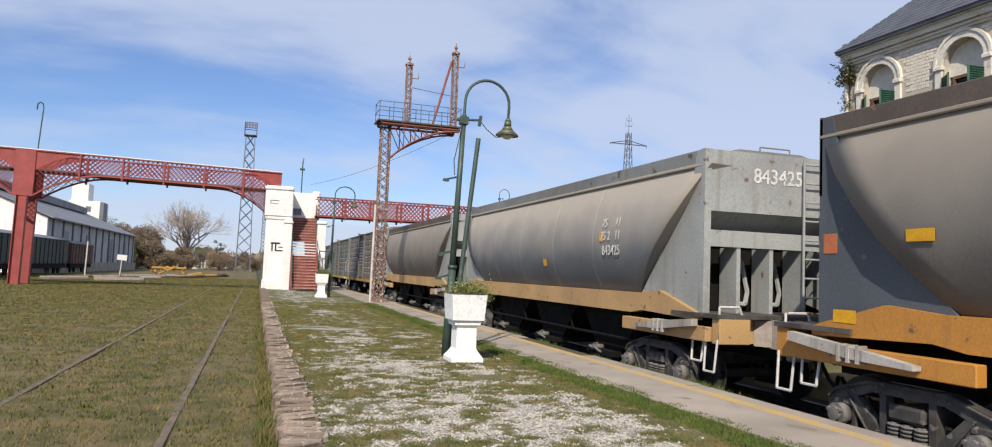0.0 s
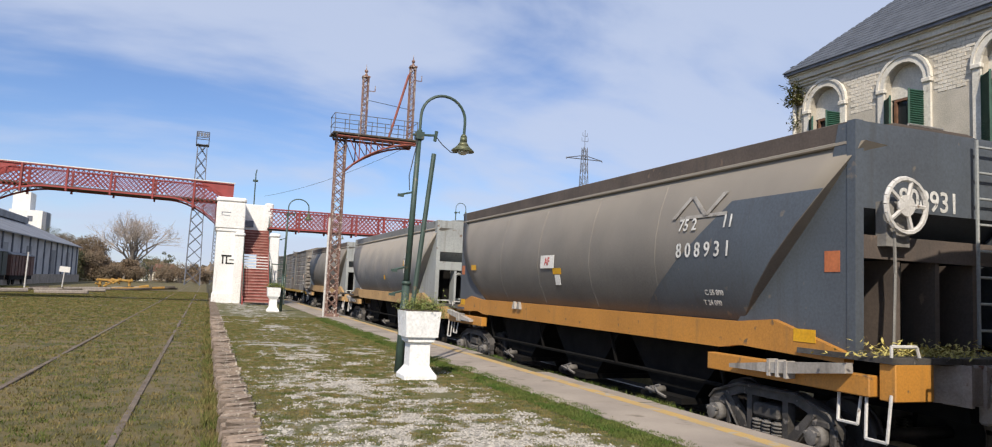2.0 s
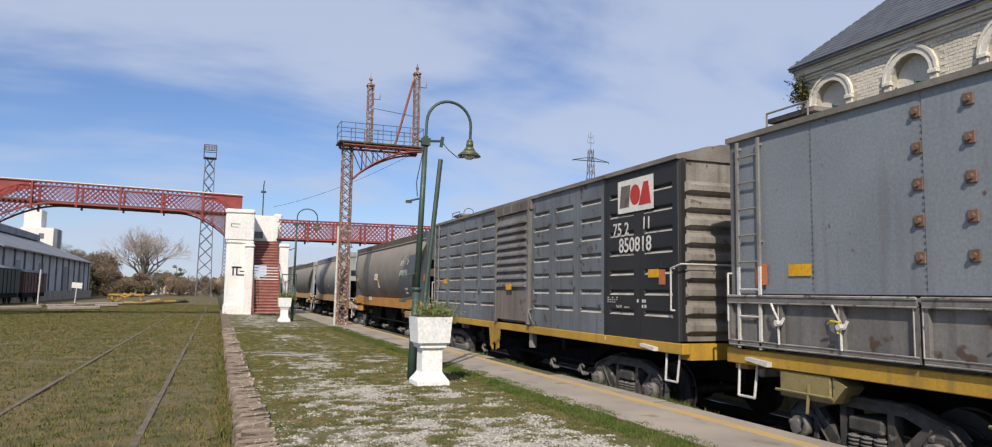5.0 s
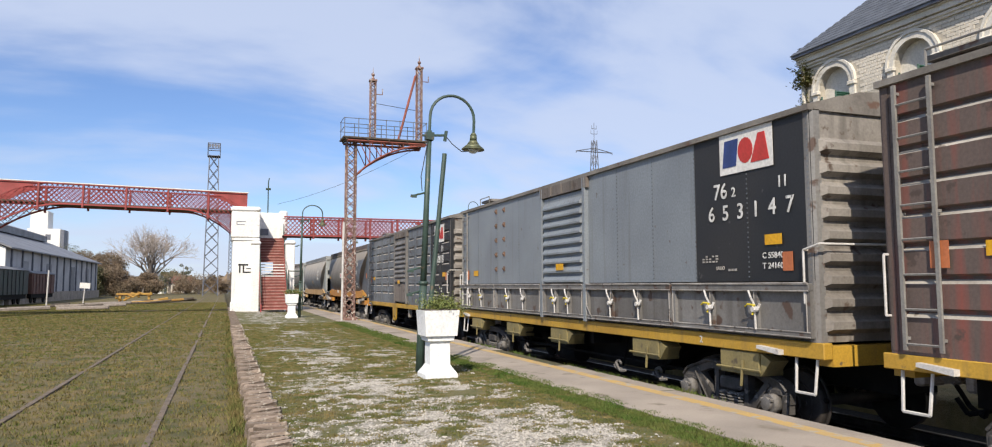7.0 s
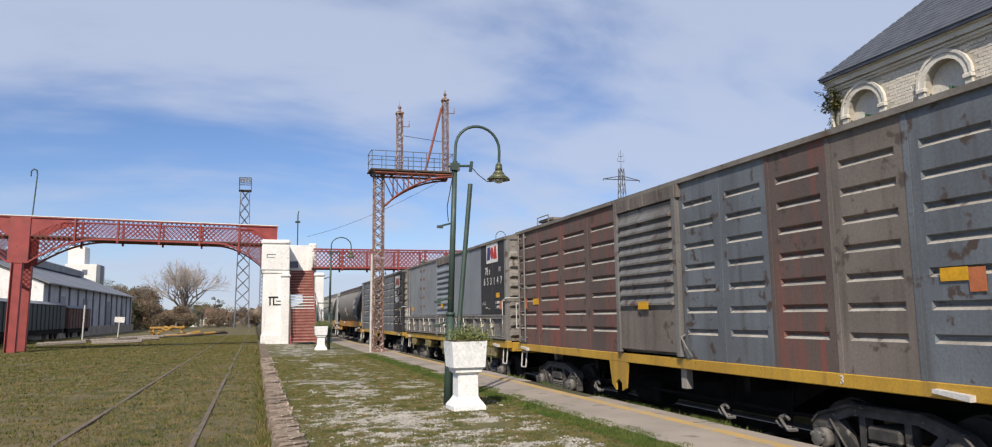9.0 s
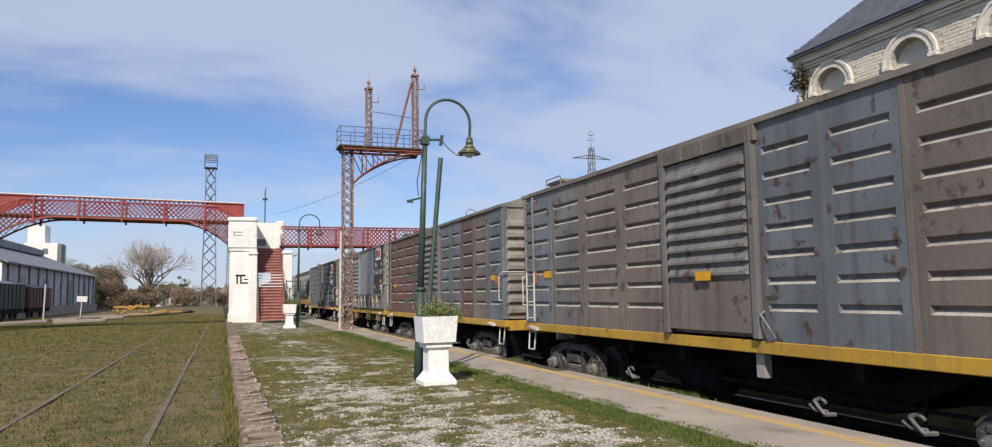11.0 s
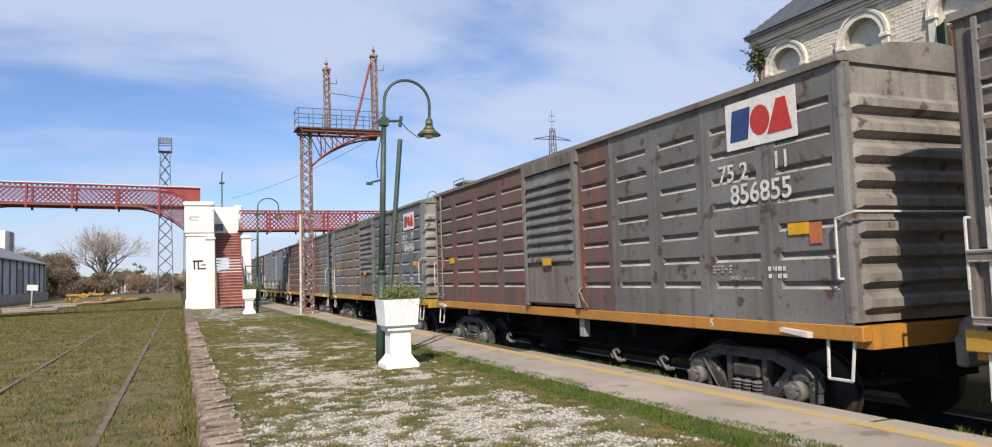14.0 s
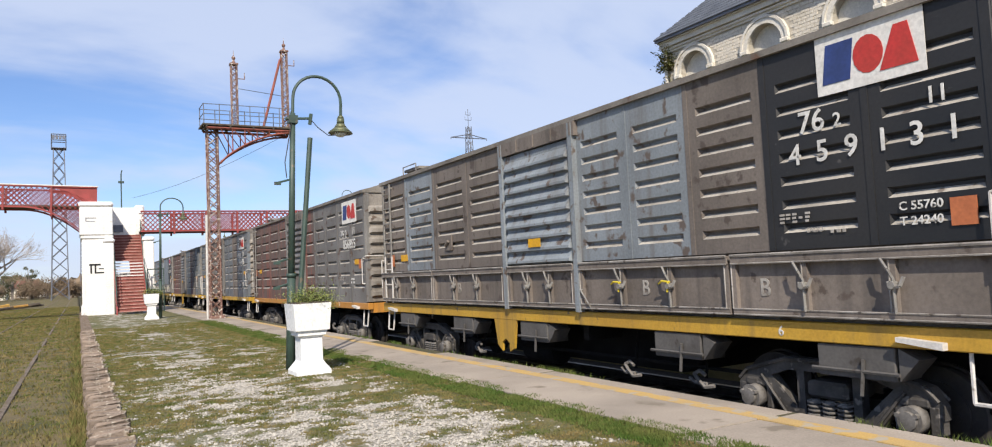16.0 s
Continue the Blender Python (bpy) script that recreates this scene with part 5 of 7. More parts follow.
def span_wire():
    t = thing("overhead_wire", "thin cable slung from the gantry across to the tower", "cable")
    bm = B()
    pts = []
    for i in range(9):
        u = i / 8
        pts.append((7.9 - 4.9 * u, 31.6 + 16 * u, 7.5 - 1.0 * u - 1.2 * u * (1 - u)))
    pipe(bm, pts, 0.009, 4)
    part("wire", bm, M_wire, t)


span_wire()

# ---- the goods train: each car is built round its own centre, rail head at z = 0 ----
TRAIN_X, SPEED = 7.9, 6.05
HALF = 1.5
WHEELS = []
CARS = []


def wheel_mesh():
    bm = B()
    for s in (-1, 1):
        disc(bm, (s * 0.87, 0, 0), 0.43, "x", 0.13, 28)
        disc(bm, (s * 0.80, 0, 0), 0.455, "x", 0.03, 28)
        disc(bm, (s * 0.945, 0, 0), 0.30, "x", 0.03, 20)
        disc(bm, (s * 0.955, 0, 0), 0.12, "x", 0.06, 12)
        for k in range(6):
            a = k * math.pi / 3
            disc(bm, (s * 0.962, 0.2 * math.cos(a), 0.2 * math.sin(a)), 0.03, "x", 0.03, 6)
    rod(bm, (-1.05, 0, 0), (1.05, 0, 0), 0.075, 10)
    me = bpy.data.meshes.new("wheelset")
    bm.to_mesh(me)
    bm.free()
    me.materials.append(M_wheel)
    return me


WHEEL_ME = wheel_mesh()


def mesh_of(name, bm, material):
    bmesh.ops.recalc_face_normals(bm, faces=bm.faces)
    me = bpy.data.meshes.new(name)
    bm.to_mesh(me)
    bm.free()
    me.materials.append(material)
    return me


def bogie_meshes():
    bm = B()
    x0, x1 = -0.06, 0.06
    prism(bm, [(-1.12, 0.56), (-1.02, 0.72), (-0.5, 0.87), (0.5, 0.87), (1.02, 0.72), (1.12, 0.56), (1.12, 0.44), (0.98, 0.56), (0.46, 0.74), (-0.46, 0.74), (-0.98, 0.56), (-1.12, 0.44)], "x", x0, x1)
    for d in (-1, 1):
        prism(bm, [(d * 0.84, 0.66), (d * 0.72, 0.70), (d * 0.27, 0.26), (d * 0.24, 0.12), (d * 0.42, 0.15)], "x", x0 + 0.005, x1 - 0.005)
        box(bm, x0 + 0.003, x1 - 0.003, min(d * 0.27, d * 0.36), max(d * 0.27, d * 0.36), 0.2, 0.76)
        box(bm, x0 - 0.02, x1 + 0.02, min(d * 0.74, d * 1.02), max(d * 0.74, d * 1.02), 0.53, 0.62, 0.02)
        box(bm, x0 - 0.01, x1 + 0.01, min(d * 1.0, d * 1.10), max(d * 1.0, d * 1.10), 0.30, 0.56, 0.015)
        box(bm, x0 - 0.01, x1 + 0.01, min(d * 0.68, d * 0.76), max(d * 0.68, d * 0.76), 0.30, 0.58, 0.015)
    prism(bm, [(-0.50, 0.10), (0.50, 0.10), (0.42, 0.215), (-0.42, 0.215)], "x", x0 - 0.03, x1 + 0.03)
    for side_x in (x0 - 0.018, x1 + 0.018):
        pipe(bm, [(side_x, -1.1, 0.60), (side_x, -1.0, 0.70), (side_x, -0.5, 0.85), (side_x, 0.5, 0.85), (side_x, 1.0, 0.70), (side_x, 1.1, 0.60)], 0.02, 5)
        for d in (-1, 1):
            pipe(bm, [(side_x, d * 0.80, 0.66), (side_x, d * 0.40, 0.17)], 0.018, 5)
    frame_me = mesh_of("sideframe", bm, M_bogie)
    bm = B()
    for k in range(6):
        disc(bm, (0, 0, 0.235 + k * 0.042), 0.082, "z", 0.024, 10)
    rod(bm, (0, 0, 0.22), (0, 0, 0.47), 0.05, 8)
    spring_me = mesh_of("spring", bm, M_gear)
    bm = B()
    box(bm, -1.29, 1.29, -0.23, 0.23, 0.49, 0.66, 0.03)
    bolster_me = mesh_of("bolster", bm, M_bogie)
    bm = B()
    disc(bm, (0, 0, 0), 0.125, "x", 0.14, 16)
    disc(bm, (-0.08, 0, 0), 0.085, "x", 0.06, 12)
    for k in range(3):
        a = k * 2.094 + 0.5
        disc(bm, (-0.085, 0.098 * math.cos(a), 0.098 * math.sin(a)), 0.024, "x", 0.05, 6)
    axle_me = mesh_of("axle_box", bm, M_gear)
    bm = B()
    rod(bm, (0, -1.35, 0.5), (0, 1.35, 0.5), 0.03, 5)
    for d in (-1, 1):
        box(bm, -0.06, 0.06, d * 0.39 - 0.03, d * 0.39 + 0.03, 0.28, 0.6)
    brake_me = mesh_of("brake_beam", bm, M_under)
    out = [("bolster", bolster_me, pose(0, 0, 0))]
    for s in (-1, 1):
        out += [("sideframe", frame_me, pose(s * 1.20, 0, 0)), ("brake_beam", brake_me, pose(s * 0.86, 0, 0))]
        out += [("spring", spring_me, pose(s * 1.23, dy, 0)) for dy in (-0.17, 0, 0.17)]
        out += [("axle_box", axle_me, pose(s * 1.31, dy, 0.43, 0, 0, 0 if s < 0 else 180)) for dy in (-0.88, 0.88)]
    return out


BOGIE = bogie_meshes()


def bogie(car, y):
    b = new("bogie")
    b.parent = car
    b.matrix_basis = pose(0, y, 0)
    for n, me, m in BOGIE:
        share(n, me, b, m)
    for dy in (-0.88, 0.88):
        w = share("wheelset", WHEEL_ME, b, pose(0, dy, 0.43))
        WHEELS.append((w, dy))


def bent_bar(bm, y, z, w, h, x, out=0.07, r=0.014):
    """A grab iron standing off the side."""
    pipe(bm, [(x + 0.05, y, z), (x - out, y, z), (x - out, y, z + h), (x + 0.05, y, z + h)], r, 6)


def step_iron(car, y, z, x, w=0.34, h=0.42, material=None):
    bm = B()
    pipe(bm, [(x + 0.04, y - w / 2, z), (x, y - w / 2 + 0.02, z - h), (x, y + w / 2 - 0.02, z - h), (x + 0.04, y + w / 2, z)], 0.018, 6)
    part("step", bm, material or M_steelw, car, "pale bent-iron step")


def coupler(car, y, s):
    bm = B()
    box(bm, -0.2, 0.2, min(y, y + s * 0.14), max(y, y + s * 0.14), 0.74, 1.08, 0.03)
    prism(bm, [(-0.09, y), (0.09, y), (0.10, y + s * 0.40), (0.19, y + s * 0.46), (0.19, y + s * 0.60), (0.05, y + s * 0.62), (0.03, y + s * 0.50), (-0.06, y + s * 0.52), (-0.16, y + s * 0.58), (-0.2, y + s * 0.46), (-0.10, y + s * 0.38)], "z", 0.94, 1.20)
    part("coupler", bm, M_coupler, car, "dusty cast-steel coupler")
    bm = B()
    zc = 1.08
    rod(bm, (0, y + s * 0.06, zc), (0, y + s * 0.26, zc), 0.20, 14, 0.17)
    rod(bm, (0, y + s * 0.26, zc), (0, y + s * 0.36, zc), 0.19, 14, 0.29)
    rod(bm, (0, y + s * 0.36, zc), (0, y + s * 0.50, zc), 0.29, 14, 0.24)
    for k in range(10):
        a = k * math.pi / 5
        u = Vector((math.cos(a), 0, math.sin(a)))
        rod(bm, Vector((0, y + s * 0.34, zc)) + u * 0.28, Vector((0, y + s * 0.52, zc)) + u * 0.24, 0.024, 4)
    part("striker_casting", bm, M_coupler, car, "ribbed dusty striker casting")
    bm = B()
    pipe(bm, [(0.4, y, 0.85), (0.4, y + s * 0.25, 0.5), (0.3, y + s * 0.5, 0.42), (0.25, y + s * 0.6, 0.6)], 0.03, 6)
    part("brake_hose", bm, M_under, car)


def board(car, y, z, w, h, x, material, name="plate", label="", t=0.006):
    bm = B()
    box(bm, x - t, x, y - w / 2, y + w / 2, z - h / 2, z + h / 2)
    return part(name, bm, material, car, label)


def logo(car, y, z, w, h, x, faded=False):
    """A white board with plain blue and red shapes."""
    b = board(car, y, z, w, h, x, M_plate, "emblem_board", "white board with blue and red shapes")
    bm = B()
    u = w / 10
    prism(bm, [(y + 4.4 * u, z - h * 0.33), (y + 3.9 * u, z + h * 0.33), (y + 1.2 * u, z + h * 0.33), (y + 1.7 * u, z - h * 0.33)], "x", x - 0.011, x - 0.005)
    part("blue_shape", bm, M_lblue if not faded else M_bdark, b)
    bm = B()
    prism(bm, [(y - 0.1 * u + 1.4 * u * math.cos(a), z + h * 0.31 * math.sin(a)) for a in [math.pi * 2 * i / 16 for i in range(16)]], "x", x - 0.010, x - 0.005)
    part("red_disc", bm, M_lred, b)
    bm = B()
    prism(bm, [(y - 1.1 * u, z - h * 0.33), (y - 2.5 * u, z + h * 0.33), (y - 3.7 * u, z + h * 0.33), (y - 4.4 * u, z - h * 0.33)], "x", x - 0.012, x - 0.006)
    part("red_shape", bm, M_lred, b)


def small_bars(car, y, z, x, rows, cols, w, h, material):
    bm = B()
    r = random.Random(int(abs(y * 100)) + rows)
    for i in range(rows):
        for j in range(cols):
            if r.random() < 0.82:
                a = y - j * w * 1.25
                box(bm, x - 0.004, x, a - w * r.uniform(0.6, 1.0), a, z - i * h * 1.7, z - i * h * 1.7 + h)
    tagged(part("small_lettering_bars", bm, material, car), kind="stuff")


def rib_panel(car, y0, y1, z0, z1, x, material, n=7, mir=False, ribs=True, gap=0.15, low=0.42, high=0.37):
    """A pressed steel panel, one connected sheet; its ribs are pressed inwards."""
    bm = B()
    s = -1 if not mir else 1
    if not ribs:
        box(bm, *sorted((x, x - s * 0.04)), y0, y1, z0, z1)
        return part("side_panel", bm, material, car)
    q = lambda *ps: bm.faces.new([bm.verts.new(p) for p in ps])
    f = lambda ya, yb, za, zb: q((x, ya, za), (x, yb, za), (x, yb, zb), (x, ya, zb))
    a, b, d = y0 + gap, y1 - gap, x - s * 0.055
    zc = z0
    for i in range(n):
        z = z0 + low + (z1 - high - z0 - low) * i / (n - 1)
        zl, zh = z - 0.05, z + 0.045
        f(y0, y1, zc, zl)
        f(y0, a, zl, zh)
        f(b, y1, zl, zh)
        il, ih, ia, ib = zl + 0.045, zh - 0.02, a + 0.035, b - 0.035
        q((d, ia, il), (d, ib, il), (d, ib, ih), (d, ia, ih))
        # lower lip gets the painted highlight colour
        q((x, a, zl), (x, b, zl), (d, ib, il), (d, ia, il)).material_index = 1
        q((x, a, zh), (x, b, zh), (d, ib, ih), (d, ia, ih))
        q((x, a, zl), (d, ia, il), (d, ia, ih), (x, a, zh))
        q((x, b, zl), (d, ib, il), (d, ib, ih), (x, b, zh))
        zc = zh
    f(y0, y1, zc, z1)
    bmesh.ops.remove_doubles(bm, verts=bm.verts, dist=0.0005)
    ob = part("side_panel", bm, material, car)
    ob.data.materials.append(M_lip_glint)
    return ob


def ladder(car, y, x, z0, z1, w=0.4, step=0.33, mats=None, split=None):
    """Stiles and rungs that stand off the wall; below the split it is paler and wider."""
    n = new("ladder")
    n.parent = car
    for k, (a, b, m, ww) in enumerate(((z0, split or z1, (mats or (M_ladder, M_ladder))[0], w), (split or z1, z1, (mats or (M_ladder, M_ladder))[1], w))):
        if b - a < 0.1:
            continue
        for yy in (y - ww / 2, y + ww / 2):
            bm = B()
            box(bm, x - 0.07 - 0.004 * k, x - 0.045, yy - 0.02, yy + 0.02, a, b)
            part("stile", bm, m, n)
        bm = B()
        rod(bm, (x - 0.058, y - ww / 2, 0), (x - 0.058, y + ww / 2, 0), 0.013, 5)
        rung = mesh_of("rung", bm, m)
        zz = a + 0.06
        while zz < b:
            share("rung", rung, n, pose(0, 0, zz))
            zz += step
    bm = B()
    for zz in (z0 + 0.1, (z0 + z1) / 2, z1 - 0.1):
        for yy in (y - w / 2, y + w / 2):
            box(bm, x - 0.05, x + 0.01, yy - 0.015, yy + 0.015, zz, zz + 0.03)
    part("bracket", bm, (mats or (M_ladder, M_ladder))[1], n)


def boxcar(centre, half, panels_far, panels_near, sill, label, numbers=(), emblem=None, flaps=(), smooth=False, door=M_bgrey, endm=M_endwall, roofm=M_roofm, boxes=None, seed=0, flapm=None):
    """panels_far and panels_near: the side's panels from the leading end to the door and from the door to the trailing end."""
    r = random.Random(seed)
    car = thing("boxcar", label, "freight wagon", "cars of the goods train")
    CARS.append((car, centre))
    Z0, Z1, X = 1.27, 4.05, -HALF
    yd1, yd0 = 0.95, -1.05          # door opening, leading and trailing edge
    zlow = 1.98 if flaps else Z0 - 0.03
    for sx in (-1, 1):
        for (a, b, mats) in ((half, yd1, panels_far), (yd0, -half, panels_near)):
            n = len(mats)
            for i, m in enumerate(mats):
                ya, yb = a + (b - a) * i / n, a + (b - a) * (i + 1) / n
                rib_panel(car, min(ya, yb) + 0.004, max(ya, yb) - 0.004, zlow, Z1 - 0.06, sx * HALF, m, 7, sx > 0, not smooth, 0.15, 0.42 if not flaps else 0.22)
            if not smooth:
                for i in range(1, n):
                    y = a + (b - a) * i / n
                    bm = B()
                    box(bm, min(sx * HALF, sx * (HALF + 0.007)), max(sx * HALF, sx * (HALF + 0.007)), y - 0.035, y + 0.035, zlow, Z1 - 0.06)
                    part("seam_strip", bm, mats[i], car)
            elif sx < 0:
                bm = B()
                for i in range(n + 1):
                    y = a + (b - a) * i / n
                    y = min(max(y, -half + 0.05), half - 0.05)
                    for k in range(30):
                        z = zlow + 0.05 + k * (Z1 - 0.15 - zlow) / 30
                        box(bm, X - 0.008, X, y - 0.010, y + 0.010, z, z + 0.02)
                part("rivets", bm, M_bblue, car)
    # core, roof, ends
    bm = B()
    box(bm, -HALF + 0.08, HALF - 0.08, -half + 0.08, half - 0.08, Z0, Z1 - 0.03)
    part("body_core", bm, M_bdark, car)
    bm = B()
    prism(bm, [(-HALF - 0.05, Z1 - 0.07), (HALF + 0.05, Z1 - 0.07), (HALF + 0.05, Z1), (0.75, Z1 + 0.2), (0, Z1 + 0.26), (-0.75, Z1 + 0.2), (-HALF - 0.05, Z1)], "y", -half - 0.03, half + 0.03)
    part("roof", bm, roofm, car, "dusty steel roof")
    for k in range(12):
        y = -half + 0.35 + k * (2 * half - 0.7) / 11
        bm = B()
        prism(bm, [(-HALF - 0.02, Z1 + 0.0), (-0.75, Z1 + 0.19), (0, Z1 + 0.255), (0.75, Z1 + 0.19), (HALF + 0.02, Z1), (0.75, Z1 + 0.235), (0, Z1 + 0.30), (-0.75, Z1 + 0.235)], "y", y - 0.06, y + 0.06)
        part("roof_rib", bm, roofm, car)
    bm = B()
    for (a, b, c) in ((half - 0.9, half - 0.15, 0.42),):
        pipe(bm, [(-1.0, a, Z1 + 0.15), (-1.0, a, Z1 + c - 0.06), (-1.0, b, Z1 + c - 0.06), (-1.0, b, Z1 + 0.15)], 0.014, 5)
    part("roof_grab", bm, M_ladder, car)
    bm = B()
    box(bm, -0.95, -0.25, half - 0.95, half - 0.1, Z1 + 0.24, Z1 + 0.30)
    part("roof_hatch", bm, roofm, car)
    for s in (1, -1):
        ye = s * half
        bm = B()
        q = lambda *ps: bm.faces.new([bm.verts.new(p) for p in ps])
        yw, yo, xa, xb = ye - s * 0.005, ye + s * 0.08, -HALF + 0.05, HALF - 0.05
        zc = Z0
        for i in range(9):
            z = Z0 + 0.2 + i * 0.262
            zl, zh = z - 0.10, z + 0.10
            q((-HALF, yw, zc), (HALF, yw, zc), (HALF, yw, zl), (-HALF, yw, zl))
            q((-HALF, yw, zl), (xa, yw, zl), (xa, yw, zh), (-HALF, yw, zh))
            q((HALF, yw, zl), (xb, yw, zl), (xb, yw, zh), (HALF, yw, zh))
            ia, ib, il, ih = xa + 0.11, xb - 0.11, z - 0.05, z + 0.035
            q((ia, yo, il), (ib, yo, il), (ib, yo, ih), (ia, yo, ih))
            q((xa, yw, zl), (xb, yw, zl), (ib, yo, il), (ia, yo, il))
            q((xa, yw, zh), (xb, yw, zh), (ib, yo, ih), (ia, yo, ih))
            q((xa, yw, zl), (ia, yo, il), (ia, yo, ih), (xa, yw, zh))
            q((xb, yw, zl), (ib, yo, il), (ib, yo, ih), (xb, yw, zh))
            zc = zh
        q((-HALF, yw, zc), (HALF, yw, zc), (HALF, yw, Z1 - 0.06), (-HALF, yw, Z1 - 0.06))
        bmesh.ops.remove_doubles(bm, verts=bm.verts, dist=0.0005)
        part("end_wall", bm, endm, car, "corrugated steel end wall")
        for sx in (-1, 1):
            bm = B()
            prism(bm, [(sx * (HALF + 0.007), ye - s * 0.10), (sx * (HALF + 0.007), ye - s * 0.02), (sx * (HALF - 0.03), ye + s * 0.03), (sx * (HALF - 0.12), ye + s * 0.03), (sx * (HALF - 0.12), ye - s * 0.06)], "z", Z0, Z1 - 0.06)
            part("corner_post", bm, (panels_far[0] if s > 0 else panels_near[-1]) if not smooth else M_bgrey, car)
    # sliding door with pressed louvres
    d = new("door")
    d.parent = car
    for sx in (-1, 1):
        bm = B()
        xo = sx * (HALF + 0.03)
        zd = Z0 + 0.06 if not flaps else 1.98
        box(bm, min(xo, xo - sx * 0.05), max(xo, xo - sx * 0.05), yd0 + 0.02, yd1 - 0.02, zd, Z1 - 0.3)
        zl = Z0 + 0.86 if not flaps else 2.05
        k = 9
        for i in range(k):
            z = zl + (Z1 - 0.5 - zl) * i / (k - 1)
            lo = [bm.verts.new((xo, u, v)) for u, v in ((yd0 + 0.1, z - 0.06), (yd1 - 0.1, z - 0.06), (yd1 - 0.1, z + 0.10), (yd0 + 0.1, z + 0.10))]
            hi = [bm.verts.new((xo + sx * 0.07, u, v)) for u, v in ((yd0 + 0.13, z - 0.05), (yd1 - 0.13, z - 0.05), (yd1 - 0.13, z - 0.015), (yd0 + 0.13, z - 0.015))]
            bm.faces.new(hi)
            for q in range(4):
                bm.faces.new((lo[q], lo[(q + 1) % 4], hi[(q + 1) % 4], hi[q]))
        part("door_leaf", bm, door, d, "sliding door with pressed louvres")
        if not flaps:
            bm = B()
            box(bm, min(xo, xo + sx * 0.022), max(xo, xo + sx * 0.022), yd0 + 0.06, yd1 - 0.06, Z0 + 0.06, Z0 + 0.74)
            part("door_plate", bm, M_bdark, d)
        for yy in (yd0, yd1):
            bm = B()
            box(bm, min(sx * HALF, sx * (HALF + 0.085)), max(sx * HALF, sx * (HALF + 0.085)), yy - 0.05, yy + 0.05, Z0, Z1 - 0.08)
            part("door_post", bm, door, d)
        bm = B()
        box(bm, min(sx * HALF, sx * (HALF + 0.075)), max(sx * HALF, sx * (HALF + 0.075)), yd0 - 0.1, yd1 + 0.08, Z1 - 0.28, Z1 - 0.075)
        for i in range(5):
            y = yd0 - 0.02 + i * 0.5
            box(bm, min(sx * (HALF + 0.075), sx * (HALF + 0.09)), max(sx * (HALF + 0.075), sx * (HALF + 0.09)), y - 0.02, y + 0.02, Z1 - 0.27, Z1 - 0.08)
        part("door_track", bm, M_bdark, d)
    bm = B()
    pipe(bm, [(X - 0.02, yd0 - 0.10, Z0 + 0.34), (X - 0.10, yd0 - 0.12, Z0 + 0.30), (X - 0.10, yd0 - 0.28, Z0 + 0.12), (X - 0.03, yd0 - 0.28, Z0 + 0.02)], 0.014, 5)
    part("door_latch", bm, M_ladder, d)
    # sill and underframe
    for sx in (-1, 1):
        bm = B()
        xa, xb = sorted((sx * (HALF + 0.012), sx * (HALF - 0.12)))
        box(bm, xa, xb, -half - 0.10, half + 0.10, 1.08, Z0 if flaps else Z0 - 0.03, 0.01)
        part("sill", bm, sill, car, "painted steel side sill")
        if seed in (0, 2, 5):
            bm = B()
            yy = 1.15
            prism(bm, [(yy - 0.36, 1.09), (yy + 0.36, 1.09), (yy + 0.27, 0.66), (yy + 0.12, 0.56), (yy + 0.12, 0.70), (yy, 0.77), (yy - 0.12, 0.70), (yy - 0.12, 0.56), (yy - 0.27, 0.62)], "x", *sorted((sx * (HALF + 0.008), sx * (HALF - 0.03))))
            part("gusset_plate", bm, sill, car)
    for s in (-1, 1):
        bm = B()
        box(bm, -HALF + 0.125, HALF - 0.125, min(s * half + s * 0.094, s * half - s * 0.15), max(s * half + s * 0.094, s * half - s * 0.15), 1.0, Z0 - 0.034)
        part("end_sill", bm, sill, car)
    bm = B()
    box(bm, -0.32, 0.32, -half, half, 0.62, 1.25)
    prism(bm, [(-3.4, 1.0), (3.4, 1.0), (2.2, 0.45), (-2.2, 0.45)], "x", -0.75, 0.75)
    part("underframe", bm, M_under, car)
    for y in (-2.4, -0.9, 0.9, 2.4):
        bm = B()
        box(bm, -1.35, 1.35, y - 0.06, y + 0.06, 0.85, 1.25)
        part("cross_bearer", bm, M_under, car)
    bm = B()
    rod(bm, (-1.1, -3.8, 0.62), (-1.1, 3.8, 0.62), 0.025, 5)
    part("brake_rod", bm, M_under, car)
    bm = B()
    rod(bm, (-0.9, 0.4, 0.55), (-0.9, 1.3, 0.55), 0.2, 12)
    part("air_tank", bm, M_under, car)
    for y in (-3.0, -1.7, 2.6):
        bm = B()
        pipe(bm, [(-1.22, y - 0.2, 0.44), (-1.26, y - 0.08, 0.42), (-1.26, y + 0.02, 0.50), (-1.24, y + 0.1, 0.56), (-1.22, y + 0.02, 0.60), (-1.24, y - 0.08, 0.56)], 0.024, 5)
        pipe(bm, [(-1.24, y - 0.1, 0.46), (-1.25, y + 0.08, 0.45), (-1.22, y + 0.2, 0.50)], 0.02, 5)
        part("brake_lever", bm, M_gear, car, "pale worn brake lever")
        bm = B()
        rod(bm, (-1.15, y, 0.5), (-1.05, y, 1.0), 0.02, 5)
        part("lever_hanger", bm, M_under, car)
    if not flaps:
        bm = B()
        box(bm, -1.42, -1.30, -0.98, -0.82, 0.76, 1.08, 0.01)
        part("valve_bracket", bm, M_bend, car, "pale painted valve bracket")
    for s in (-1, 1):
        bogie(car, s * (half - 1.9))
        coupler(car, s * (half + 0.10), s)
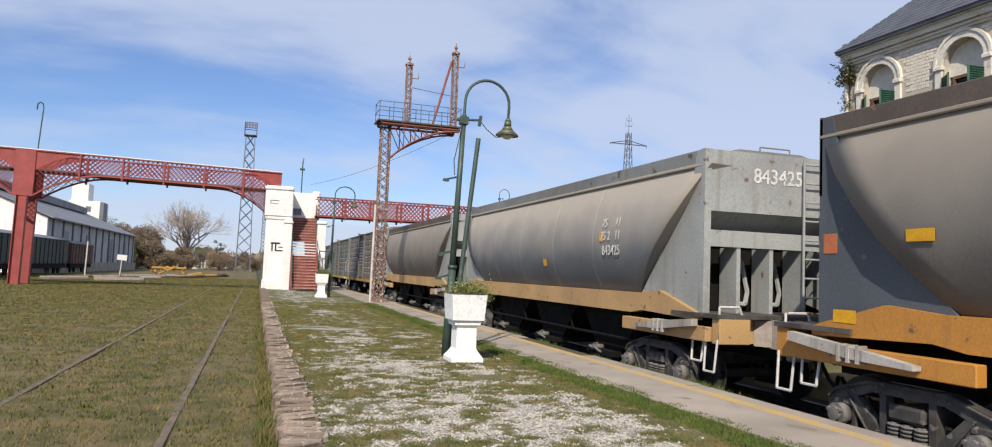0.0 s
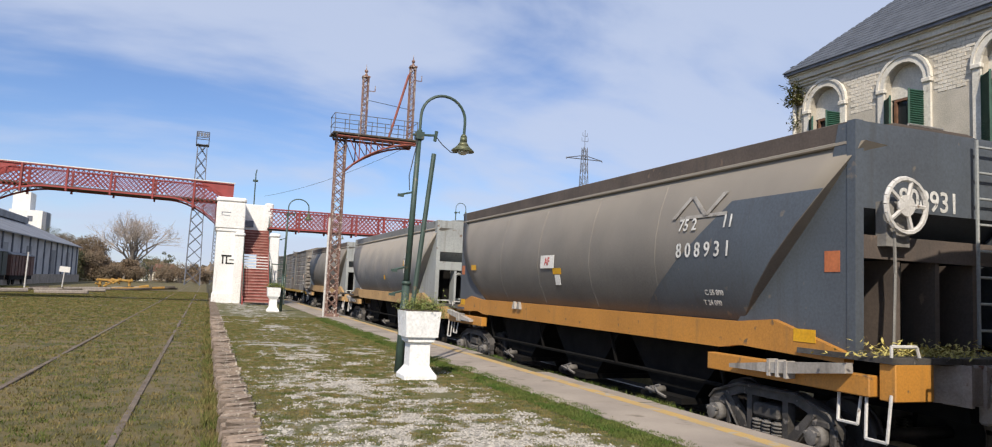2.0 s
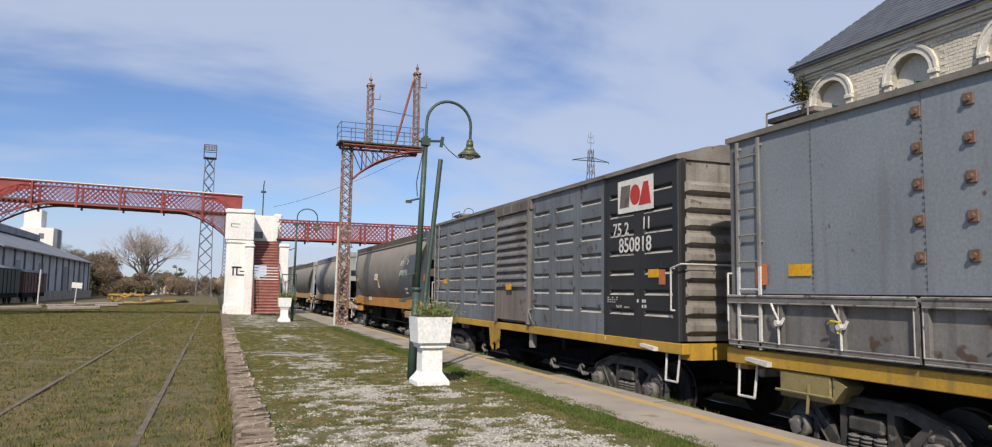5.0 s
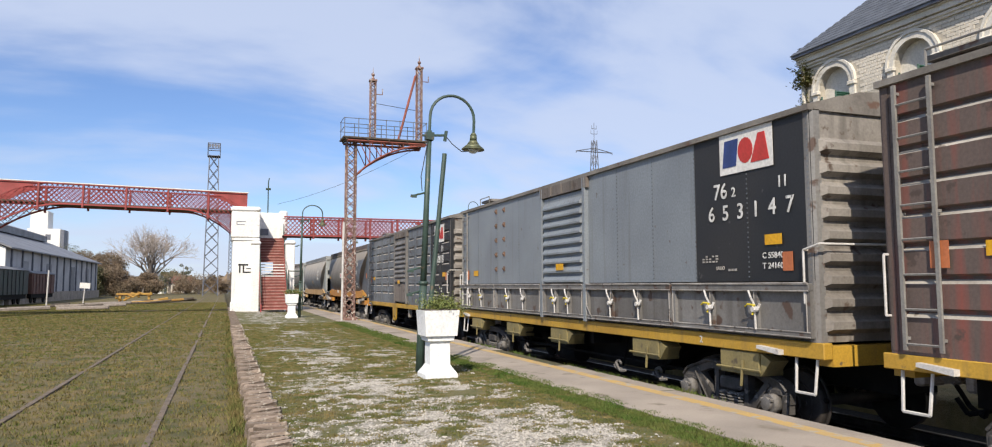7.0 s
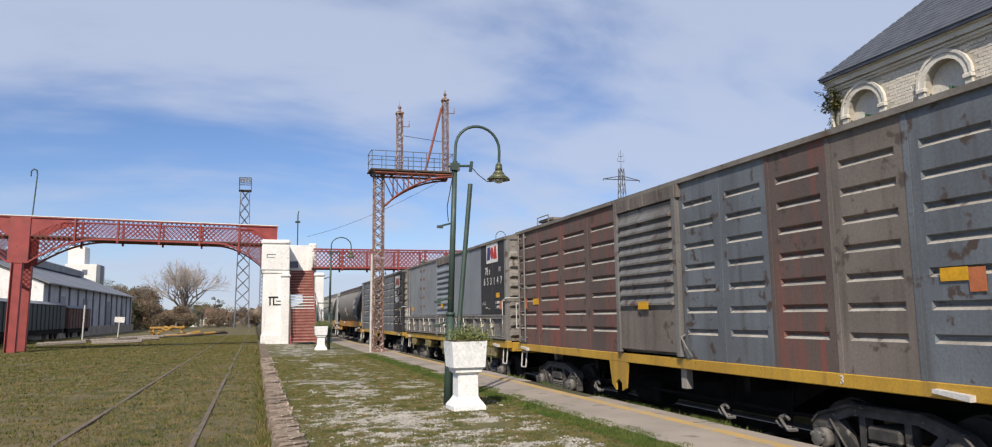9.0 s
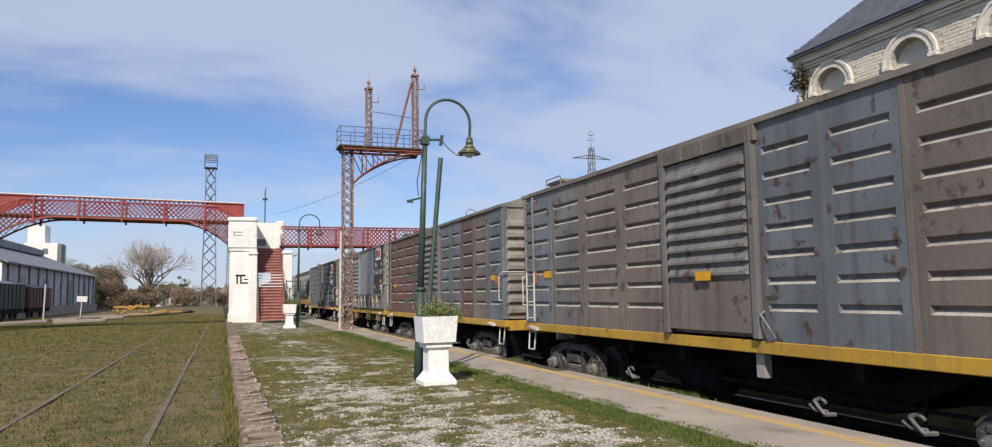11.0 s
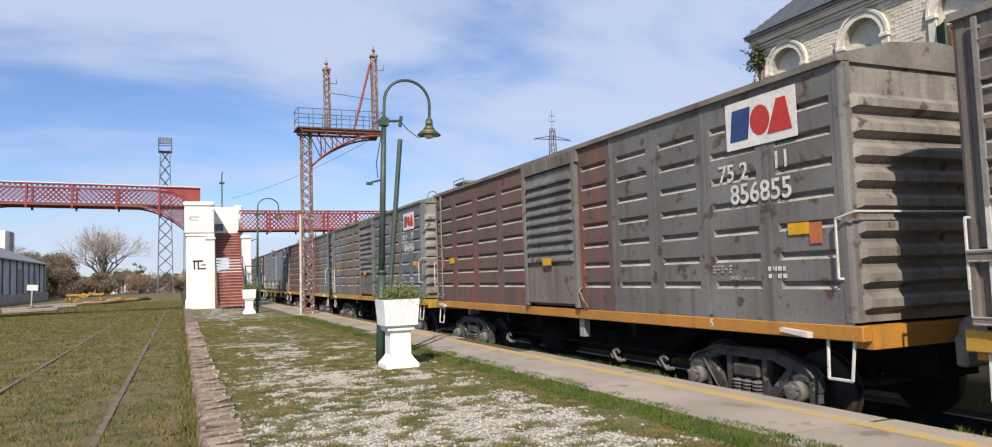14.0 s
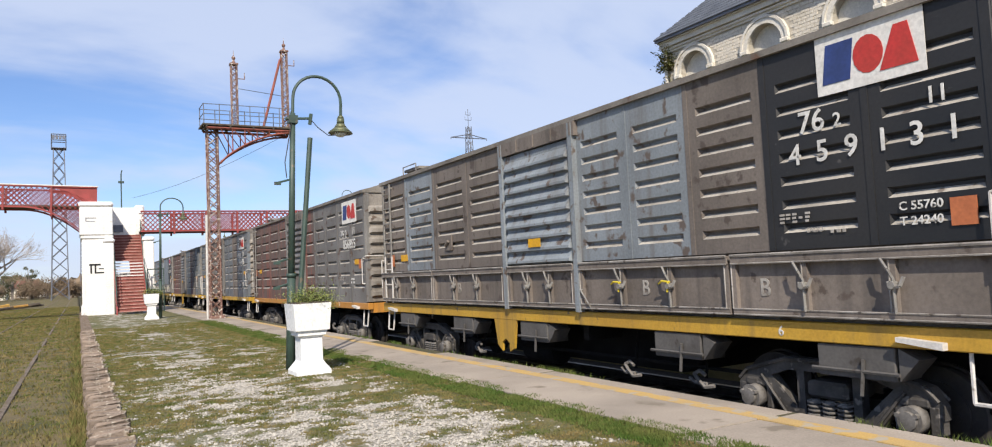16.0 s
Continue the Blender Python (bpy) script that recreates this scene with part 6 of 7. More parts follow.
        step_iron(car, s * (half - 0.24), 1.09, X + 0.02)
    if seed == 1:
        for k, yy in enumerate((half - 2.85, half - 3.4)):
            for i in range(5):
                bm = B()
                box(bm, X - 0.02, X, yy - 0.055, yy + 0.055, 2.28 + i * 0.36, 2.40 + i * 0.36, 0.006)
                disc(bm, (X - 0.03, yy, 2.34 + i * 0.36), 0.03, "x", 0.04, 8)
                part("bolt_plate", bm, M_rustspot, car, "rusty bolted plate")
    if seed == 5:
        bm = B()
        box(bm, X - 0.03, X, half - 3.65, half - 3.35, 2.32, 2.62, 0.01)
        rod(bm, (X - 0.06, half - 3.56, 2.5), (X - 0.06, half - 3.44, 2.42), 0.03, 6)
        part("lock_plate", bm, M_bdark, car)
    # irons at the ends
    ladder(car, half - 0.42, X, Z0 + 0.02, Z1 - 0.1, 0.40, 0.34, (M_steelw if seed % 2 else M_ladder, M_ladder), Z0 + 1.05)
    bm = B()
    bent_bar(bm, half - 0.02, 1.62, 0, 0.62, X)
    bent_bar(bm, -half + 0.10, 1.72, 0, 0.62, X)
    pipe(bm, [(X - 0.07, -half + 0.1, 2.34), (X - 0.06, -half - 0.14, 2.40), (0.4, -half - 0.14, 2.40)], 0.014, 6)
    part("grab_iron", bm, M_steelw, car, "pale bent grab iron")
    bm = B()
    prism(bm, [(half - 0.75, 1.09), (half - 0.35, 1.14), (half - 0.35, 1.18), (half - 0.75, 1.15)], "x", X - 0.09, X)
    part("jacking_pad", bm, M_steelw, car)
    bm = B()
    prism(bm, [(-half + 0.55, 1.09), (-half + 0.95, 1.14), (-half + 0.95, 1.18), (-half + 0.55, 1.15)], "x", X - 0.09, X)
    part("jacking_pad", bm, M_steelw, car)
    board(car, half - 1.25, 2.26, 0.36, 0.14, X - 0.010, M_reflY, "reflector", "yellow reflective marker")
    board(car, half - 0.62, 2.22, 0.2, 0.26, X - 0.03, M_reflO, "reflector", "orange reflective marker")
    board(car, -half + (0.42 if seed != 5 else 0.33), 2.22, 0.17 if seed != 5 else 0.21, 0.23, X - 0.010, M_reflO, "reflector", "orange reflective marker")
    if seed != 5:
        board(car, -half + 0.66, 2.28 if seed != 1 else 2.50, 0.30, 0.13, X - 0.012, M_reflY, "reflector", "yellow reflective marker")
    board(car, -0.05, 2.08 if not flaps else 2.3, 0.34, 0.13, X - 0.115, M_reflY, "reflector", "yellow reflective marker")
    XT = X - 0.009
    if emblem:
        logo(car, -half + emblem[0], emblem[1], emblem[2], emblem[3], XT - 0.002, emblem[4])
    for txt, y, z, size in numbers:
        writing(txt, size, side(-half + y, z, XT - 0.004), car, M_text, "lettering", "white stencilled numbers", 1.0)
    writing(str(1 + seed), 0.14, side(-half + 2.2, 1.165, X - 0.016), car, M_text, "lettering", "small white numeral on the sill")
    if numbers:
        small_bars(car, -half + 2.12, 1.88 if not flaps else 2.32, XT - 0.002, 3, 5, 0.06, 0.022, M_bend)
        small_bars(car, -half + 1.55, 1.72 if not flaps else 2.12, XT - 0.002, 1, 3, 0.05, 0.03, M_bend)
        writing("SALIO", 0.07, side(-half + 1.72, 1.74 if not flaps else 2.16, XT - 0.003), car, M_bend, "lettering", "small stencilled word")
        if flaps:
            for k, txt in enumerate(flaps):
                writing(txt, 0.105, side(-half + 0.68, 2.30 - 0.13 * k, XT - 0.004), car, M_text, "lettering", "small white stencilled figures", 1.05)
        else:
            small_bars(car, -half + 1.15, 1.82, XT - 0.002, 2, 4, 0.06, 0.05, M_text)
    if flaps:
        # drop-down side flaps in frames, with bolts and tied straps
        for a, b in ((half, yd1 + 0.05), (yd1 - 0.05, yd0 + 0.05), (yd0 - 0.05, -half)):
            n = max(1, round((a - b) / 2.7))
            for i in range(n):
                y1, y0 = a + (b - a) * i / n - 0.02, a + (b - a) * (i + 1) / n + 0.02
                f = new("drop_flap")
                f.parent = car
                bm = B()
                box(bm, X - 0.02, X + 0.03, y0, y1, Z0 + 0.06, 1.93)
                part("flap_panel", bm, flapm or M_bgrey, f)
                bm = B()
                box(bm, X - 0.09, X - 0.02, y0, y1, 1.86, 1.95, 0.008)
                box(bm, X - 0.07, X - 0.02, y0, y1, Z0 + 0.05, Z0 + 0.11)
                for k in range(4):
                    yy = y0 + 0.03 + (y1 - y0 - 0.06) * k / 3
                    box(bm, X - 0.07, X - 0.02, yy - 0.03, yy + 0.03, Z0 + 0.11, 1.86)
                part("flap_frame", bm, flapm or M_bgrey, f)
                bm = B()
                for zz, xx in ((1.948, -0.092), (1.862, -0.088), (Z0 + 0.112, -0.07), (Z0 + 0.055, -0.072)):
                    rod(bm, (X + xx, y0 + 0.01, zz), (X + xx, y1 - 0.01, zz), 0.010 if zz < 1.9 else 0.016, 5)
                for k in range(4):
                    yy = y0 + 0.03 + (y1 - y0 - 0.06) * k / 3
                    rod(bm, (X - 0.071, yy + 0.028, Z0 + 0.11), (X - 0.071, yy + 0.028, 1.86), 0.009, 5)
                part("worn_edge", bm, M_worn, f, "edges rubbed to bare steel")
                for k in (1, 2):
                    yy = y0 + (y1 - y0) * (k - 0.02) / 3
                    bm = B()
                    pipe(bm, [(X - 0.12, yy + 0.10, 1.86), (X - 0.14, yy + 0.03, 1.77), (X - 0.11, yy, 1.68), (X - 0.10, yy, 1.38)], 0.014, 6)
                    pipe(bm, [(X - 0.1, yy - 0.09, 1.70), (X - 0.13, yy - 0.07, 1.62), (X - 0.12, yy + 0.03, 1.60), (X - 0.1, yy + 0.05, 1.66)], 0.017, 5)
                    rod(bm, (X - 0.07, yy, 1.63), (X - 0.15, yy, 1.63), 0.034, 7)
                    part("flap_bolt", bm, M_steelw if seed == 1 else M_ladder, f)
                    if r.random() < 0.5:
                        bm = B()
                        pipe(bm, [(X - 0.12, yy - 0.02, 1.68), (X - 0.14, yy + 0.10, 1.69), (X - 0.13, yy + 0.16, 1.66)], 0.012, 5)
                        rod(bm, (X - 0.13, yy, 1.68), (X - 0.13, yy + 0.02, 1.56), 0.012, 5)
                        part("tie_strap", bm, M_tie, f, "knotted yellow strap")
        if seed == 5:
            for y in (half - 1.75, half - 3.9, -half + 4.2, -half + 2.35):
                writing("B", 0.26, side(y, 1.60, X - 0.026), car, M_bend, "lettering", "faded stencilled letter")
        for y in (half - 1.25, half - 3.9, 0.3, -half + 3.75, -half + 1.42):
            bm = B()
            box(bm, X + 0.01, X + 0.4, y - 0.39, y + 0.39, 0.77, 1.07, 0.01)
            prism(bm, [(y - 0.42, 1.07), (y - 0.42, 0.78), (y - 0.6, 0.98)], "x", X + 0.02, X + 0.3)
            rod(bm, (X - 0.01, y - 0.44, 0.84), (X - 0.01, y + 0.44, 0.84), 0.018, 5)
            rod(bm, (X - 0.01, y - 0.1, 0.95), (X - 0.01, y - 0.06, 0.62), 0.018, 5)
            part("tool_box", bm, boxes or M_toolbox, car, "steel box slung under the sill")
    return car


def hopper(centre, sidem, lowm, endm, sill, label, number, extra=(), wheel=False, coam=M_coaming, seed=0, straw=False, leans=(2.15, 2.15)):
    car = thing("hopper_car", label, "freight wagon", "cars of the goods train")
    CARS.append((car, centre))
    HB = 7.35                      # to the beams
    HRF, HRN = 6.7 if lowm else 6.85, 6.75          # roof ends
    ZS, ZT = 1.46, 3.78
    prof = [(-1.02, 1.44), (-1.26, 1.72), (-1.43, 2.08), (-1.50, 2.45), (-1.48, 2.85), (-1.40, 3.25), (-1.28, 3.60), (-1.20, 3.76)]
    # the body: bulging sides that end along a curve which leans inwards to the sill
    def end_y(z, k=0):
        u = (ZT - z) / (ZT - 1.44)
        return (6.85 if k else HRF) - leans[k] * u ** 1.15
    nz = len(prof)
    bm = B()
    rows = []
    ny = 28
    for (x, z) in prof:
        ea, eb = end_y(z, 1), end_y(z, 0)
        rows.append([bm.verts.new((x, -ea + (ea + eb) * j / ny, z)) for j in range(ny + 1)])
    for i in range(nz - 1):
        for j in range(ny):
            f = bm.faces.new((rows[i][j], rows[i][j + 1], rows[i + 1][j + 1], rows[i + 1][j]))
            f.smooth = True
    for s in (0, ny):
        back = [bm.verts.new((v.co.x + 0.5, v.co.y * 0.985, v.co.z)) for v in (rows[i][s] for i in range(nz))]
        for i in range(nz - 1):
            bm.faces.new((rows[i][s], rows[i + 1][s], back[i + 1], back[i]))
    rows2 = []
    for (x, z) in prof:
        e = end_y(z)
        rows2.append([bm.verts.new((-x, -e + 2 * e * j / 6, z)) for j in range(7)])
    for i in range(nz - 1):
        for j in range(6):
            bm.faces.new((rows2[i][j], rows2[i][j + 1], rows2[i + 1][j + 1], rows2[i + 1][j])).smooth = True
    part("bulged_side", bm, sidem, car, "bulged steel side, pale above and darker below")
    # dark repainted bay near the trailing end follows the same curve, 6 mm proud
    if lowm:
        bm = B()
        g = []
        for (x, z) in prof[:6]:
            e = end_y(z, 1)
            g.append([bm.verts.new((x - 0.006, -e + 0.01 + (2.5 - 0.5 * (z - 1.4)) * j / 6, z)) for j in range(7)])
        for i in range(5):
            for j in range(6):
                bm.faces.new((g[i][j], g[i][j + 1], g[i + 1][j + 1], g[i + 1][j])).smooth = True
        part("painted_bay", bm, lowm, car, "dark blue-grey repainted bay")
    # weld seams
    for yy in (-3.2, -1.1, 1.1, 3.2):
        bm = B()
        for (xa, za), (xb, zb) in zip(prof, prof[1:]):
            rod(bm, (xa - 0.001, yy, za), (xb - 0.001, yy, zb), 0.0045, 4)
        part("weld_seam", bm, sidem, car)
    # coaming, roof
    for sx in (-1, 1):
        bm = B()
        box(bm, *sorted((sx * 1.19, sx * 1.26)), -HRN, HRF, 3.76, 4.0, 0.01)
        part("coaming", bm, coam, car, "rusty brown roof coaming")
    bm = B()
    rod(bm, (-1.25, -HRN, 3.755), (-1.25, HRF, 3.755), 0.03, 6)
    part("coaming_rail", bm, sidem, car)
    bm = B()
    prism(bm, [(-1.2, 3.9), (1.2, 3.9), (0.6, 4.05), (-0.6, 4.05)], "y", -HRN + 0.05, HRF - 0.05)
    part("roof", bm, coam, car)
    for k in range(4):
        bm = B()
        y = -4.6 + k * 3.05
        box(bm, -0.45, 0.45, y - 1.1, y + 1.1, 4.05, 4.13, 0.02)
        part("roof_hatch", bm, coam, car)
    bm = B()
    pipe(bm, [(0.1, -6.3, 4.0), (0.1, -6.3, 4.2), (0.7, -6.3, 4.2), (0.7, -6.3, 4.0)], 0.014, 5)
    part("roof_grab", bm, M_ladder, car)
    # ends
    for s in (-1, 1):
        yr = s * (HRF if s > 0 else HRN)
        bm = B()
        box(bm, -1.27, 1.27, *sorted((yr, yr - s * 0.05)), 3.02, 4.0)
        part("end_panel", bm, endm, car, "flat upper end panel")
        bm = B()
        v = [bm.verts.new(p) for p in ((-1.25, yr - s * 0.02, 3.02), (1.25, yr - s * 0.02, 3.02), (1.25, yr - s * 1.9, 1.5), (-1.25, yr - s * 1.9, 1.5), (-1.25, yr - s * 0.1, 3.02), (1.25, yr - s * 0.1, 3.02), (1.25, yr - s * 2.0, 1.5), (-1.25, yr - s * 2.0, 1.5))]
        for f in ((0, 1, 2, 3), (7, 6, 5, 4), (0, 4, 5, 1), (3, 2, 6, 7), (0, 3, 7, 4), (1, 5, 6, 2)):
            bm.faces.new([v[i] for i in f])
        part("slope_sheet", bm, endm, car)
        for sx in (-1, 1):
            bm = B()
            xs = sorted((sx * 1.22, sx * 1.27))
            prism(bm, [(yr - s * 0.01, 1.44), (yr - s * 0.01, 3.98), (yr - s * 0.22, 3.98), (yr - s * 0.35, 3.4), (yr - s * 2.1, 1.44)], "x", *xs)
            part("gusset", bm, endm if not (lowm and s < 0) else lowm, car, "triangular side gusset plate")
            if s > 0 and lowm:
                continue
            bm = B()
            box(bm, *sorted((sx * 1.28, sx * 1.16)), *sorted((yr + s * 0.03, yr - s * 0.09)), 1.42, 4.0)
            part("corner_post", bm, endm if not (lowm and s < 0) else lowm, car)
        bm = B()
        box(bm, -1.25, 1.25, *sorted((yr + s * 0.02, yr - s * 0.06)), 2.46, 2.72)
        part("cross_beam", bm, M_coaming if lowm else endm, car)
        for x in (-0.62, 0.0, 0.62):
            bm = B()
            box(bm, x - 0.035, x + 0.035, *sorted((yr + s * 0.0, yr - s * 0.45)), 1.42, 2.46)
            part("end_strut", bm, M_coaming if lowm else endm, car)
        bm = B()
        for k, x in enumerate((-0.32, 0.32)):
            pts = [(x - 0.2, 1.55), (x + 0.2, 1.55), (x + 0.24, 1.75), (x + 0.12, 2.25), (x - 0.02, 2.38), (x - 0.2, 2.2)]
            pipe(bm, [(u, yr - s * 0.5, v) for u, v in pts + pts[:1]], 0.04, 6)
        part("end_frame_ring", bm, endm, car)
        # added black sheet stands in for the shadowed hollow behind the struts
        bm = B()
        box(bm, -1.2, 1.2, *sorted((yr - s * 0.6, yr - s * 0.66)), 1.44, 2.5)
        part("end_shade_sheet", bm, M_under, car)
        # platform and sills at the ends
        bm = B()
        box(bm, -1.4, 1.4, *sorted((s * HB, s * (HB - 1.3))), 1.36, 1.42)
        part("end_platform", bm, M_bogie, car)
        bm = B()
        box(bm, -1.36, -0.82, *sorted((s * HB, s * (HB - 0.2))), 0.98, 1.36, 0.01)
        box(bm, 0.82, 1.36, *sorted((s * HB, s * (HB - 0.2))), 0.98, 1.36, 0.01)
        box(bm, -0.82, 0.82, *sorted((s * (HB - 0.3), s * (HB - 0.2))), 0.98, 1.355)
        part("end_sill", bm, sill, car)
        bm = B()
        prism(bm, [(-0.62, s * (HB - 0.19)), (0.62, s * (HB - 0.19)), (0.40, s * (HB + 0.10)), (-0.40, s * (HB + 0.10))], "z", 0.95, 1.34)
        for k in range(5):
            box(bm, -0.44 + 0.22 * k - 0.02, -0.44 + 0.22 * k + 0.02, *sorted((s * (HB - 0.19), s * (HB + 0.14))), 0.93, 1.36)
        part("draft_casting", bm, M_coupler, car, "pale dusty ribbed draft casting")
        coupler(car, s * HB, s)
        step_iron(car, s * (HB - 0.2), 1.05, -1.4, 0.3, 0.48)
        step_iron(car, s * (HB - 0.6), 1.05, -1.36, 0.3, 0.36)
        bogie(car, s * (HB - 1.95))
        bm = B()
        pipe(bm, [(-1.3, s * (HB - 0.1), 1.4), (-1.3, s * (HB - 0.1), 1.53), (-0.95, s * (HB - 0.1), 1.53), (-0.9, s * (HB - 0.1), 1.4)], 0.018, 6)
        part("grab_iron", bm, M_steelw, car)
        for sx in (-1, 1):
            bm = B()
            xs = sorted((sx * 1.44, sx * 1.30))
            box(bm, *xs, *sorted((s * (HB - 0.25), s * (HB - 2.9))), 1.0, 1.22, 0.01)
            part("end_side_sill", bm, sill, car)
            bm = B()
            prism(bm, [(s * (HB - 0.45), 1.22), (s * (HB - 1.45), 1.10), (s * (HB - 2.3), 1.08), (s * (HB - 2.3), 1.13), (s * (HB - 1.4), 1.24), (s * (HB - 0.45), 1.33)], "x", *sorted((sx * 1.56, sx * 1.445)))
            for k in range(3):
                yb = s * (HB - 1.3 - 0.14 * k)
                box(bm, *sorted((sx * 1.575, sx * 1.44)), yb - 0.02, yb + 0.02, 1.06, 1.26)
            part("side_step_plate", bm, M_bend, car, "pale worn side step plate")
    for sx in (-1, 1):
        bm = B()
        xs = sorted((sx * 1.36, sx * 1.22))
        prism(bm, [(-6.7, 1.30), (-6.7, 1.42), (-5.6, 1.72), (-4.9, 1.66), (4.9, 1.66), (5.6, 1.72), (6.7, 1.42), (6.7, 1.30), (5.0, 1.36), (4.6, 1.30), (-4.6, 1.30), (-5.0, 1.36)], "x", *xs)
        part("sill", bm, sill, car, "painted side sill")
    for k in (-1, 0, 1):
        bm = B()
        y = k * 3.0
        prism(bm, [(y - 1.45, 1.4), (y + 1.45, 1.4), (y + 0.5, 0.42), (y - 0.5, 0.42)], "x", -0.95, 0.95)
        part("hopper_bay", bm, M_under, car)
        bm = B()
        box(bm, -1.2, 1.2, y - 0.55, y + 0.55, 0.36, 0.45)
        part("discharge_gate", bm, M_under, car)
        bm = B()
        rod(bm, (-1.25, y + 0.2, 0.48), (-1.0, y + 0.2, 0.48), 0.06, 10)
        pipe(bm, [(-1.24, y - 0.2, 0.42), (-1.28, y - 0.05, 0.47), (-1.27, y + 0.05, 0.55), (-1.25, y - 0.05, 0.58)], 0.022, 5)
        pipe(bm, [(-1.25, y + 0.05, 0.46), (-1.27, y + 0.28, 0.50), (-1.24, y + 0.36, 0.46)], 0.022, 5)
        part("gate_crank", bm, M_gear, car, "pale worn gate crank")
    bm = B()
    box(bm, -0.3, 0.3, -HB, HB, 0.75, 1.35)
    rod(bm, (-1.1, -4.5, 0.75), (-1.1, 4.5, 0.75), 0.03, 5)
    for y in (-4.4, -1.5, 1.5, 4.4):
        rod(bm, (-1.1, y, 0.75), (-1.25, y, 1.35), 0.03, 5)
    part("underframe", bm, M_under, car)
    if lowm:
        for yy in (-6.45, 6.5):
            board(car, yy, 2.42, 0.22, 0.24, -1.271, M_reflO, "reflector", "orange reflective marker")
            board(car, yy * 0.95, 1.56, 0.34, 0.15, -1.361, M_reflY, "reflector", "yellow reflective marker")
        for k in range(2):
            bm = B()
            prism(bm, [(2.6 - k * 0.25, 1.52), (2.42 - k * 0.25, 1.52), (2.46 - k * 0.25, 1.66), (2.52 - k * 0.25, 1.68)], "x", -1.42, -1.36)
            part("sill_lug", bm, M_bend, car, "pale worn lug on the sill")
    # ladder on the trailing end
    n = new("ladder")
    n.parent = car
    for x in (0.55, 0.95):
        bm = B()
        rod(bm, (x, -HRN - 0.10, 1.5), (x, -HRN - 0.10, 3.95), 0.022, 6)
        part("stile", bm, M_hop_end, n)
    bm = B()
    rod(bm, (0.55, -HRN - 0.10, 0), (0.95, -HRN - 0.10, 0), 0.016, 6)
    rung = mesh_of("rung", bm, M_hop_end)
    for k in range(8):
        share("rung", rung, n, pose(0, 0, 1.7 + k * 0.31))
    if wheel:
        h = new("hand_wheel")
        h.parent = car
        h.matrix_basis = pose(-0.75, -HRN - 0.22, 3.05)
        bm = B()
        pts = [(0.30 * math.cos(a), 0, 0.30 * math.sin(a)) for a in [math.pi * 2 * i / 20 for i in range(21)]]
        pipe(bm, pts, 0.032, 6)
        part("rim", bm, M_steelw, h)
        for i in range(5):
            a = math.pi * 2 * i / 5
            bm = B()
            rod(bm, (0.06 * math.cos(a), 0, 0.06 * math.sin(a)), (0.28 * math.cos(a), 0, 0.28 * math.sin(a)), 0.025, 5)
            part("spoke", bm, M_steelw, h)
        bm = B()
        disc(bm, (0, 0, 0), 0.12, "y", 0.04, 14)
        part("hub", bm, M_steelw, h)
        bm = B()
        pipe(bm, [(-0.85, -HRN - 0.15, 2.95), (-0.83, -HRN - 0.15, 2.3), (-0.86, -HRN - 0.15, 1.5)], 0.018, 5)
        box(bm, -0.95, -0.6, -HRN - 0.14, -HRN, 2.6, 3.1)
        part("brake_chain", bm, M_ladder, car)
    if straw:
        r = random.Random(2)
        bm = B()
        leaves(bm, r, 1100, (-0.4, -HRN - 0.2, 1.44), (0.5, 0.15, 0.06), 0.07)
        part("spilled_straw", bm, M_straw, car, "dry yellow straw on the end platform")
    if number:
        me = Matrix(((1, 0, 0, 0.12 if not wheel else -0.12), (0, 0, -1, -HRN - 0.006), (0, 1, 0, 3.62 if not wheel else 3.16), (0, 0, 0, 1)))
        writing(number, 0.34, me, car, M_text, "lettering", "white stencilled car number", 0.95)
    def bulge_x(z):
        for (xa, za), (xb, zb) in zip(prof, prof[1:]):
            if za <= z <= zb:
                return xa + (xb - xa) * (z - za) / (zb - za)
        return -1.3
    for kind, a, y, z, size in extra:
        if kind in ("text", "red"):
            lean = math.degrees(math.atan2(bulge_x(z + 0.1) - bulge_x(z - 0.1), 0.2))
            m = side(y, z, bulge_x(z) - 0.024) @ pose(0, 0, 0, lean * -1)
            writing(a, size, m, car, M_text if kind == "text" else M_lred, "lettering", "white stencilled numbers" if kind == "text" else "red letters on a white plate", 0.95)
        elif kind == "mark":
            lean = math.degrees(math.atan2(bulge_x(z + 0.1) - bulge_x(z - 0.1), 0.2))
            bm = B()
            prism(bm, [(-size / 2 - 0.04, -0.16), (-size / 2 + 0.06, -0.16), (size / 2 + 0.04, 0.16), (size / 2 - 0.06, 0.16)], "z", -0.003, 0.003)
            part("faded_mark", bm, a, car, "faded pale painted shape", side(y, z, bulge_x(z) - 0.016) @ pose(0, 0, 0, -lean))
        else:
            lean = math.degrees(math.atan2(bulge_x(z + 0.1) - bulge_x(z - 0.1), 0.2))
            bm = B()
            box(bm, -size[0] / 2, size[0] / 2, -size[1] / 2, size[1] / 2, -0.003, 0.003)
            part("plate", bm, a, car, "", side(y, z, bulge_x(z) - 0.016) @ pose(0, 0, 0, -lean))
    return car


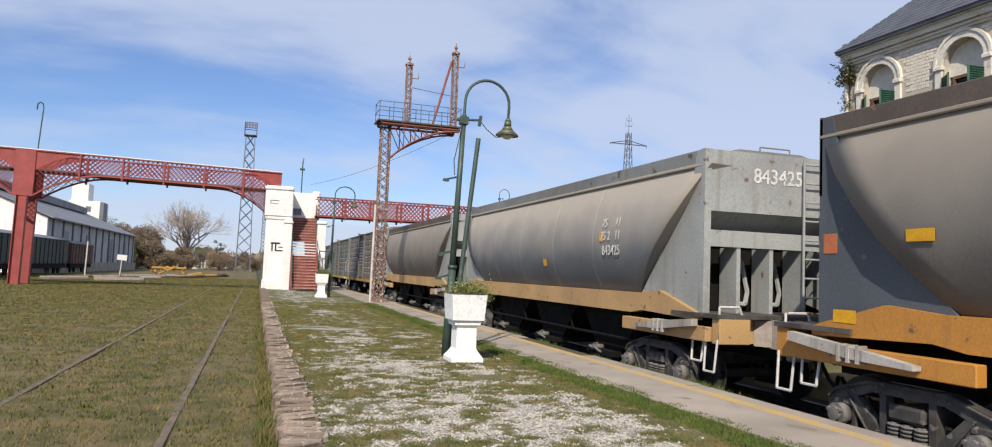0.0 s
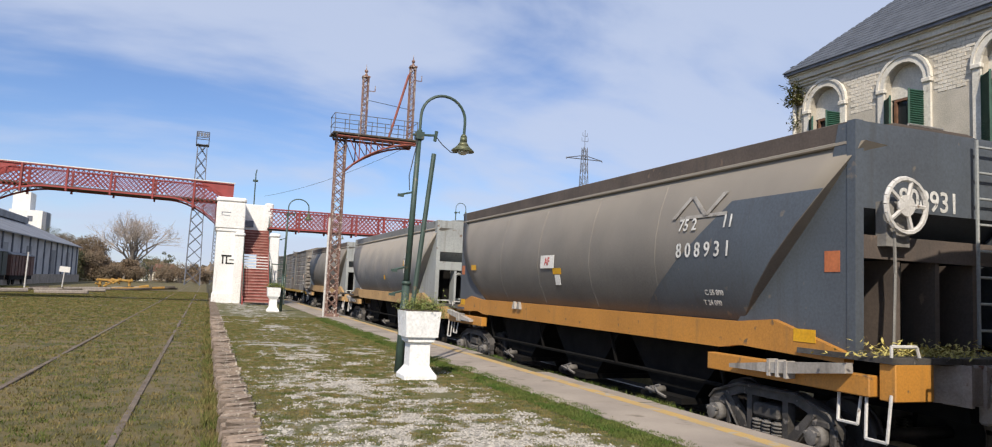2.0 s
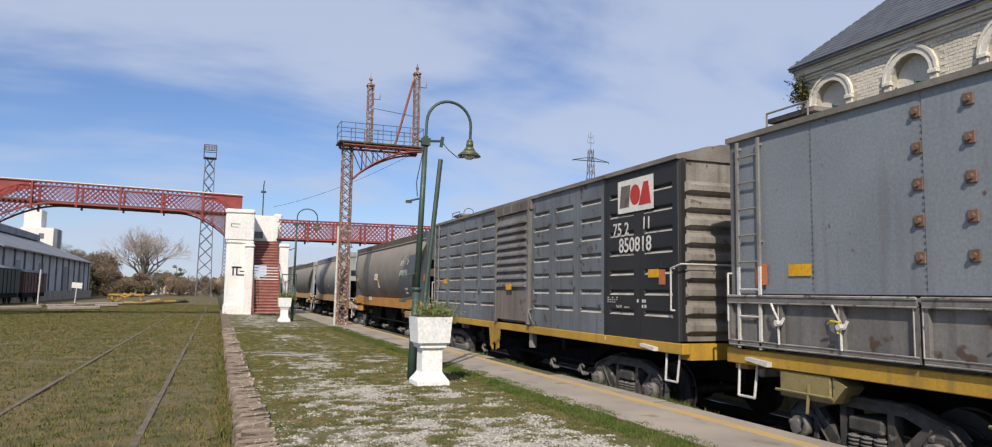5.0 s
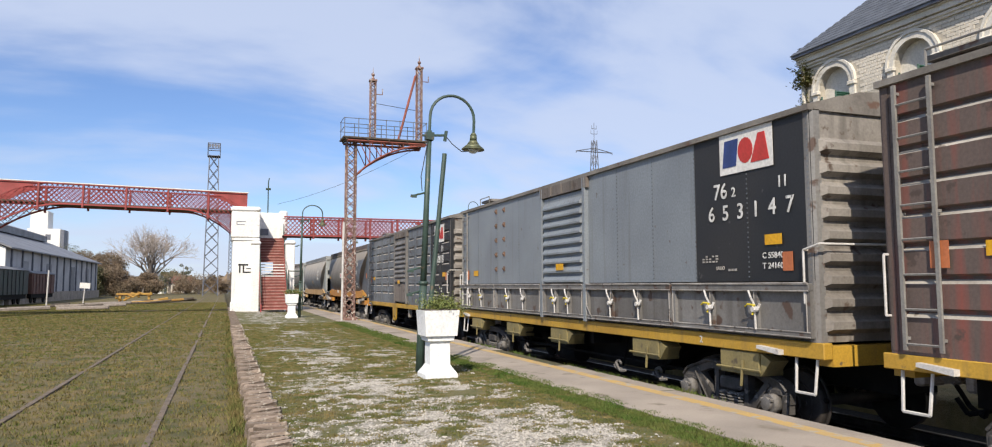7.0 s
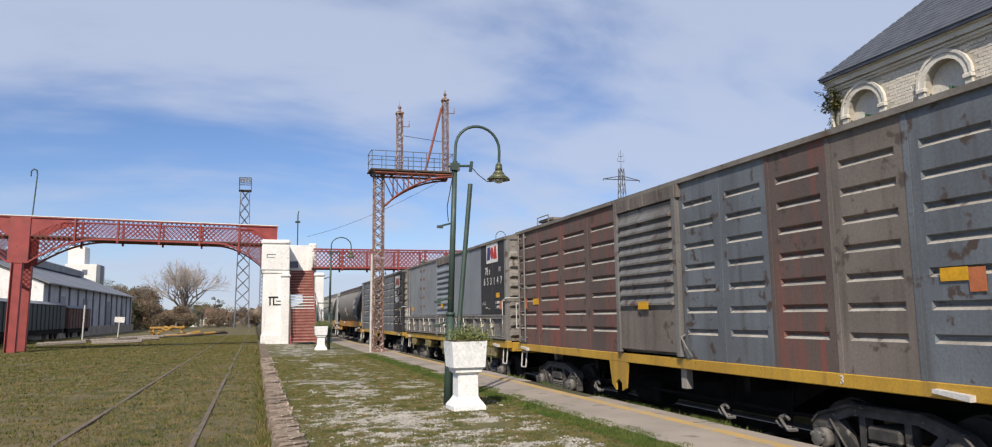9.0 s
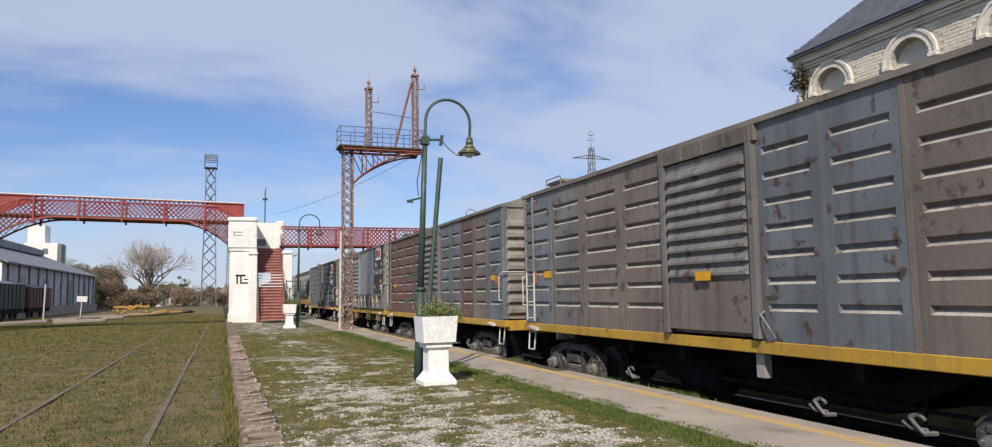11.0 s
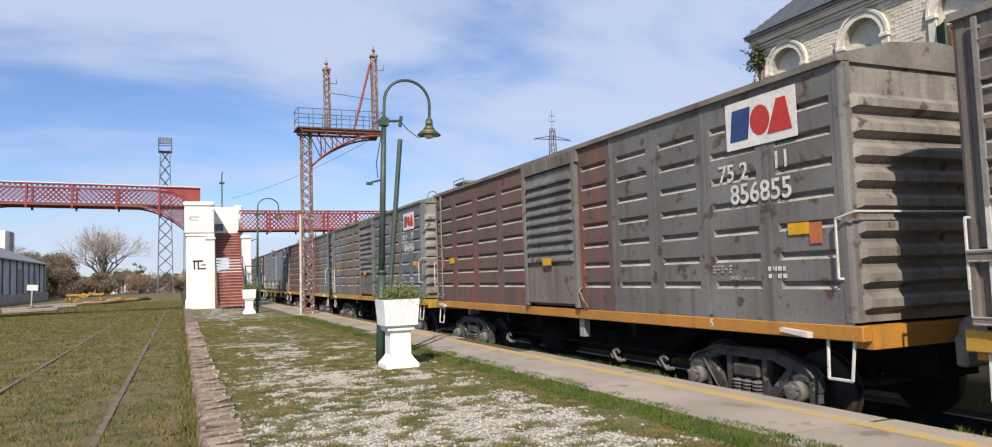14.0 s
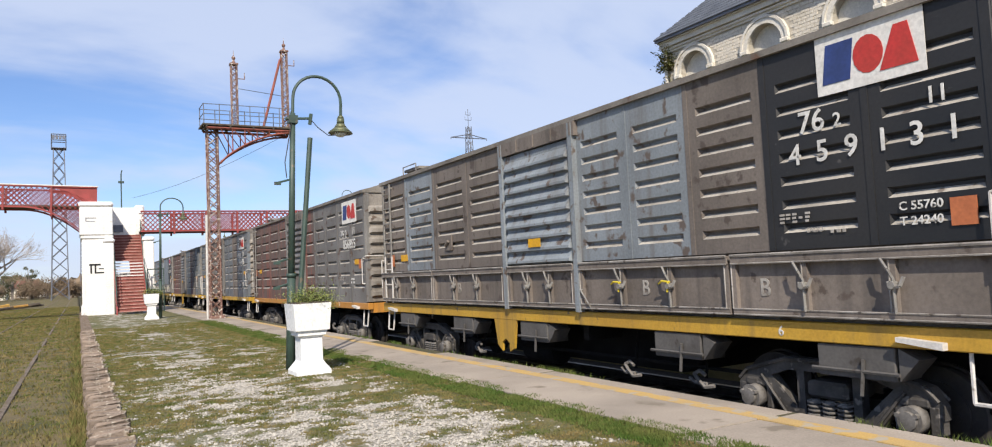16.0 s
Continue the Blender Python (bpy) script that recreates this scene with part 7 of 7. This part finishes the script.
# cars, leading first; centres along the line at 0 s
hopper(32.7, M_hop_paleB, None, M_hop_end, M_sillF, "tan-grey bulged hopper wagon with ochre sill", "", seed=3)
hopper(16.88, M_hop_paleA, None, M_hop_end, M_sillF, "pale grey bulged grain hopper wagon with faded ochre sill", "843425",
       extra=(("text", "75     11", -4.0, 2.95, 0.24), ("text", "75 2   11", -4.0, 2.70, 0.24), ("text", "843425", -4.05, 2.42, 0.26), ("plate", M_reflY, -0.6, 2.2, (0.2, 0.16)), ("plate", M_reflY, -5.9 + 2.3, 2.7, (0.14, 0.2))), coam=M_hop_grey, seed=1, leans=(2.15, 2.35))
hopper(0.93, M_hop_paleB, M_hop_slate, M_hop_slate, M_sillO, "tan and slate-blue bulged grain hopper wagon with orange sill", "808931",
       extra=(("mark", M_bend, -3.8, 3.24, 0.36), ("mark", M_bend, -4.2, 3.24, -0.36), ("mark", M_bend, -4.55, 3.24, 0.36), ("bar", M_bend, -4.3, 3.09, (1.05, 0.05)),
              ("text", "75 2", -4.0, 2.97, 0.25), ("text", "11", -4.88, 2.97, 0.25), ("text", "8 0 8 9 3 1", -4.38, 2.60, 0.29),
              ("plate", M_plate, 0.62, 2.53, (0.62, 0.26)), ("red", "AF", 0.62, 2.53, 0.22), ("text", "C 55 800", -4.55, 2.02, 0.11), ("text", "T 24 000", -4.45, 1.88, 0.11),
              ("plate", M_reflY, 0.2, 2.34, (0.36, 0.12)), ("plate", M_plate, 0.2, 2.17, (0.22, 0.2)), ("plate", M_reflY, 5.0, 2.46, (0.34, 0.13))), wheel=True, seed=2, straw=True)

NUM = lambda a, b, c: ((a, 1.66, 3.03, 0.30), (b, 0.86, 3.08, 0.28), (c, 1.22, 2.75, 0.34))
NUMF = lambda a, b, c: ((a[:2], 1.68, 3.20, 0.30), (a[-1], 1.40, 3.17, 0.18), (b, 0.47, 3.20, 0.20), ("  ".join(c), 1.12, 2.90, 0.29))
g, bl, dk, br, gn, bk = M_bgrey, M_bblue, M_bdark, M_bbrown, M_bgreen, M_bblack
boxcar(-14.2, 6.6, (bl, bl, bl, bl), (bl, bl, bl, bk, bk), M_sillY, "blue-grey ribbed steel boxcar with black number panel and yellow sill",
       NUM("75 2", "11", "850818"), (1.20, 3.58, 1.1, 0.55, True), seed=0)
pa = M_bpale
boxcar(-28.75, 6.75, (pa, pa, pa, pa), (pa, pa, pa, bk, bk), M_sillY, "smooth blue-grey boxcar with drop flaps and yellow sill",
       NUMF("76 2", "11", "653147"), (1.14, 3.70, 1.05, 0.55, False), flaps=("C 55840", "T 24160"), smooth=True, door=pa, seed=1)
boxcar(-43.05, 6.55, (br, br, br, br), (bl, bl, br, dk, bl), M_sillY, "rusty red-brown and grey ribbed boxcar with yellow sill",
       (), None, seed=2, door=g)
boxcar(-57.65, 6.65, (bl, g, dk, dk), (bl, bl, dk, bl, bl), M_sillY, "weathered grey ribbed steel boxcar with yellow sill",
       NUM("75 2", "13", "846436"), (1.2, 3.55, 1.1, 0.5, True), seed=3, door=g)
boxcar(-72.25, 6.65, (br, br, br, br), (br, g, g, g, g), M_sillO, "grey and rust-brown ribbed steel boxcar with orange sill",
       NUM("75 2", "11", "856855"), (1.16, 3.60, 1.15, 0.58, False), seed=4, door=g)
boxcar(-86.8, 6.65, (dk, M_bflake, dk, dk), (M_bflake, M_bflake, dk, bk, bk), M_sillY, "sooty dark ribbed boxcar with drop flaps and yellow sill",
       NUMF("76 2", "11", "459131"), (1.05, 3.70, 1.05, 0.56, False), flaps=("C 55760", "T 24240"), door=M_bflake, boxes=M_boxgrey, seed=5, flapm=M_bdark)
boxcar(47.7, 6.65, (g, g, dk, g), (g, dk, g, g), M_sillY, "weathered grey ribbed steel boxcar with yellow sill", (), None, seed=6, door=g)
boxcar(62.3, 6.65, (gn, g, gn, g), (gn, gn, g, gn), M_sillY, "weathered green-grey ribbed steel boxcar", (), None, seed=7, door=g)
hopper(77.5, M_hop_slate, None, M_hop_grey, M_sillF, "dark grey bulged hopper wagon", "", seed=4)
hopper(93.3, M_hop_grey, None, M_hop_grey, M_sillF, "dark grey bulged hopper wagon", "", seed=5)


# ---- what moves ----
def motions():
    times = [0.5 * i for i in range(33)]
    for car, c in CARS:
        walk(car, [(t, pose(TRAIN_X, c + SPEED * t, ZR)) for t in times])
    turn = math.degrees(SPEED / 0.43)
    ticks = [0.1 * i for i in range(161)]
    for w, dy in WHEELS:
        if -95 < CENTRE[w.parent.parent.name] < 20:
            walk(w, [(t, pose(0, dy, 0.43, -turn * t)) for t in ticks])
        else:
            walk(w, [(0, pose(0, dy, 0.43)), (16, pose(0, dy, 0.43))])


CENTRE = {car.name: c for car, c in CARS}
motions()
